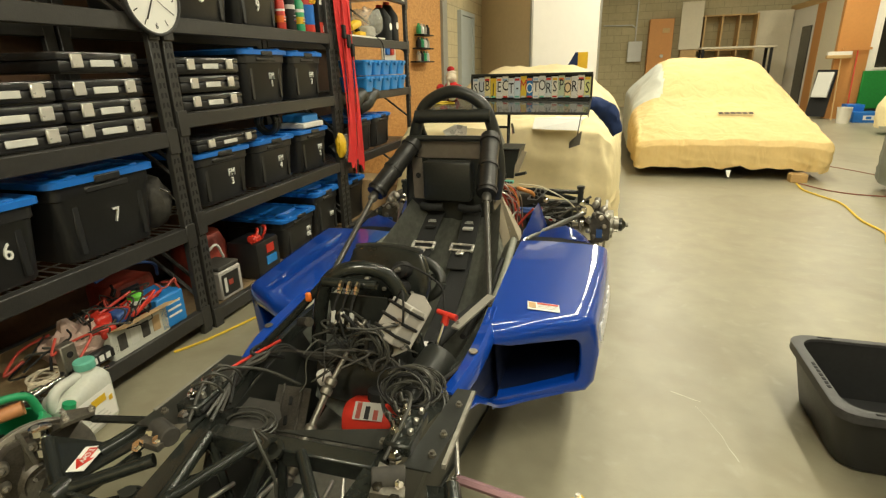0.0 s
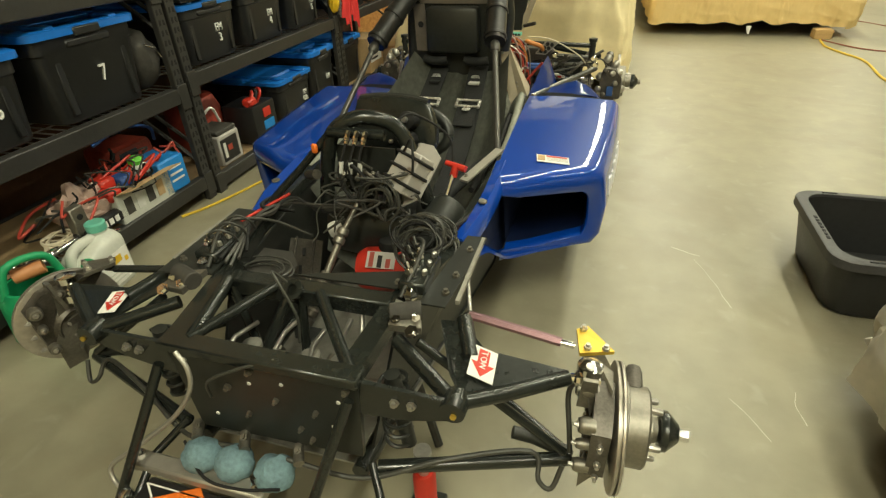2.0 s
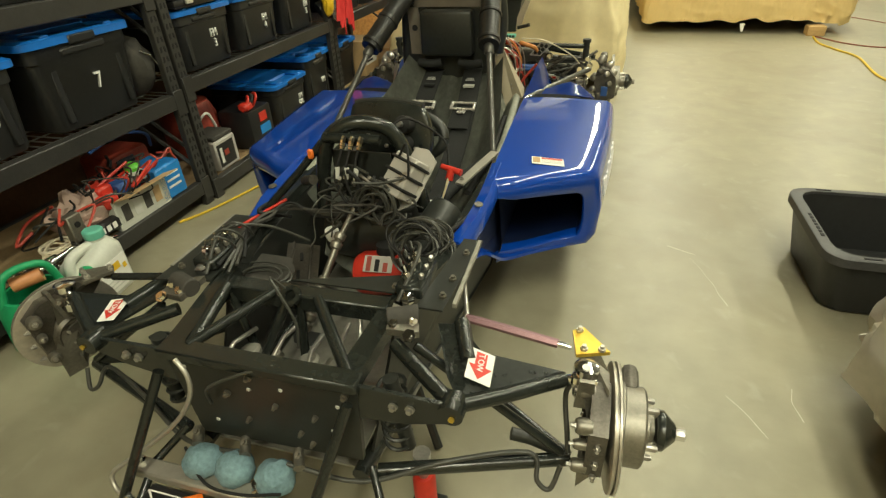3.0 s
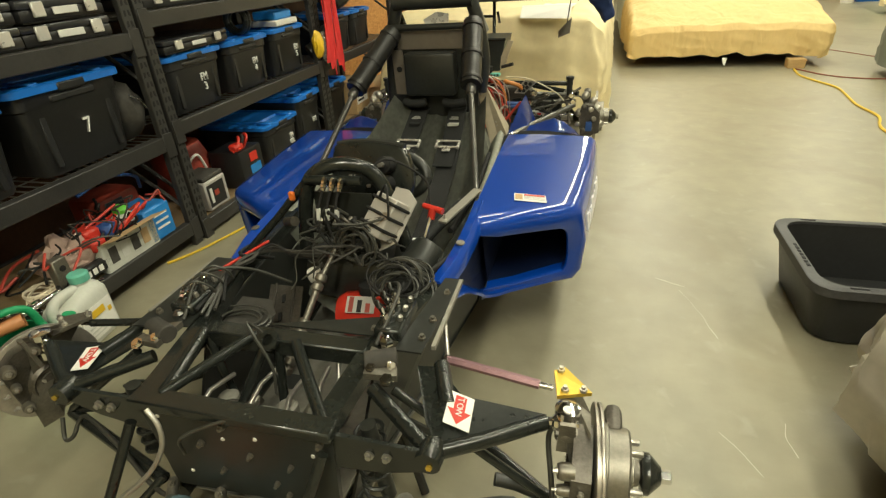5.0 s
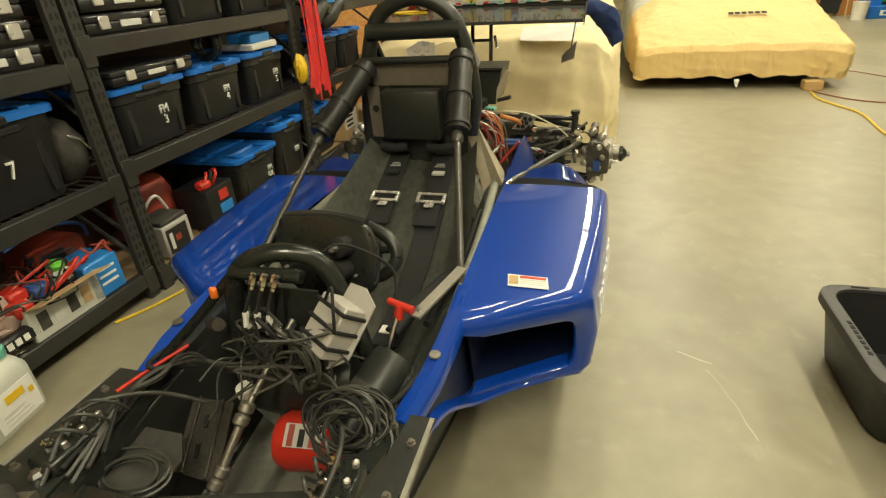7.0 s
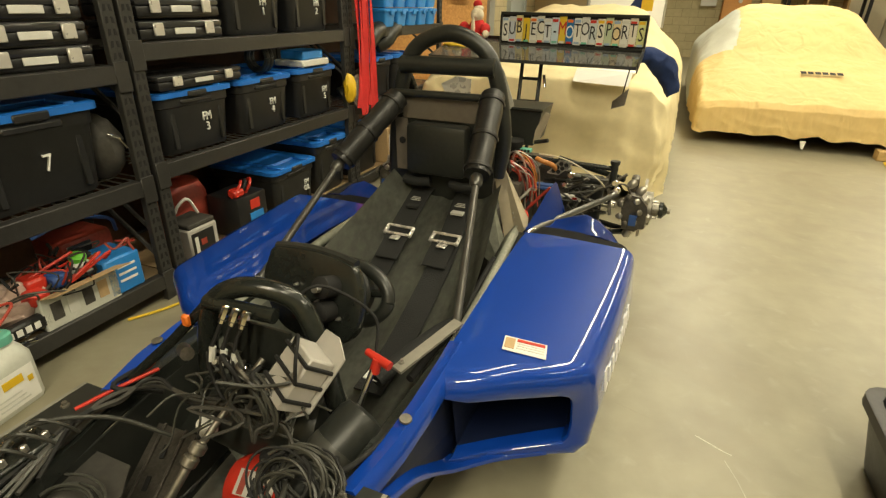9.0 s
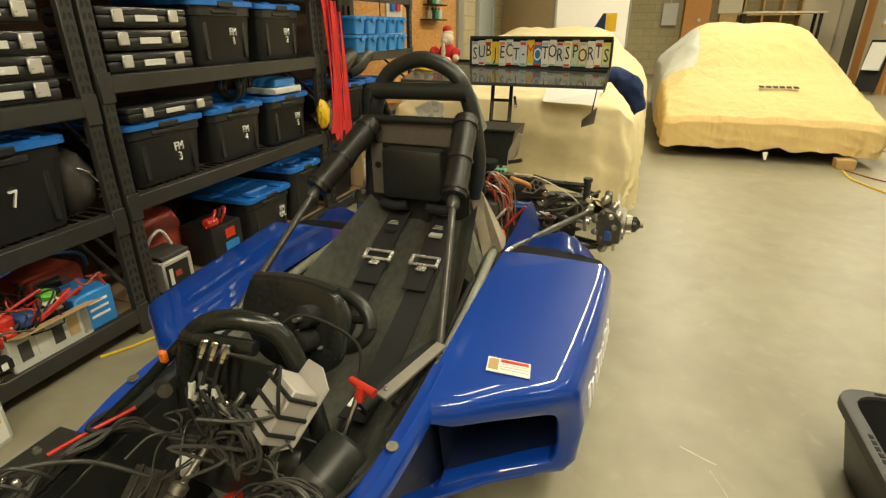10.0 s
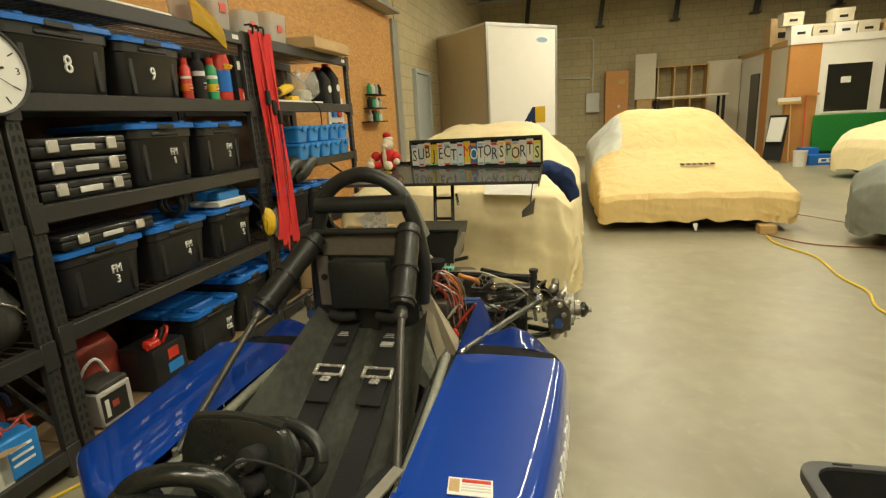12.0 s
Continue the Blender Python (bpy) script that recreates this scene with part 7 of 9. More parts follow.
for i in range(3):
    rod("braided_hose", [(-0.02 + i * 0.035, 0.43, 0.66), (0.0 + i * 0.03, 0.40, 0.685 - 0.01 * i), (0.035 + i * 0.022, 0.395, 0.65), (0.03 + i * 0.02, 0.39, 0.60), (-0.02 + i * 0.02, 0.385, 0.575)], 0.0045, ("slot", "castdark", "slot")[i], 6)
cp("white_cap", L([(0.018, 0), (0.02, 0.012), (0.016, 0.03)], (-0.075, 0.40, 0.515), (0, 0.1, -1), 14), "paper", "white plug")

# grey electronics box on its tilted plate
ebm = pose(0.140, 0.452, 0.650, 50, 6, -30) @ Matrix.Scale(0.72, 4)
eb = cp("backing_plate", P([ebm @ Vector(p) for p in ((-0.055, 0.105, 0), (0.0, 0.115, 0), (0.055, 0.09, 0), (0.06, -0.06, 0), (0.01, -0.115, 0), (-0.03, -0.10, 0), (-0.06, 0.0, 0))], ebm.to_3x3() @ Vector((0, 0, -1)), 0.003), "boxgrey", "pale grey control box strapped to a plate", smooth=False)
cp("box", B(-0.055, 0.045, -0.075, 0.065, 0.001, 0.075, bevel=0.004, m=ebm), "boxgrey", "", eb)
for yy in (-0.045, 0.0, 0.045):
    cp("cable_tie", T([ebm @ Vector(p) for p in ((-0.058, yy, 0.0), (-0.058, yy, 0.078), (0.048, yy, 0.078), (0.048, yy, 0.0))], 0.004, 6), "slot", "", eb)
cp("lock", L([(0.010, 0), (0.010, 0.004)], ebm @ Vector((0.03, 0.0, 0.076)), ebm.to_3x3() @ Vector((0, 0, 1)), 10), "steel", "", eb)
rod("loop_wire", [ebm @ Vector(p) for p in ((-0.03, 0.05, 0.08), (0.0, 0.09, 0.11), (0.04, 0.05, 0.11), (0.05, 0.0, 0.08))], 0.003, "slot", 6, "", eb)

# loose wiring loom
random.seed(11)
for i in range(26):
    a = random.uniform(0, 6.28)
    c = Vector((0.20, 0.315, 0.555)) + Vector((random.uniform(-0.02, 0.02), random.uniform(-0.02, 0.02), random.uniform(-0.02, 0.02)))
    ra, rb = random.uniform(0.04, 0.07), random.uniform(0.035, 0.06)
    tz = random.uniform(-0.3, 0.3)
    up = random.uniform(0.5, 1.0)
    rod("coiled_wire", [c + Vector((ra * math.cos(a + t), rb * math.sin(a + t) * (1.1 - up * 0.7), tz * ra * math.cos(t) + rb * up * math.sin(a + t))) for t in np.linspace(0, random.uniform(4.5, 6.6), 14)], random.choice((0.002, 0.0026, 0.0032)), random.choice(("wirem", "wirem", "slot")), 2, n=5)
for i in range(22):
    c = Vector((random.uniform(-0.06, 0.07), random.uniform(0.38, 0.45), random.uniform(0.58, 0.66)))
    pts = [c]
    for k in range(4):
        pts.append(pts[-1] + Vector((random.uniform(-0.06, 0.07), random.uniform(-0.05, 0.03), random.uniform(-0.045, 0.035))))
    rod("loose_wire", pts, random.choice((0.002, 0.0025, 0.0032)), random.choice(("wirem", "wirem", "dusty", "wirem")), 5, n=5)
for i in range(10):
    c = Vector((0.045, 0.395, 0.63))
    a0 = random.uniform(0, 6.28)
    r0 = random.uniform(0.03, 0.055)
    rod("coiled_wire", [c + Vector((r0 * math.cos(a0 + t) + 0.02, -0.02 * math.sin(t), r0 * math.sin(a0 + t) - 0.02)) for t in np.linspace(0, 6, 13)], 0.003, "wirem", 2, n=5)
for i in range(9):
    o = Vector((random.uniform(-0.02, 0.02), 0, random.uniform(-0.012, 0.015)))
    rod("loom_wire", [Vector((0.0, 0.42, 0.56)) + o, Vector((-0.10, 0.40, 0.56)) + o, Vector((-0.19, 0.40, 0.575)) - o, Vector((-0.215, 0.34, 0.568)) + o, Vector((-0.225, 0.27, 0.575)) - o * 0.5, Vector((-0.21 + 0.02 * (i % 3), 0.19 - 0.01 * i, 0.565))], random.choice((0.003, 0.004, 0.005)), random.choice(("wirem", "dusty", "slot")), 6, n=5)
for i in range(5):
    c = Vector((-0.148 + 0.008 * (i % 3), 0.175 + 0.006 * (i % 2), 0.508 + 0.003 * i))
    ra = 0.04 + 0.006 * (i % 4)
    rod("coiled_hose", [c + Vector((ra * 1.2 * math.cos(t), ra * 0.8 * math.sin(t), 0)) for t in np.linspace(i, i + 5.6, 15)], 0.0026, "wirem", 2, n=5)
rod("red_wire", [(-0.21, 0.43, 0.575), (-0.255, 0.36, 0.56), (-0.275, 0.30, 0.556)], 0.004, "red", 5)
for s in (-1, 1):
    rod("feed_wire", [(s * 0.12, 0.36, 0.5), (s * 0.19, 0.30, 0.57), (s * 0.235, 0.2, 0.61), (s * 0.22, 0.1, 0.56)], 0.004, "wirem", 5)
    rod("feed_wire", [(s * 0.2, 0.42, 0.53), (s * 0.25, 0.36, 0.57), (s * 0.27, 0.45, 0.555), (s * 0.28, 0.6, 0.53)], 0.005, "slot", 5)
rod("arched_cable", [(0.05, 0.52, 0.74), (0.10, 0.56, 0.765), (0.18, 0.6, 0.70), (0.20, 0.57, 0.64)], 0.003, "slot", 7)

# dash panel and steering wheel
dm = pose(0.015, 0.64, 0.69, 70, 0, -4)
DASH = [(-0.115, 0.055), (-0.10, 0.078), (0.0, 0.088), (0.085, 0.080), (0.11, 0.06), (0.128, 0.01), (0.125, -0.05), (0.09, -0.085), (0.03, -0.095), (-0.05, -0.085), (-0.10, -0.04), (-0.122, 0.01)]
dring = spline([(x, y, 0) for x, y in DASH + DASH[:1]], 5)[:-1]
bm = bmesh.new()
loft(bm, [[dm @ (Vector(p) * k + Vector((0, 0, h))) for p in dring] for k, h in ((0.97, -0.012), (1, -0.004), (1, 0.008), (0.97, 0.016), (0.90, 0.019))])
dp = cp("dash_panel", bm, "black", "glossy black instrument panel with rounded ends")
cp("brow", T([dm @ Vector((x, 0.075 + 0.012 * (1 - (x / 0.11) ** 2), 0.0)) for x in np.linspace(-0.105, 0.095, 12)], 0.011, 8), "satin", "", dp)
for i in range(7):
    p = dm @ Vector((-0.08 + 0.028 * i, -0.03 + 0.022 * (i % 3), 0.021))
    bolt(p, dm.to_3x3() @ Vector((0, 0, 1)), 0.004 + 0.002 * (i % 2), "steel", dp)
for i in range(2):
    cp("gauge_back", L([(0.022, 0), (0.022, 0.04), (0.012, 0.045)], dm @ Vector((0.06, -0.02 + 0.05 * i, 0.02)), dm.to_3x3() @ Vector((0, 0, 1)), 16), "slot", "", dp)
    cp("gauge_nut", L([(0.008, 0), (0.008, 0.014)], dm @ Vector((0.06, -0.02 + 0.05 * i, 0.065)), dm.to_3x3() @ Vector((0, 0, 1)), 6), "steel", "", dp)
wm = pose(0.05, 0.725, 0.655, 66, 0, -4)
sw = cp("steering_wheel", T([wm @ Vector((0.098 * math.cos(a), 0.062 * math.sin(a), 0)) for a in np.linspace(0, 6.283, 37)], 0.015, 10), "satin", "black suede steering wheel")
for a in (0.3, 2.84, 4.71):
    cp("spoke", T([wm @ Vector((0, 0, 0.01)), wm @ Vector((0.095 * math.cos(a), 0.058 * math.sin(a), 0))], 0.009, 8), "black", "", sw)
cp("boss", L([(0.03, 0), (0.03, 0.05), (0.02, 0.08)], wm @ Vector((0, 0, 0)), wm.to_3x3() @ Vector((0, 0, 1)), 16), "black", "", sw)

cp("wheel_pad", L([(0.058, -0.004), (0.06, 0.02), (0.045, 0.04)], wm @ Vector((0, 0, -0.005)), wm.to_3x3() @ Vector((0, 0, 1)), 24), "satin", "", sw)

# seat
bm = bmesh.new()
rows = []
for v_ in np.linspace(0, 1, 34):
    y = 1.40 - 0.80 * v_
    z = 0.655 - 0.30 * v_ ** 1.05 - 0.06 * math.sin(v_ * math.pi)
    hw = 0.185 + 0.065 * math.sin(min(1, v_ * 1.25) * math.pi * 0.5)
    row = []
    for u in np.linspace(-1, 1, 33):
        side = max(0, abs(u) - 0.62) / 0.38
        x = 0.005 + u * hw + 0.01
        zz = z + 0.16 * side ** 1.5 * (0.45 + 0.55 * v_) - 0.012 * math.cos(u * 4)
        zz += 0.008 * noise.noise(Vector((u * 3, v_ * 4, 2))) + 0.005 * math.exp(-((abs(u) - 0.12) * 12) ** 2)
        row.append(Vector((x, y - 0.03 * side, zz)))
    rows.append(row)
loft(bm, rows, closed=False)
bmesh.ops.solidify(bm, geom=bm.faces[:], thickness=0.02)
seat = cp("seat", bm, "seat", "dark grey moulded bead seat dusted with wear")
for s, x0 in ((-1, -0.075), (1, 0.08)):
    bm = bmesh.new()
    rings = []
    for v_ in np.linspace(-0.02, 0.86, 26):
        y = 1.40 - 0.80 * v_
        z = 0.655 - 0.30 * max(0, v_) ** 1.05 - 0.06 * math.sin(max(0, v_) * math.pi) + 0.02 + 0.004 * math.sin(v_ * 14 + s)
        x = x0 + s * 0.012 * math.sin(v_ * 3)
        w = 0.036
        rings.append([Vector((x - w, y, z)), Vector((x + w, y, z)), Vector((x + w, y, z + 0.004)), Vector((x - w, y, z + 0.004))])
    loft(bm, rings)
    strap = cp("shoulder_strap", bm, "web", "black webbing shoulder strap", seat)
    by, bz = 1.215, 0.578
    for yy, zz, r_ in ((by + 0.012, bz + 0.018, 0.005), (by - 0.018, bz + 0.005, 0.005)):
        cp("buckle_bar", T([(x0 - 0.044, yy, zz + 0.003), (x0 + 0.044, yy, zz + 0.003)], 0.0045, 8), "latch", "chrome strap adjuster", seat)
    for xx in (-0.042, 0.042):
        cp("buckle_side", T([(x0 + xx, by + 0.014, bz + 0.020), (x0 + xx, by - 0.020, bz + 0.005)], 0.006, 8), "latch", "", seat)
    cp("buckle_tab", B(x0 - 0.015, x0 + 0.015, by - 0.045, by - 0.02, bz - 0.002, bz + 0.004, bevel=0.002), "latch", "", seat)
    cp("strap_patch", B(x0 - 0.02, x0 + 0.02, 1.30, 1.325, 0.634, 0.641, m=pose(0, 0, 0)), "label_grey" if s > 0 else "web", "small strap patch", seat, smooth=False)
    for k in range(3):
        cp("print_bar", B(x0 - 0.018 + 0.002 * k, x0 + 0.018 - 0.003 * k, 1.330 + 0.008 * k, 1.333 + 0.008 * k, 0.652 + 0.002 * k, 0.6535 + 0.002 * k), "label_grey", "", seat, smooth=False)
    bm = bmesh.new()
    loft(bm, [[Vector((x0 - 0.037, y, z)), Vector((x0 + 0.037, y, z)), Vector((x0 + 0.037, y, z + 0.004)), Vector((x0 - 0.037, y, z + 0.004))] for y, z in ((1.20, 0.575), (1.15, 0.553), (1.13, 0.541), (1.12, 0.536))])
    cp("strap_end", bm, "web", "", seat)
cp("seat_label", B(0.085, 0.13, 0.70, 0.73, 0.447, 0.45, m=None), "paper", "white label on the strap", seat, smooth=False)
rod("lap_strap", [(0.24, 0.90, 0.52), (0.20, 0.86, 0.50), (0.15, 0.78, 0.47), (0.12, 0.70, 0.45)], 0.02, "web", 5, "", seat)
rod("lap_strap", [(-0.20, 0.90, 0.52), (-0.15, 0.84, 0.49), (-0.10, 0.76, 0.46)], 0.02, "web", 5, "", seat)

# roll hoop, head rest and padded braces
rh = rod("roll_hoop", [(-0.20, 1.44, 0.60), (-0.185, 1.43, 0.86), (-0.155, 1.42, 1.02), (-0.105, 1.42, 1.115), (0.0, 1.42, 1.155), (0.105, 1.42, 1.115), (0.155, 1.42, 1.02), (0.182, 1.43, 0.86), (0.165, 1.44, 0.735)], 0.024, "satin", 8, "black steel roll hoop", n=14)
rod("hoop_bar", [(-0.15, 1.40, 1.063), (0.15, 1.40, 1.067)], 0.026, "satin", parent=rh)
rod("hoop_bar", [(-0.17, 1.395, 0.978), (0.17, 1.395, 0.98)], 0.012, "satin", parent=rh)
for s in (-1, 1):
    cp("rear_stay", T([(s * 0.15, 1.44, 1.03), (s * 0.135, 1.56, 0.86), (s * 0.13, 1.70, 0.68)], 0.015, 10), "black", "", rh)
cp("stay_plate", P([(0.135, 1.46, 1.09), (0.158, 1.47, 1.05), (0.195, 1.47, 0.955), (0.175, 1.46, 0.93), (0.15, 1.45, 0.99)], (0, 1, 0), 0.004), "alu_dull", "grey sheet gusset on the hoop", rh, smooth=False)
cp("upper_plate", B(-0.15, 0.14, 1.405, 1.412, 0.90, 0.965), "plate", "brown-grey head plate", rh, smooth=False)
cp("head_plate", B(-0.19, 0.16, 1.412, 1.42, 0.56, 0.905), "satin", "", rh, smooth=False)
hr = cp("head_rest", B(-0.115, 0.085, 1.345, 1.41, 0.735, 0.895, bevel=0.014, seg=2), "satin", "black foam head rest block")
cp("side_bracket", P([(-0.175, 1.40, 0.90), (-0.13, 1.395, 0.90), (-0.105, 1.385, 0.735), (-0.165, 1.39, 0.735)], (0, -1, 0), 0.004), "plate", "grey steel bracket", hr, smooth=False)
cp("bracket_hole", L([(0.011, 0), (0.011, 0.003)], (-0.145, 1.388, 0.83), (0, -1, 0), 12), "slot", "", hr)
for x in (-0.085, 0.075):
    rod("strap_roll", [(x - 0.045, 1.372, 0.708), (x, 1.366, 0.703), (x + 0.045, 1.372, 0.708)], 0.016, "web", 4, "rolled shoulder webbing")
for s, q0, q1, q2 in ((-1, (-0.155, 1.38, 0.965), (-0.245, 1.17, 0.80), (-0.275, 0.80, 0.575)), (1, (0.155, 1.38, 0.99), (0.185, 1.17, 0.815), (0.275, 0.79, 0.565))):
    v0, v1, v2 = Vector(q0), Vector(q1), Vector(q2)
    st_ = rod("forward_brace", [v0, v1, v2], 0.010, "gun", label="worn steel forward brace")
    pts = [v0.lerp(v1, t) for t in np.linspace(0.0, 1.0, 14)]
    cp("foam_pad", tube(bmesh.new(), pts, [0.036 + 0.003 * noise.noise(Vector((i * 0.9, s, 0))) for i in range(14)], 14), "vinyl", "shiny black taped foam padding", st_)
    for t in (0.1, 0.55, 0.93):
        p = v0.lerp(v1, t)
        cp("tape_band", L([(0.039, -0.006), (0.0405, 0), (0.039, 0.006)], p, v1 - v0, 14), "vinyl", "", st_)
    cp("clevis", L([(0.014, 0), (0.018, 0.01), (0.018, 0.03), (0.012, 0.04)], v1, v2 - v1, 10), "gun", "", st_)
    bolt(v2, (s, 0, 0.3), 0.012, "steel", st_)

# cockpit sides
for s in (-1, 1):
    cols = []
    for y in np.linspace(0.72, 1.43, 12):
        f = (y - 0.72) / 0.71
        top = 0.548 + 0.035 * f
        xo = 0.279 - 0.03 * f ** 3
        cols.append([Vector((s * x, y, z + 0.004 * noise.noise(Vector((y * 7, x * 9, s))))) for x, z in ((xo, top), (xo - 0.012, top - 0.006), (xo - 0.04, top - 0.045), (xo - 0.065, top - 0.10), (xo - 0.08, top - 0.18))])
    bm = bmesh.new()
    loft(bm, cols, closed=False)
    bmesh.ops.solidify(bm, geom=bm.faces[:], thickness=0.004)
    cp("cockpit_side", bm, "sideliner", "dusty grey-green cockpit liner")
    cp("sill_rail", T([(s * 0.282, 0.66, 0.540), (s * 0.277, 1.0, 0.565), (s * 0.255, 1.36, 0.585)], 0.014, 12, 4), "sideliner", "worn dusty sill tube")
cp("alloy_bracket", P([(0.20, 0.63, 0.56), (0.225, 0.62, 0.56), (0.29, 0.80, 0.585), (0.265, 0.81, 0.585)], (0, 0, 1), 0.006), "alu", "pale alloy shifter bracket", smooth=False)
bolt((0.215, 0.645, 0.566), (0, 0, 1), 0.006)
rod("shift_linkage", [(0.225, 0.66, 0.52), (0.245, 0.9, 0.53), (0.24, 1.2, 0.56)], 0.009, "slot")
cp("rear_panel", P([(0.140, 1.495, 0.718), (0.170, 1.50, 0.747), (0.264, 1.50, 0.583), (0.272, 1.46, 0.53), (0.215, 1.46, 0.44), (0.205, 1.485, 0.47)], (0.3, 0.95, 0), 0.004), "beigepanel", "tan alloy firewall panel", smooth=False)
for p in ((0.155, 1.495, 0.712), (0.222, 1.494, 0.585), (0.217, 1.494, 0.60)):
    bolt(p, (-0.2, -0.95, 0), 0.005)
cp("seat_bulkhead", P([(0.03, 1.455, 0.74), (0.118, 1.46, 0.73), (0.137, 1.46, 0.685), (0.225, 1.42, 0.47), (0.235, 1.36, 0.42), (0.10, 1.40, 0.50)], (0.2, 0.9, 0), 0.004), "sideliner", "dusty grey bulkhead beside the seat", smooth=False)
for p in ((0.132, 1.456, 0.668), (0.168, 1.44, 0.585), (0.20, 1.425, 0.51)):
    bolt(p, (-0.2, -0.95, 0), 0.004)
# bright sheet placed on the hoop; the stay is added to carry it
cp("foil_sheet", P([(-0.10, 1.60, 0.984), (-0.046, 1.61, 1.012), (0.005, 1.61, 1.003), (0.006, 1.60, 0.95), (-0.075, 1.59, 0.945)], (0, 1, 0), 0.003), "latch", "bright folded sheet placed behind the hoop", rh, smooth=False)
cp("foil_backing", B(-0.15, 0.03, 1.60, 1.63, 0.86, 0.955, bevel=0.004), "card", "brown board behind the hoop", rh)
rod("backing_stay", [(-0.06, 1.615, 0.87), (-0.06, 1.62, 0.55)], 0.01, "satin", parent=rh)

# ---- side pods ----
def pod(s):
    root = cp("side_pod", B(s * 0.285 - 0.004, s * 0.285 + 0.004, 0.80, 1.40, 0.30, 0.55), "blue", "glossy blue fibreglass side pod")

    def sec(y):
        f = min(1, max(0, (y - 0.66) / 0.8))
        xin = 0.292 - 0.012 * f
        xo = 0.572 + 0.052 * math.sin(min(1, f * 1.1) * math.pi / 2)
        zi, zo = 0.582 + 0.014 * f - 0.030 * f ** 4, 0.562 + 0.010 * f
        zb = 0.288 - 0.02 * f
        e = 0.045 - 0.018 * f ** 2
        pts = [(xin, zi), (xin + 0.08, zi * 0.7 + zo * 0.3 + 0.005), (xin + 0.16, zi * 0.4 + zo * 0.6 + 0.005), (xo - e * 1.25, zo + 0.001)]
        pts += [(xo - e * 0.75, zo - 0.004), (xo - e * 0.38, zo - 0.015), (xo - e * 0.12, zo - 0.034), (xo, zo - 0.065), (xo + 0.010, (zo + zb) / 2), (xo + 0.002, zb + 0.04), (xo - 0.02, zb + 0.006), (xo - 0.08, zb), (xin + 0.08, zb), (xin + 0.02, zb)]
        return pts

    # edge of the intake mouth: it runs back towards the outside, under a rolled brow
    mouth = [(0.312, 0.610, 0.538), (0.361, 0.628, 0.530), (0.432, 0.682, 0.519), (0.506, 0.738, 0.506), (0.527, 0.757, 0.500), (0.540, 0.772, 0.490), (0.547, 0.785, 0.474), (0.550, 0.796, 0.452),
             (0.553, 0.815, 0.385), (0.550, 0.815, 0.345), (0.540, 0.810, 0.326), (0.49, 0.785, 0.318), (0.385, 0.722, 0.310), (0.318, 0.645, 0.335)]
    run = [0.055] * 4 + [0.055, 0.055, 0.05, 0.04, 0.035, 0.035, 0.035, 0.03, 0.03, 0.03]
    edge = [Vector(p) for p in mouth]
    start = []
    for p, d, (x, z) in zip(edge, run, [sec(p.y + d)[k] for k, (p, d) in enumerate(zip(edge, run))]):
        start.append(Vector((x, p.y + d, z)))
    rings = []
    for a in np.linspace(0, math.pi / 2, 8):
        rings.append([p + Vector((q.x - p.x, 0, q.z - p.z)) * math.sin(a) ** 0.8 + Vector((0, (q.y - p.y) * (1 - math.cos(a) ** 0.8), 0)) for p, q in zip(edge, start)])
    for v in (0.12, 0.26, 0.44, 0.62, 0.80, 0.92, 0.975, 1.0):
        ring = []
        for k, q in enumerate(start):
            y = q.y + (1.405 - q.y) * v
            x, z = sec(y)[k]
            ring.append(Vector((x, y, z)))
        rings.append(ring)
    inside = Vector((0.42, 0, 0.40))

    def inset(d, back):
        out = []
        for p in edge:
            w = Vector((inside.x - p.x, 0, inside.z - p.z)).normalized() * d
            out.append(p + w + Vector((0, back, 0)))
        return out
    flip = lambda rr_: [[Vector((s * p.x, p.y, p.z)) for p in r] for r in rr_]
    bm = bmesh.new()
    loft(bm, flip([inset(0.006, 0.05), inset(0.008, 0.018), inset(0.005, 0.004), *rings]), closed=False, cap=False)
    part("skin", bm, M["blue"], root)
    # duct behind the lip, its inner shade put into a darkened blue
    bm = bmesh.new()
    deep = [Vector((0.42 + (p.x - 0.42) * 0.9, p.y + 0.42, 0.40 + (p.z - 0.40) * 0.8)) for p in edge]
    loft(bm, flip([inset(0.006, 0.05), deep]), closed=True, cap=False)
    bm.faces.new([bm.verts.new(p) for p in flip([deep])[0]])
    part("duct", bm, M["duct_shade"], root, "blue radiator duct coloured near black for its shade")
    # inner front wing along the frame
    bm = bmesh.new()
    strip = [(0.345, 0.272, 0.552), (0.45, 0.293, 0.564), (0.55, 0.30, 0.572), (0.66, 0.302, 0.580), (0.74, 0.30, 0.583)]
    rings = [[Vector((s * (x - 0.018), y, z - 0.002)), Vector((s * (x + 0.006), y, z + 0.003)), Vector((s * (x + 0.016), y, z - 0.006)), Vector((s * (x + 0.021), y, z - 0.022)), Vector((s * (x + 0.022), y, z - 0.036)), Vector((s * (x + 0.014), y, z - 0.036)), Vector((s * (x + 0.012), y, z - 0.03)), Vector((s * (x - 0.018), y, z - 0.012))] for i, (y, x, z) in enumerate(strip)]
    loft(bm, rings)
    part("front_flange", bm, M["blue"], root, "blue flange over the frame rail")
    # lower lip, rising forward to meet the flange, and the wall behind it
    bm = bmesh.new()
    arc = spline([(0.50, 0.795, 0.300), (0.40, 0.735, 0.296), (0.332, 0.655, 0.315), (0.310, 0.575, 0.375), (0.304, 0.49, 0.438), (0.302, 0.40, 0.485), (0.300, 0.35, 0.515)], 6)
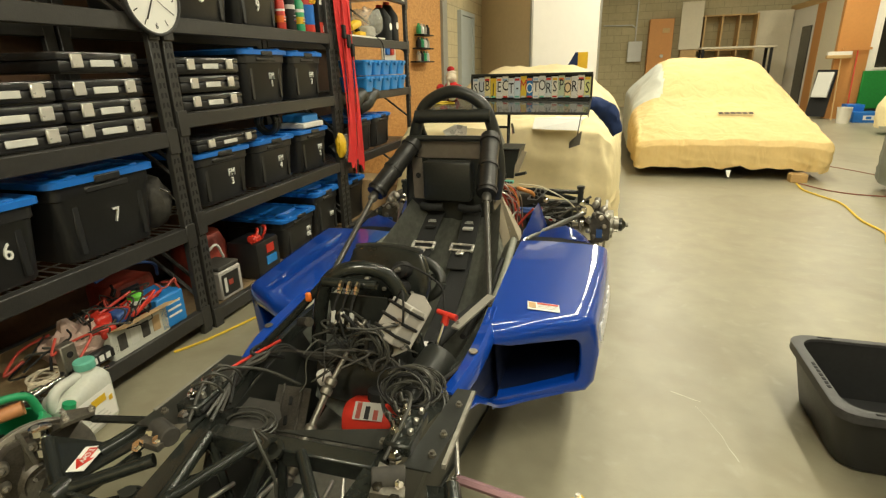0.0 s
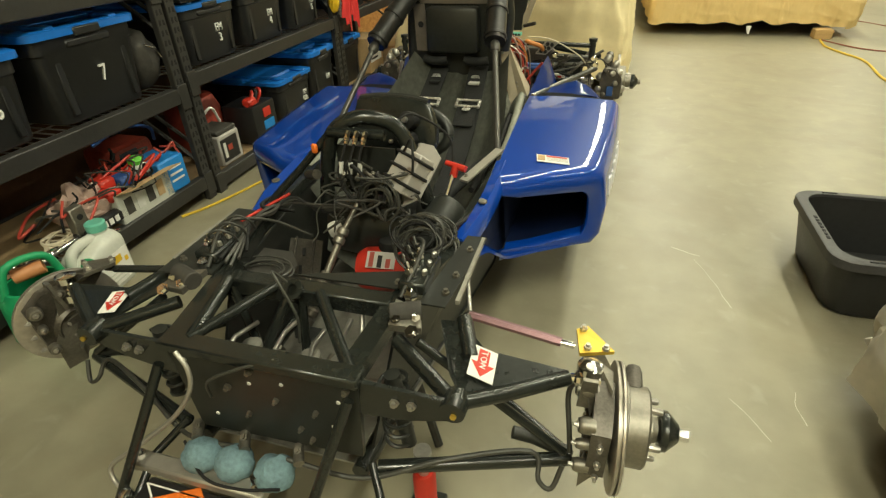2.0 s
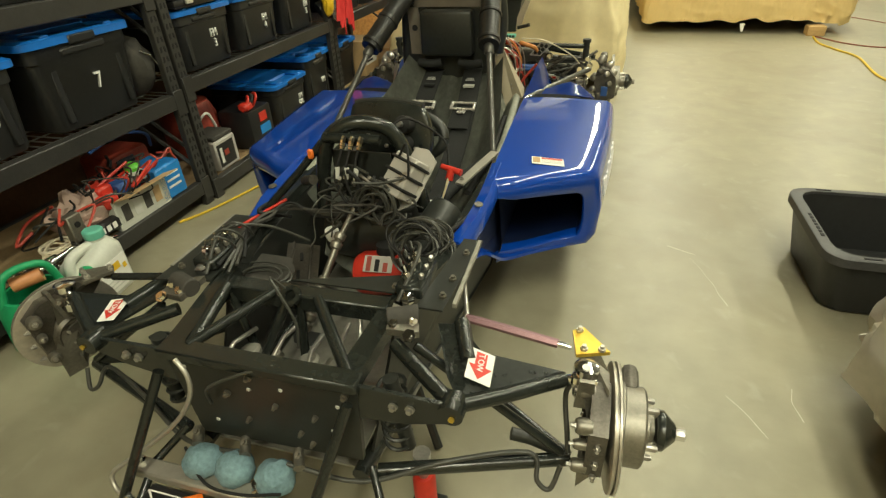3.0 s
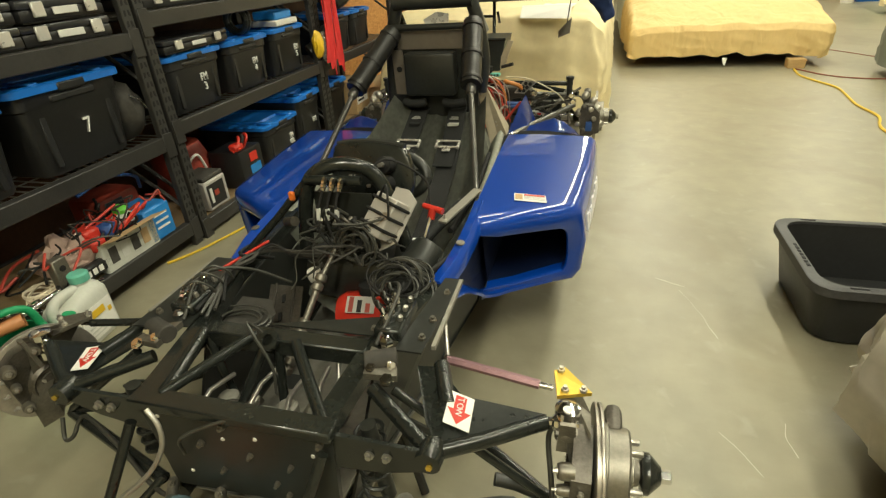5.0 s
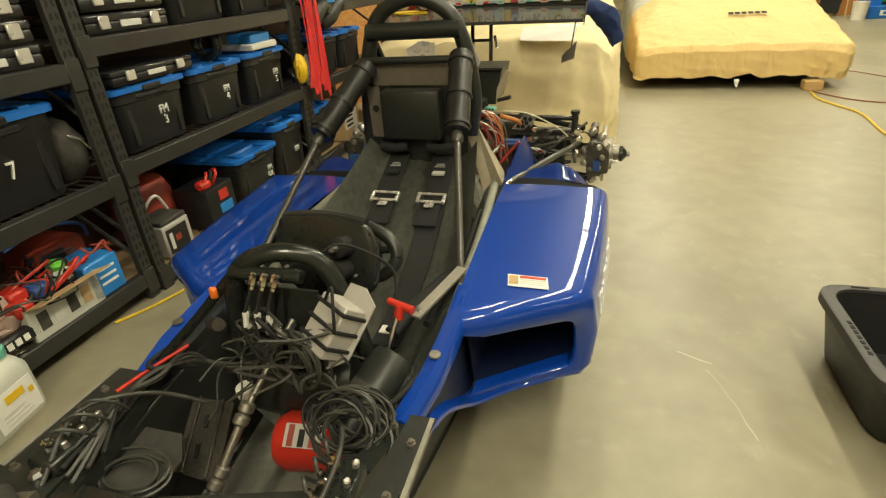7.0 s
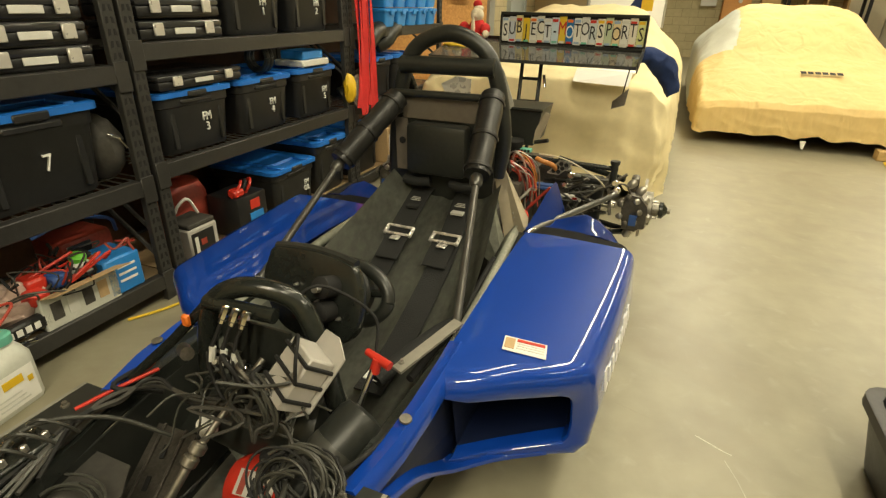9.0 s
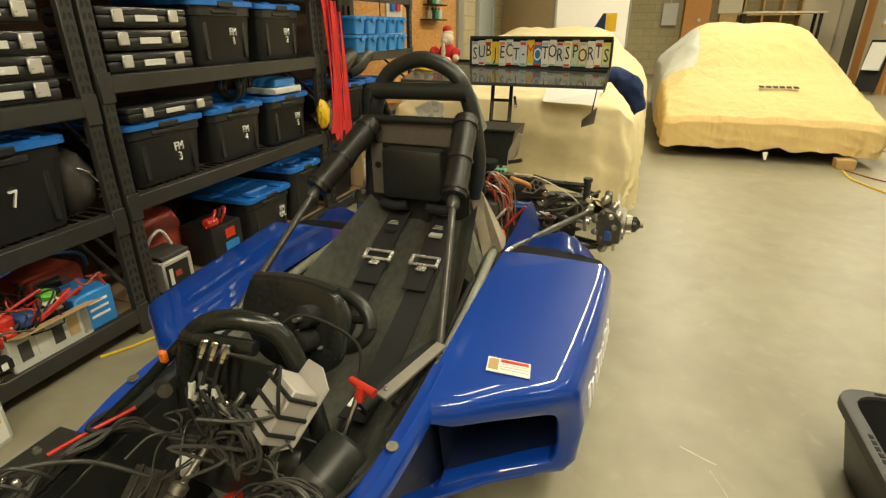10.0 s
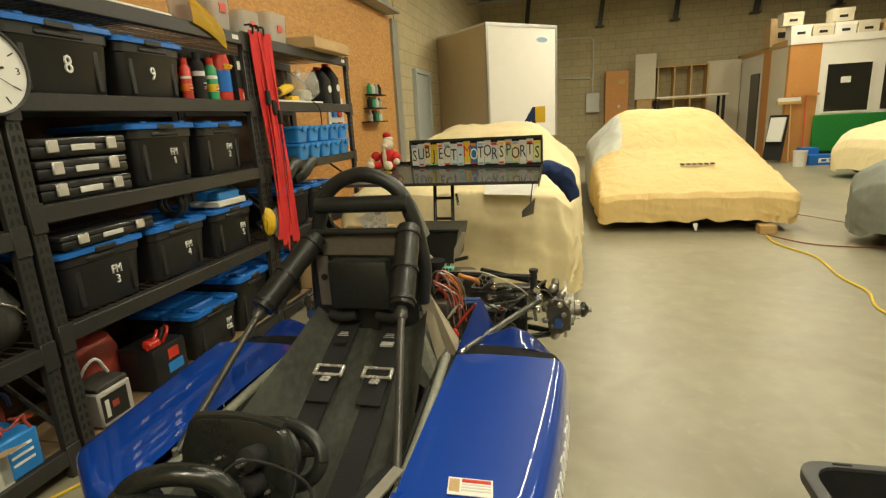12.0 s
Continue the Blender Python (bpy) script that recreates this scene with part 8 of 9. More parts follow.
    loft(bm, [[Vector((s * (p.x + dx), p.y + dy, p.z + dz)) for dx, dy, dz in ((0, 0.004, 0.010), (0.008, -0.004, 0.004), (0.009, -0.004, -0.006), (0.0, 0.004, -0.012), (-0.02, 0.03, -0.010), (-0.02, 0.03, 0.004))] for p in arc])
    part("lower_lip", bm, M["blue"], root)
    # wall takes the darkened blue, so its shade is in the colour
    part("inner_wall", P([(s * 0.292, 0.36, 0.535), (s * 0.302, 0.64, 0.53), (s * 0.312, 0.95, 0.53), (s * 0.312, 0.95, 0.29), (s * 0.312, 0.645, 0.315), (s * 0.296, 0.49, 0.435), (s * 0.292, 0.36, 0.50)], (-s, 0, 0), 0.004), M["duct_shade"], root, "blue duct wall coloured dark for its shade", smooth=False)
    part("fastener", L([(0.012, 0), (0.011, 0.003), (0.005, 0.003)], (s * 0.294, 0.50, 0.5725), (s * 0.1, -0.05, 1), 18), M["cast"], root, "quarter-turn fastener")
    # tail: exit duct as a near-black sheet for its shade, then a bowl rising to the gearbox with a fin on its inner
    # side
    def strip(cols, m, name, label=""):
        bm = bmesh.new()
        loft(bm, [[Vector((s * x, y, z)) for x, y, z in c] for c in cols], closed=False)
        bmesh.ops.solidify(bm, geom=bm.faces[:], thickness=0.004)
        return part(name, bm, M[m], root, label)
    edge = sec(1.405)
    strip([[(x, 1.402, z - 0.004) for x, z in edge[:8]], [(x * 0.99 + 0.003, 1.405, z - 0.016) for x, z in edge[:8]], [(x * 0.97 + 0.006, 1.512, z - 0.018 - 0.3 * max(0, x - 0.54)) for x, z in edge[:8]], [(x * 0.97 + 0.006, 1.514, z - 0.08) for x, z in edge[:8]]], "slot", "exit_duct", "dark exit duct")
    top = [(0.262, 0.560), (0.30, 0.556), (0.355, 0.553), (0.40, 0.572), (0.44, 0.583), (0.485, 0.569), (0.53, 0.533), (0.575, 0.480), (0.60, 0.42)]
    strip([[(x, 1.508, min(0.556, z + 0.02)) for x, z in top], [(x, 1.56, z - 0.010) for x, z in top], [(x, 1.60, z) for x, z in top], [(x, 1.625, z - 0.002) for x, z in top], [(x * 0.985, 1.72, z - 0.10) for x, z in top], [(x * 0.97, 1.78, 0.30) for x, z in top]], "blue", "tail_bowl", "blue tail section rising to the gearbox")
    fin = [(0.275, 1.43, 0.575), (0.285, 1.52, 0.60), (0.30, 1.60, 0.645), (0.31, 1.70, 0.660), (0.315, 1.72, 0.645), (0.325, 1.71, 0.59), (0.36, 1.69, 0.55)]
    strip([[(x - 0.02, y, 0.50) for x, y, z in fin], [(x - 0.006, y, z - 0.015) for x, y, z in fin], [(x, y, z) for x, y, z in fin], [(x + 0.012, y, z - 0.03) for x, y, z in fin], [(x + 0.05, y - 0.01, min(z - 0.04, 0.52)) for x, y, z in fin]], "blue", "tail_fin", "blue upright fin")
    part("side_skirt", P([(s * 0.605, 1.39, 0.55), (s * 0.60, 1.41, 0.53), (s * 0.595, 1.60, 0.44), (s * 0.575, 1.72, 0.30), (s * 0.61, 1.39, 0.28)], (-s, 0, 0), 0.005), M["blue"], root)
    if s > 0:
        sm4 = pose(0.436, 0.783, 0.5792, -1.2, 6, 8)
        d = part("sticker", B(-0.046, 0.046, -0.026, 0.026, 0, 0.0015, m=sm4), M["paper"], root, "white warning sticker with red print", smooth=False)
        for a, b_, c_, e_, mm in ((-0.018, 0.042, 0.012, 0.022, "red"), (-0.018, 0.042, 0.004, 0.008, "label_grey"), (-0.018, 0.042, -0.005, -0.001, "label_grey"), (-0.018, 0.042, -0.014, -0.010, "label_grey"), (-0.043, -0.022, -0.018, 0.02, "card")):
            part("print_bar", B(a, b_, c_, e_, 0.0017, 0.0025, m=sm4), M[mm], d, smooth=False)
        for i in range(9):
            y = 0.90 + i * 0.042
            part("print_bar", B(-0.004, 0.0012, 0, 0.028, 0, 0.055 if i in (0, 3, 6) else 0.04, m=pose(sec(y + 0.015)[8][0], y, 0.428, 0, -8, -2)), M["paper"], root, "white lettering on the pod side", smooth=False)
    return root


pod(1)
pod(-1)

# ---- engine bay and rear axle ----
eng = cp("engine", B(-0.16, 0.13, 1.52, 1.98, 0.26, 0.56, bevel=0.03, seg=2), "dusty", "dark engine block under hoses and wires")
cp("airbox", P([(-0.10, 2.02, 0.70), (0.145, 2.02, 0.70), (0.172, 2.02, 0.846), (-0.10, 2.02, 0.846)], (0, 1, 0), 0.22), "satin", "black airbox duct")
cp("airbox_lip", T([(-0.10, 2.015, 0.846), (0.175, 2.015, 0.846)], 0.006, 8), "black")
cp("airbox_flange", P([(0.150, 1.995, 0.715), (0.176, 1.99, 0.74), (0.212, 1.99, 0.84), (0.19, 1.995, 0.845), (0.155, 1.995, 0.77)], (0.3, 1, 0), 0.006), "beigepanel", "worn alloy flange", smooth=False)
rod("airbox_catch", [(0.16, 1.985, 0.725), (0.20, 1.98, 0.735), (0.215, 1.975, 0.74)], 0.008, "satin")
cp("filler_neck", L([(0.03, -0.12), (0.03, 0), (0.036, 0.002), (0.036, 0.02), (0.025, 0.024)], (0.083, 1.97, 0.71), (0, -0.1, 1), 16), "slot")
cp("green_tag", B(0.105, 0.155, 1.955, 1.985, 0.685, 0.70, bevel=0.003), "mint", "pale green tag")
for k in range(3):
    cp("print_bar", B(0.112 + 0.014 * k, 0.120 + 0.014 * k, 1.953, 1.9548, 0.688, 0.697), "slot", smooth=False)
cp("filter_end", tube(bmesh.new(), [(0.038, 1.99, 0.724), (0.040, 1.975, 0.725), (0.040, 1.972, 0.725)], [0.026, 0.024, 0.008], 18, 0, 1.7), "cream", "cream filter end")
cp("spark_cover", B(-0.10, 0.16, 1.80, 1.98, 0.52, 0.60, bevel=0.02, seg=2), "castdark", "grimy cam cover", eng)
random.seed(21)
for i in range(34):
    x0, x1 = random.uniform(0.03, 0.12), random.uniform(0.12, 0.20)
    z0, h = random.uniform(0.58, 0.64), random.uniform(0.02, 0.07)
    y0 = random.uniform(1.84, 1.98)
    q = [(x0, y0, z0), (x0 + (x1 - x0) * 0.25, y0 - 0.02, z0 + h), (x0 + (x1 - x0) * 0.7, y0 - 0.02, z0 + h * 0.8), (x1, y0 - 0.01, z0 - 0.01), (x1 + random.uniform(-0.02, 0.03), y0, z0 - random.uniform(0.06, 0.14))]
    rod("engine_wire", q, random.choice((0.003, 0.004, 0.005)), random.choice(("wirered", "wirered", "wirered", "wirem", "slot", "castdark", "wireor", "steel")), 5, n=6)
for i in range(16):
    p = Vector((random.uniform(0.08, 0.2), random.uniform(1.66, 1.82), random.uniform(0.44, 0.58)))
    q = [p]
    for k in range(4):
        q.append(q[-1] + Vector((random.uniform(-0.03, 0.04), random.uniform(-0.03, 0.04), random.uniform(-0.05, 0.05))))
    rod("engine_wire", q, random.choice((0.004, 0.006)), random.choice(("wirered", "slot", "wirem", "castdark", "steel")), 5, n=6)
cp("red_cap", L([(0.016, 0), (0.018, 0.02), (0.012, 0.03)], (0.205, 1.72, 0.50), (-0.2, -0.6, 0.7), 12), "red", "small red cap")
for k in range(2):
    rod("coolant_hose", [(0.02, 1.98, 0.625 - 0.012 * k), (0.07, 1.96, 0.585 - 0.016 * k), (0.12, 1.96, 0.562 - 0.016 * k), (0.19, 1.97, 0.555 - 0.014 * k), (0.26, 1.99, 0.55 - 0.01 * k)], 0.0095, "wireblue", 6, "blue silicone hose")
rod("coolant_hose", [(0.175, 1.98, 0.66), (0.20, 1.97, 0.655), (0.245, 1.99, 0.635), (0.26, 2.02, 0.60)], 0.010, "wireor", 5, "amber rubber hose")
gb = cp("gearbox", B(-0.13, 0.17, 1.98, 2.48, 0.25, 0.56, bevel=0.03, seg=2), "castdark", "grimy alloy gearbox")
cp("gearbox_cover", L([(0.11, 0), (0.11, 0.03), (0.09, 0.04)], (0.17, 2.22, 0.41), (1, 0, 0), 24), "castdark", "", gb)
for k in range(10):
    bolt((0.205, 2.22 + 0.098 * math.cos(k * 0.628), 0.41 + 0.098 * math.sin(k * 0.628)), (1, 0, 0), 0.007, "steel", gb)
for k in range(5):
    cp("rib", B(0.165, 0.20, 2.02 + 0.09 * k, 2.03 + 0.09 * k, 0.28, 0.55), "castdark", "", gb, smooth=False)
cp("under_tray", P([(-0.30, 1.70, 0.25), (0.30, 1.70, 0.25), (0.40, 2.0, 0.26), (0.42, 2.45, 0.28), (-0.42, 2.45, 0.28), (-0.40, 2.0, 0.26)], (0, 0, -1), 0.006), "satin", "black under tray", smooth=False)
# dark plates added to hide the bright floor behind the rear arms
cp("rear_bulkhead", B(0.17, 0.44, 2.20, 2.25, 0.29, 0.545, bevel=0.01), "satin", "black plate added behind the rear arms to darken the gap")
cp("rear_bulkhead", B(-0.44, -0.17, 2.20, 2.25, 0.29, 0.545, bevel=0.01), "satin", "black plate added behind the rear arms to darken the gap")
bkm = [(0.222, 2.0, 0.600), (0.271, 2.0, 0.659), (0.324, 2.0, 0.651), (0.268, 2.0, 0.597)]
cp("top_bracket", P(bkm, (0, 1, 0), 0.005), "alu_dull", "perforated alloy bracket", smooth=False)
cp("bracket_edge", T(bkm + bkm[:1], 0.003, 6), "steel")
for i in range(3):
    for k in range(2):
        u, v = 0.22 + 0.28 * i, 0.3 + 0.4 * k
        q = Vector(bkm[0]).lerp(Vector(bkm[1]), u).lerp(Vector(bkm[3]).lerp(Vector(bkm[2]), u), v)
        cp("bracket_hole", L([(0.009, 0), (0.009, 0.003)], q, (0, -1, 0), 10), "slot")
for s in (-1, 1):
    X = lambda x, y, z: (s * x, y, z)
    rod("rear_upper_arm", [X(0.30, 2.10, 0.572), X(0.49, 2.12, 0.562)], 0.010, "gun")
    rod("toe_link", [X(0.28, 2.10, 0.528), X(0.50, 2.12, 0.530)], 0.010, "gun")
    for q in ((0.305, 0.572), (0.285, 0.528), (0.49, 0.562), (0.50, 0.531)):
        cp("rod_end", L([(0.010, -0.02), (0.018, -0.012), (0.018, 0.012), (0.010, 0.02)], X(q[0], 2.10, q[1]), (0, -1, 0.2), 12), "chrome")
    cp("arm_mount", B(0.16 if s > 0 else -0.30, 0.30 if s > 0 else -0.16, 2.10, 2.16, 0.46, 0.60, bevel=0.012), "castdark", "dark cast arm mount")
    rod("rear_upper_arm", [X(0.20, 2.40, 0.56), X(0.52, 2.26, 0.535)], 0.013, "black")
    rod("rear_lower_arm", [X(0.16, 2.05, 0.30), X(0.56, 2.24, 0.30)], 0.014, "black")
    rod("rear_lower_arm", [X(0.16, 2.42, 0.30), X(0.56, 2.26, 0.30)], 0.014, "black")
    rod("radius_rod", [X(0.287, 1.46, 0.555), X(0.33, 1.60, 0.547), X(0.505, 2.10, 0.515)], 0.012, "gun", label="dark steel radius rod")
    cp("rod_end", L([(0.012, -0.02), (0.014, 0), (0.009, 0.03)], X(0.283, 1.45, 0.556), (s * 0.2, 0.5, 0), 10), "chrome")
    rod("half_shaft", [X(0.16, 2.24, 0.42), X(0.50, 2.24, 0.42)], 0.018, "steel")
    cp("cv_boot", L([(0.045, 0), (0.05, 0.02), (0.035, 0.05), (0.04, 0.06), (0.022, 0.09)], X(0.18, 2.24, 0.42), (s, 0, 0), 16), "satin")
    rod("antiroll_bar", [X(0.1, 2.10, 0.628), X(0.46, 2.10, 0.622), X(0.495, 2.10, 0.622)], 0.011, "black")
    cp("link_post", L([(0.015, 0), (0.015, 0.075), (0.02, 0.076), (0.02, 0.09)], X(0.48, 2.10, 0.565), (0, 0, 1), 10), "satin")
    rod("damper", [X(0.243, 2.10, 0.478), X(0.361, 2.10, 0.471)], 0.013, "paper", label="white bodied damper")
    rod("damper", [X(0.361, 2.1, 0.471), X(0.50, 2.12, 0.46)], 0.008, "chrome")
    cp("print_bar", B(0.325 if s > 0 else -0.345, 0.345 if s > 0 else -0.325, 2.0855, 2.087, 0.468, 0.478), "red", smooth=False)
    up = cp("rear_upright", B(0.55 if s > 0 else -0.585, 0.585 if s > 0 else -0.55, 2.21, 2.29, 0.28, 0.56, bevel=0.012, seg=2), "castdark", "cast alloy rear upright")
    for k in range(7):
        a = k * 0.9
        cp("caliper_lug", L([(0.014, 0), (0.016, 0.01), (0.013, 0.03), (0.008, 0.032)], X(0.565 + 0.035 * math.cos(a), 2.13, 0.44 + 0.06 * math.sin(a)), (s * 0.3 * math.cos(a), -1, 0.2), 9), ("cast", "steel", "castdark")[k % 3], "", up)
    cp("caliper_half", P([X(0.53, 2.11, 0.47), X(0.555, 2.11, 0.515), X(0.60, 2.11, 0.51), X(0.635, 2.11, 0.47), X(0.635, 2.11, 0.39), X(0.60, 2.11, 0.355), X(0.545, 2.11, 0.36)], (0, 1, 0), 0.05), "castdark", "ribbed caliper half", up)
    cp("caliper", B(0.55 if s > 0 else -0.64, 0.64 if s > 0 else -0.55, 2.12, 2.18, 0.36, 0.45, bevel=0.014, seg=2), "castdark", "alloy brake caliper", up)
    for q in ((0.56, 2.16, 0.55), (0.60, 2.17, 0.52), (0.57, 2.15, 0.33), (0.62, 2.17, 0.48), (0.53, 2.17, 0.46), (0.64, 2.18, 0.40)):
        cp("knuckle", L([(0.012, -0.02), (0.018, -0.01), (0.018, 0.01), (0.01, 0.02)], X(*q), (s * 0.5, q[2] - 0.4, 0.6), 10), "steel", "", up)
    cp("caliper_label", B(0.57 if s > 0 else -0.62, 0.60 if s > 0 else -0.57, 2.096, 2.1095, 0.385, 0.43), "wireblue", "blue caliper plate", up, smooth=False)
    cp("brake_disc", L([(0.05, -0.006), (0.13, -0.006), (0.13, 0.006), (0.05, 0.006)], X(0.615, 2.25, 0.42), (s, 0, 0), 36), "rotor", "", up)
    hub = cp("hub", L([(0.075, 0), (0.075, 0.03), (0.03, 0.035), (0.028, 0.06), (0.014, 0.062), (0.012, 0.11)], X(0.622, 2.25, 0.42), (s, 0, 0), 24), "cast", "", up)
    cp("centre_cone", L([(0.016, 0), (0.036, 0.003), (0.036, 0.018), (0.014, 0.036)], X(0.682, 2.25, 0.42), (s, 0, 0), 20), "black", "", up)
    for i in range(4):
        cp("wheel_stud", L([(0.006, 0), (0.006, 0.03)], X(0.65, 2.25 + 0.05 * math.cos(i * 1.57 + 0.5), 0.42 + 0.05 * math.sin(i * 1.57 + 0.5)), (s, 0, 0), 8), "steel", "", up)
rod("brake_line", [(0.18, 2.0, 0.675), (0.27, 1.99, 0.672), (0.34, 2.0, 0.645), (0.42, 2.04, 0.59), (0.455, 2.08, 0.545)], 0.003, "cream", 6)
random.seed(8)
for i in range(34):
    p = Vector((random.uniform(0.22, 0.46), random.uniform(2.04, 2.14), random.uniform(0.40, 0.56)))
    pts = [p, p + Vector((random.uniform(-0.06, 0.1), random.uniform(-0.03, 0.08), random.uniform(-0.06, 0.05))), p + Vector((random.uniform(-0.05, 0.12), random.uniform(-0.03, 0.1), random.uniform(-0.1, 0.04)))]
    rod("axle_hose", pts, random.choice((0.004, 0.005, 0.007)), random.choice(("slot", "castdark", "wirem", "castdark", "castdark", "gun", "wirem")), 4, n=6)

# ---- rear wing ----
wg = cp("rear_wing", P([(-0.57, 2.56, 0.988), (0.477, 2.56, 0.983), (0.477, 2.98, 1.052), (-0.57, 2.98, 1.057)], (0, 0.16, -1), 0.016), "wing", "glossy dark rear wing")
cp("wing_lip", B(-0.57, 0.477, 2.97, 2.985, 1.045, 1.07), "black", "", wg, smooth=False)
cp("end_plate", P([(0.479, 2.55, 1.0), (0.479, 2.99, 1.075), (0.479, 2.99, 1.0), (0.479, 2.55, 0.955)], (1, 0, 0), 0.004), "satin", "", wg, smooth=False)
cp("end_plate_tail", P([(0.36, 2.95, 0.72), (0.43, 2.92, 0.75), (0.44, 2.92, 0.84), (0.36, 2.95, 0.76)], (0, 1, 0), 0.004), "alu", "grey end plate corner", wg, smooth=False)
rod("end_plate_stay", [(0.43, 2.93, 0.96), (0.41, 2.935, 0.80)], 0.003, "slot", parent=wg)
for x in (-0.105, -0.005):
    rod("wing_post", [(x, 2.75, 1.0), (x + 0.01, 2.66, 0.70), (x, 2.48, 0.48)], 0.010, "black", parent=wg)
for z in (0.77, 0.88):
    rod("post_rung", [(-0.10, 2.69 + (z - 0.77) * 0.3, z), (0.0, 2.69 + (z - 0.77) * 0.3, z)], 0.008, "black", parent=wg)
rod("post_link", [(0.015, 2.74, 0.90), (0.03, 2.72, 0.84)], 0.008, "chrome", parent=wg)

# axle stands under the car
for x, y, h in ((-0.16, 0.28, 0.236), (0.16, 0.28, 0.236), (-0.2, 1.45, 0.214), (0.2, 1.45, 0.214), (0.0, 2.3, 0.27)):
    a = thing("axle_stand", (x, y, 0), "dark steel axle stand under the chassis", "axle stand", "axle stands")
    part("head", B(-0.05, 0.05, -0.03, 0.03, h - 0.03, h - 0.002, bevel=0.004), M["satin"], a)
    part("column", T([(0, 0, 0.02), (0, 0, h - 0.03)], 0.02, 10), M["satin"], a)
    for q in ((-1, -1), (1, -1), (1, 1), (-1, 1)):
        part("leg", T([(0, 0, h * 0.7), (q[0] * 0.09, q[1] * 0.09, 0.004)], 0.012, 8), M["satin"], a)
fs = thing("bottle_jack", (0.27, 0.02, 0), "small red bottle jack under the front arm", "jack")
part("base", B(-0.04, 0.04, -0.04, 0.04, 0, 0.015, bevel=0.003), M["satin"], fs)
part("body", L([(0.026, 0.015), (0.026, 0.13), (0.02, 0.14)], n=16), M["red"], fs)
part("ram", L([(0.012, 0.14), (0.012, 0.2), (0.02, 0.202), (0.02, 0.215)], n=12), M["steel"], fs)

# ---- sign, doll, papers, cloth ----
sg = thing("plate_sign", (0.105, 2.86, 1.038), "long sign of coloured letter tiles in a dark frame", "sign", rz=-4)
rp_z = 0.022
W, Hh = 0.75, 0.150
part("back_board", B(-W / 2, W / 2, 0, 0.015, 0.0, Hh), M["slot"], sg, smooth=False)
bm = B(-W / 2 - 0.008, W / 2 + 0.008, -0.012, 0.016, Hh - 0.004, Hh + 0.01)
bbox(bm, -W / 2 - 0.008, W / 2 + 0.008, -0.012, 0.016, -0.006, 0.004)
bbox(bm, -W / 2 - 0.01, -W / 2, -0.012, 0.016, 0.004, Hh - 0.004)
bbox(bm, W / 2, W / 2 + 0.01, -0.012, 0.016, 0.004, Hh - 0.004)
part("frame", bm, M["satin"], sg, "dark metal frame", smooth=False)
TXT = "SUBJECT-MOTORSPORTS"
TILE = [(0.72, 0.72, 0.68), (0.55, 0.60, 0.66), (0.75, 0.66, 0.35), (0.70, 0.50, 0.04), (0.72, 0.72, 0.68), (0.70, 0.68, 0.60), (0.62, 0.66, 0.70), (0.55, 0.66, 0.74), (0.72, 0.52, 0.05), (0.02, 0.16, 0.42),
        (0.74, 0.72, 0.66), (0.72, 0.72, 0.70), (0.58, 0.64, 0.66), (0.74, 0.72, 0.62), (0.50, 0.58, 0.40), (0.74, 0.60, 0.35), (0.72, 0.72, 0.68), (0.74, 0.70, 0.60), (0.66, 0.68, 0.30)]
tiles = [mat("tile_paint", c, 0.35, var=0.06, scale=20) for c in TILE]
tw_ = W / len(TXT)
for i, ch in enumerate(TXT):
    x0 = -W / 2 + i * tw_
    dz = 0.006 * ((i * 7) % 3 - 1)
    t = part("letter_tile", B(x0 + 0.0008, x0 + tw_ - 0.0008, -0.006, -0.001, 0.008 + abs(dz), Hh - 0.012 + dz, bevel=0.001), tiles[i], sg)
    words("letter", ch, 0.092, pose(x0 + tw_ / 2, -0.0068, 0.076 + dz * 1.5, 90), M["red" if i == 8 else ("paper" if i == 9 else "ink")], t, "", 0.0008, 0.64)
    part("print_bar", B(x0 + 0.006, x0 + tw_ - 0.006, -0.0075, -0.0062, 0.014, 0.024), M[("label_grey", "red", "label_blue", "mint")[i % 4]], t, smooth=False)
    part("print_bar", B(x0 + 0.004, x0 + tw_ - 0.006, -0.0075, -0.0062, Hh - 0.034, Hh - 0.02), M[("label_blue", "label_grey", "red", "yellow", "orange")[i % 5]], t, smooth=False)

# seated plush toy, one plain form
bm = bmesh.new()


def blob(c, r, seg=14):
    bmesh.ops.create_uvsphere(bm, u_segments=seg, v_segments=10, radius=1, matrix=Matrix.Translation(c) @ Matrix.Diagonal((*r, 1)))


spec = [((0, 0, 0.06), (0.055, 0.05, 0.065), 1), ((0, -0.005, 0.14), (0.038, 0.038, 0.04), 0), ((0, -0.035, 0.135), (0.02, 0.018, 0.016), 0), ((0, 0.008, 0.172), (0.03, 0.03, 0.02), 0), ((-0.01, 0.012, 0.195), (0.026, 0.026, 0.022), 1),
        ((-0.07, -0.03, 0.075), (0.024, 0.04, 0.03), 1), ((0.07, -0.03, 0.07), (0.024, 0.04, 0.03), 1), ((-0.085, -0.06, 0.05), (0.02, 0.02, 0.02), 0), ((0.09, -0.06, 0.045), (0.02, 0.02, 0.02), 0),
        ((-0.05, -0.07, 0.022), (0.032, 0.05, 0.024), 1), ((0.05, -0.07, 0.022), (0.032, 0.05, 0.024), 1), ((-0.062, -0.12, 0.026), (0.03, 0.024, 0.028), 0), ((0.065, -0.12, 0.026), (0.03, 0.024, 0.028), 0), ((0, -0.048, 0.07), (0.014, 0.01, 0.06), 0)]
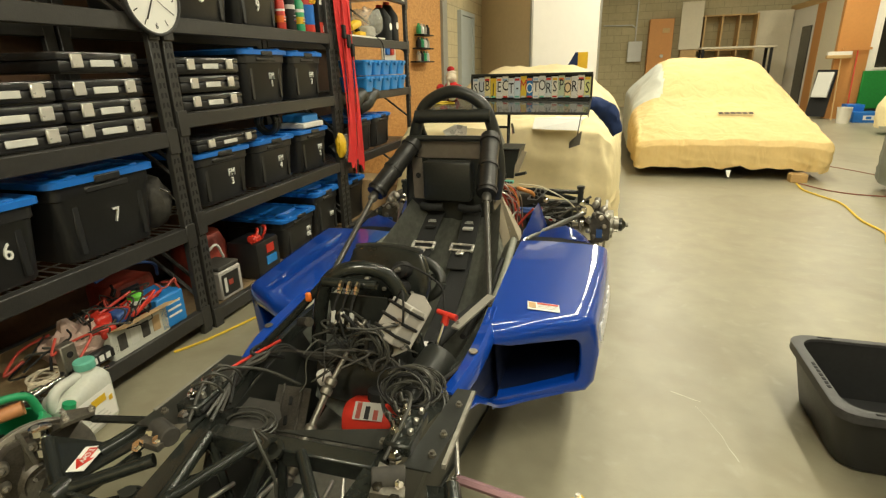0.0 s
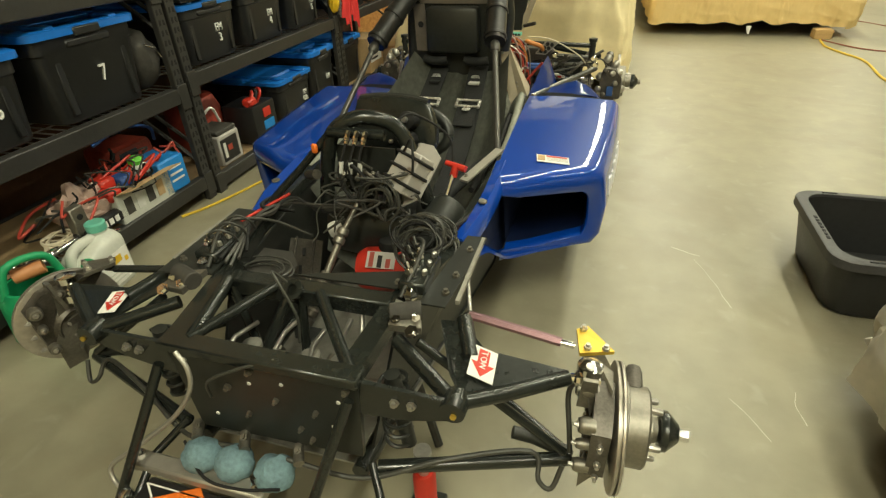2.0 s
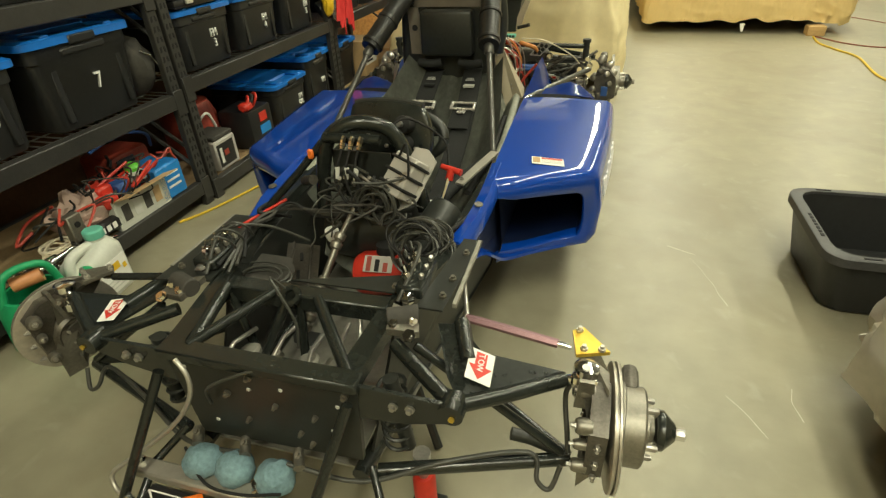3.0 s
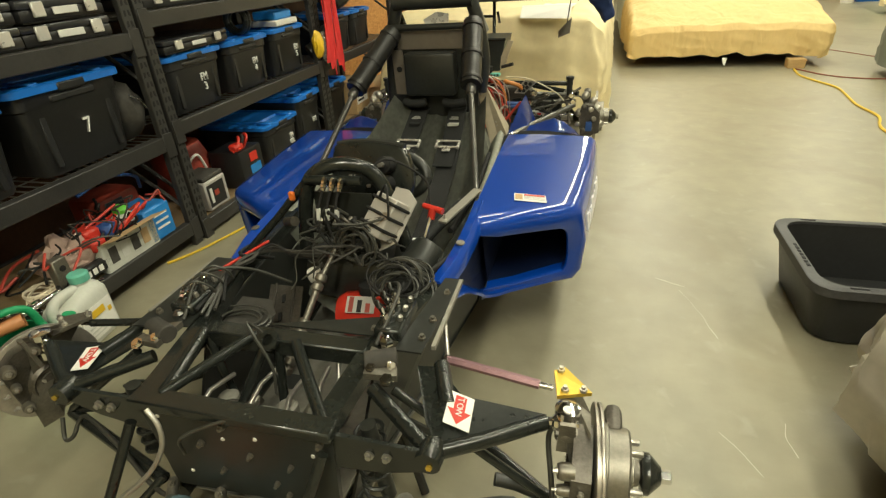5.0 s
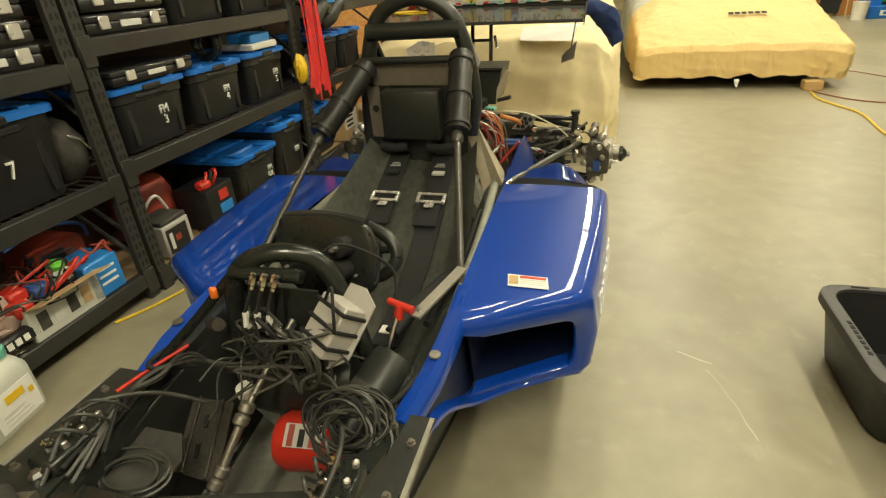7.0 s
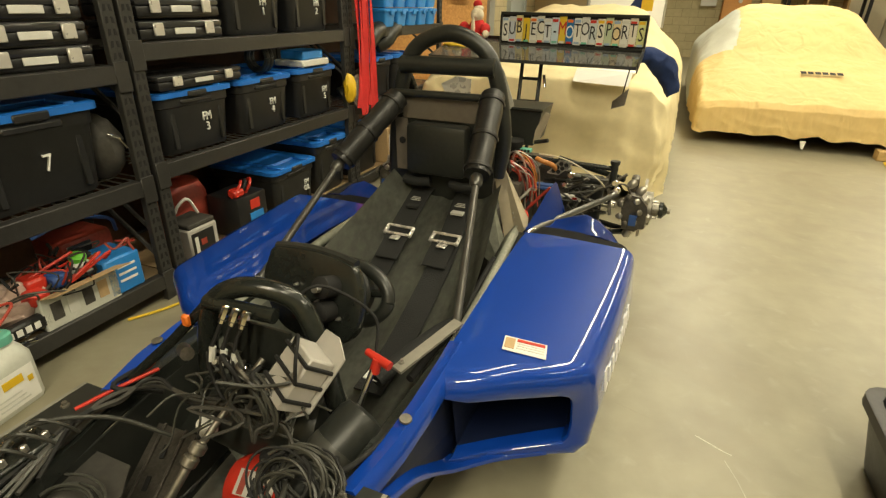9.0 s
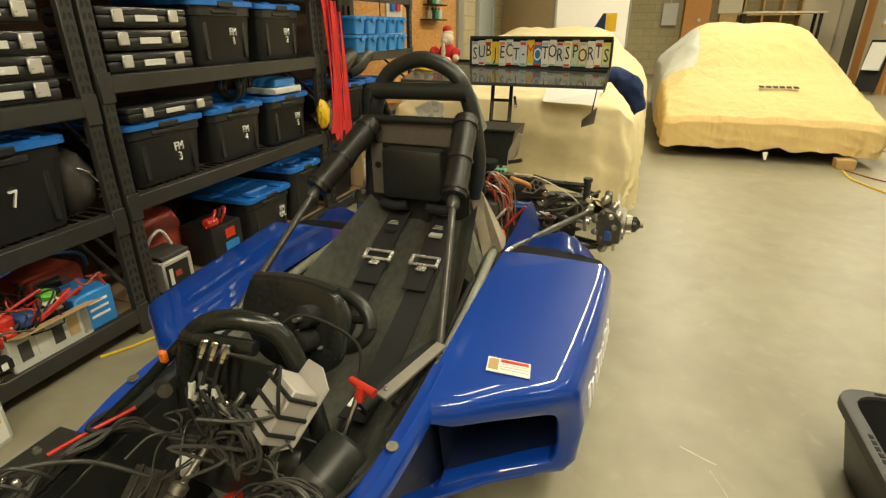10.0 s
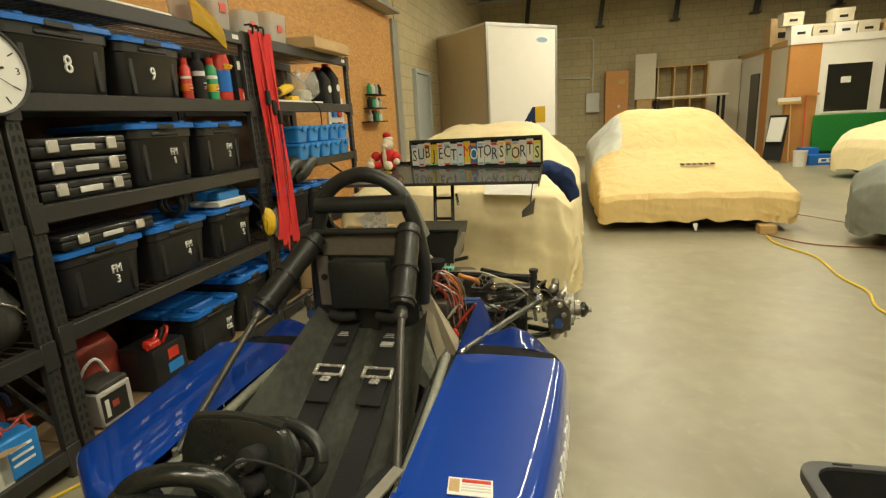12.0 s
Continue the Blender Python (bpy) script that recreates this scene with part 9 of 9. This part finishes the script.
for c, r, k in spec:
    have = set(bm.faces)
    blob(c, r)
    for f in set(bm.faces) - have:
        f.material_index = k
me = bpy.data.meshes.new("plush_toy")
for f in bm.faces:
    f.smooth = True
bm.to_mesh(me)
bm.free()
me.materials.append(M["whiteplush"])
me.materials.append(M["redplush"])
toy = tagged(new("plush_toy", me), "red and cream plush toy seated on the wing", "toy")
toy.matrix_basis = pose(-0.42, 2.90, 1.040, 0, 0, -12) @ Matrix.Scale(0.98, 4)
rp = solid("yellow_rope", T([(-0.56, 2.78, 1.0), (-0.50, 2.74, 1.005), (-0.42, 2.76, 1.0), (-0.36, 2.74, 1.004), (-0.40, 2.79, 1.008), (-0.48, 2.77, 1.012), (-0.55, 2.75, 1.008), (-0.58, 2.8, 1.0)], 0.006, 6, 6), M["yellowcord"], "yellow rope coiled on the wing", "rope")
rp.location.z = rp_z
for i, (x, y, z, a, w, d) in enumerate(((0.22, 3.72, 0.832, 12, 0.3, 0.2), (0.30, 3.74, 0.836, -8, 0.24, 0.2))):
    p = thing("paper_sheet", (x, y, z), "white printed sheet lying on the car cover", "paper", "papers", a)
    part("sheet", P([(-w / 2, -d / 2, -0.006), (0, -d / 2, 0.002), (w / 2, -d / 2, -0.004), (w / 2, d / 2, 0.006), (-w / 2, d / 2, 0.01)], (0, 0, 1), 0.0015), M["paper"], p, smooth=False)
p = thing("paper_sheet", (0, 0, 0), "white printed sheet lying on the car cover", "paper", "papers")
part("sheet", P([(0.05, 3.625, 0.856), (0.41, 3.565, 0.850), (0.40, 3.475, 0.775), (0.05, 3.485, 0.785)], (0, -0.5, 0.8), 0.0015), M["paper"], p, smooth=False)
cl = thing("blue_jacket", (0.56, 3.12, 0.0), "navy cloth hanging over the wing end", "cloth")
bm = bmesh.new()
path = spline([(-0.10, -0.10, 1.0), (-0.04, -0.04, 0.985), (0.03, 0.0, 0.94), (0.07, 0.02, 0.87), (0.10, 0.02, 0.80)], 8)
tube(bm, path, [0.03 + 0.03 * math.sin(i / 32 * 3.0) for i in range(len(path))], 22)
for v in bm.verts:
    v.co += Vector((noise.noise(v.co * 16), noise.noise(v.co * 16 + Vector((9, 0, 0))), noise.noise(v.co * 16 + Vector((0, 9, 0))))) * 0.022
part("cloth", bm, M["navy"], cl)
bc = thing("bench_crate", (-0.55, 2.95, 0), "cardboard boxes stacked beside the gearbox", "box")
part("box", B(-0.12, 0.12, -0.12, 0.12, 0, 0.28, bevel=0.004), M["card"], bc)
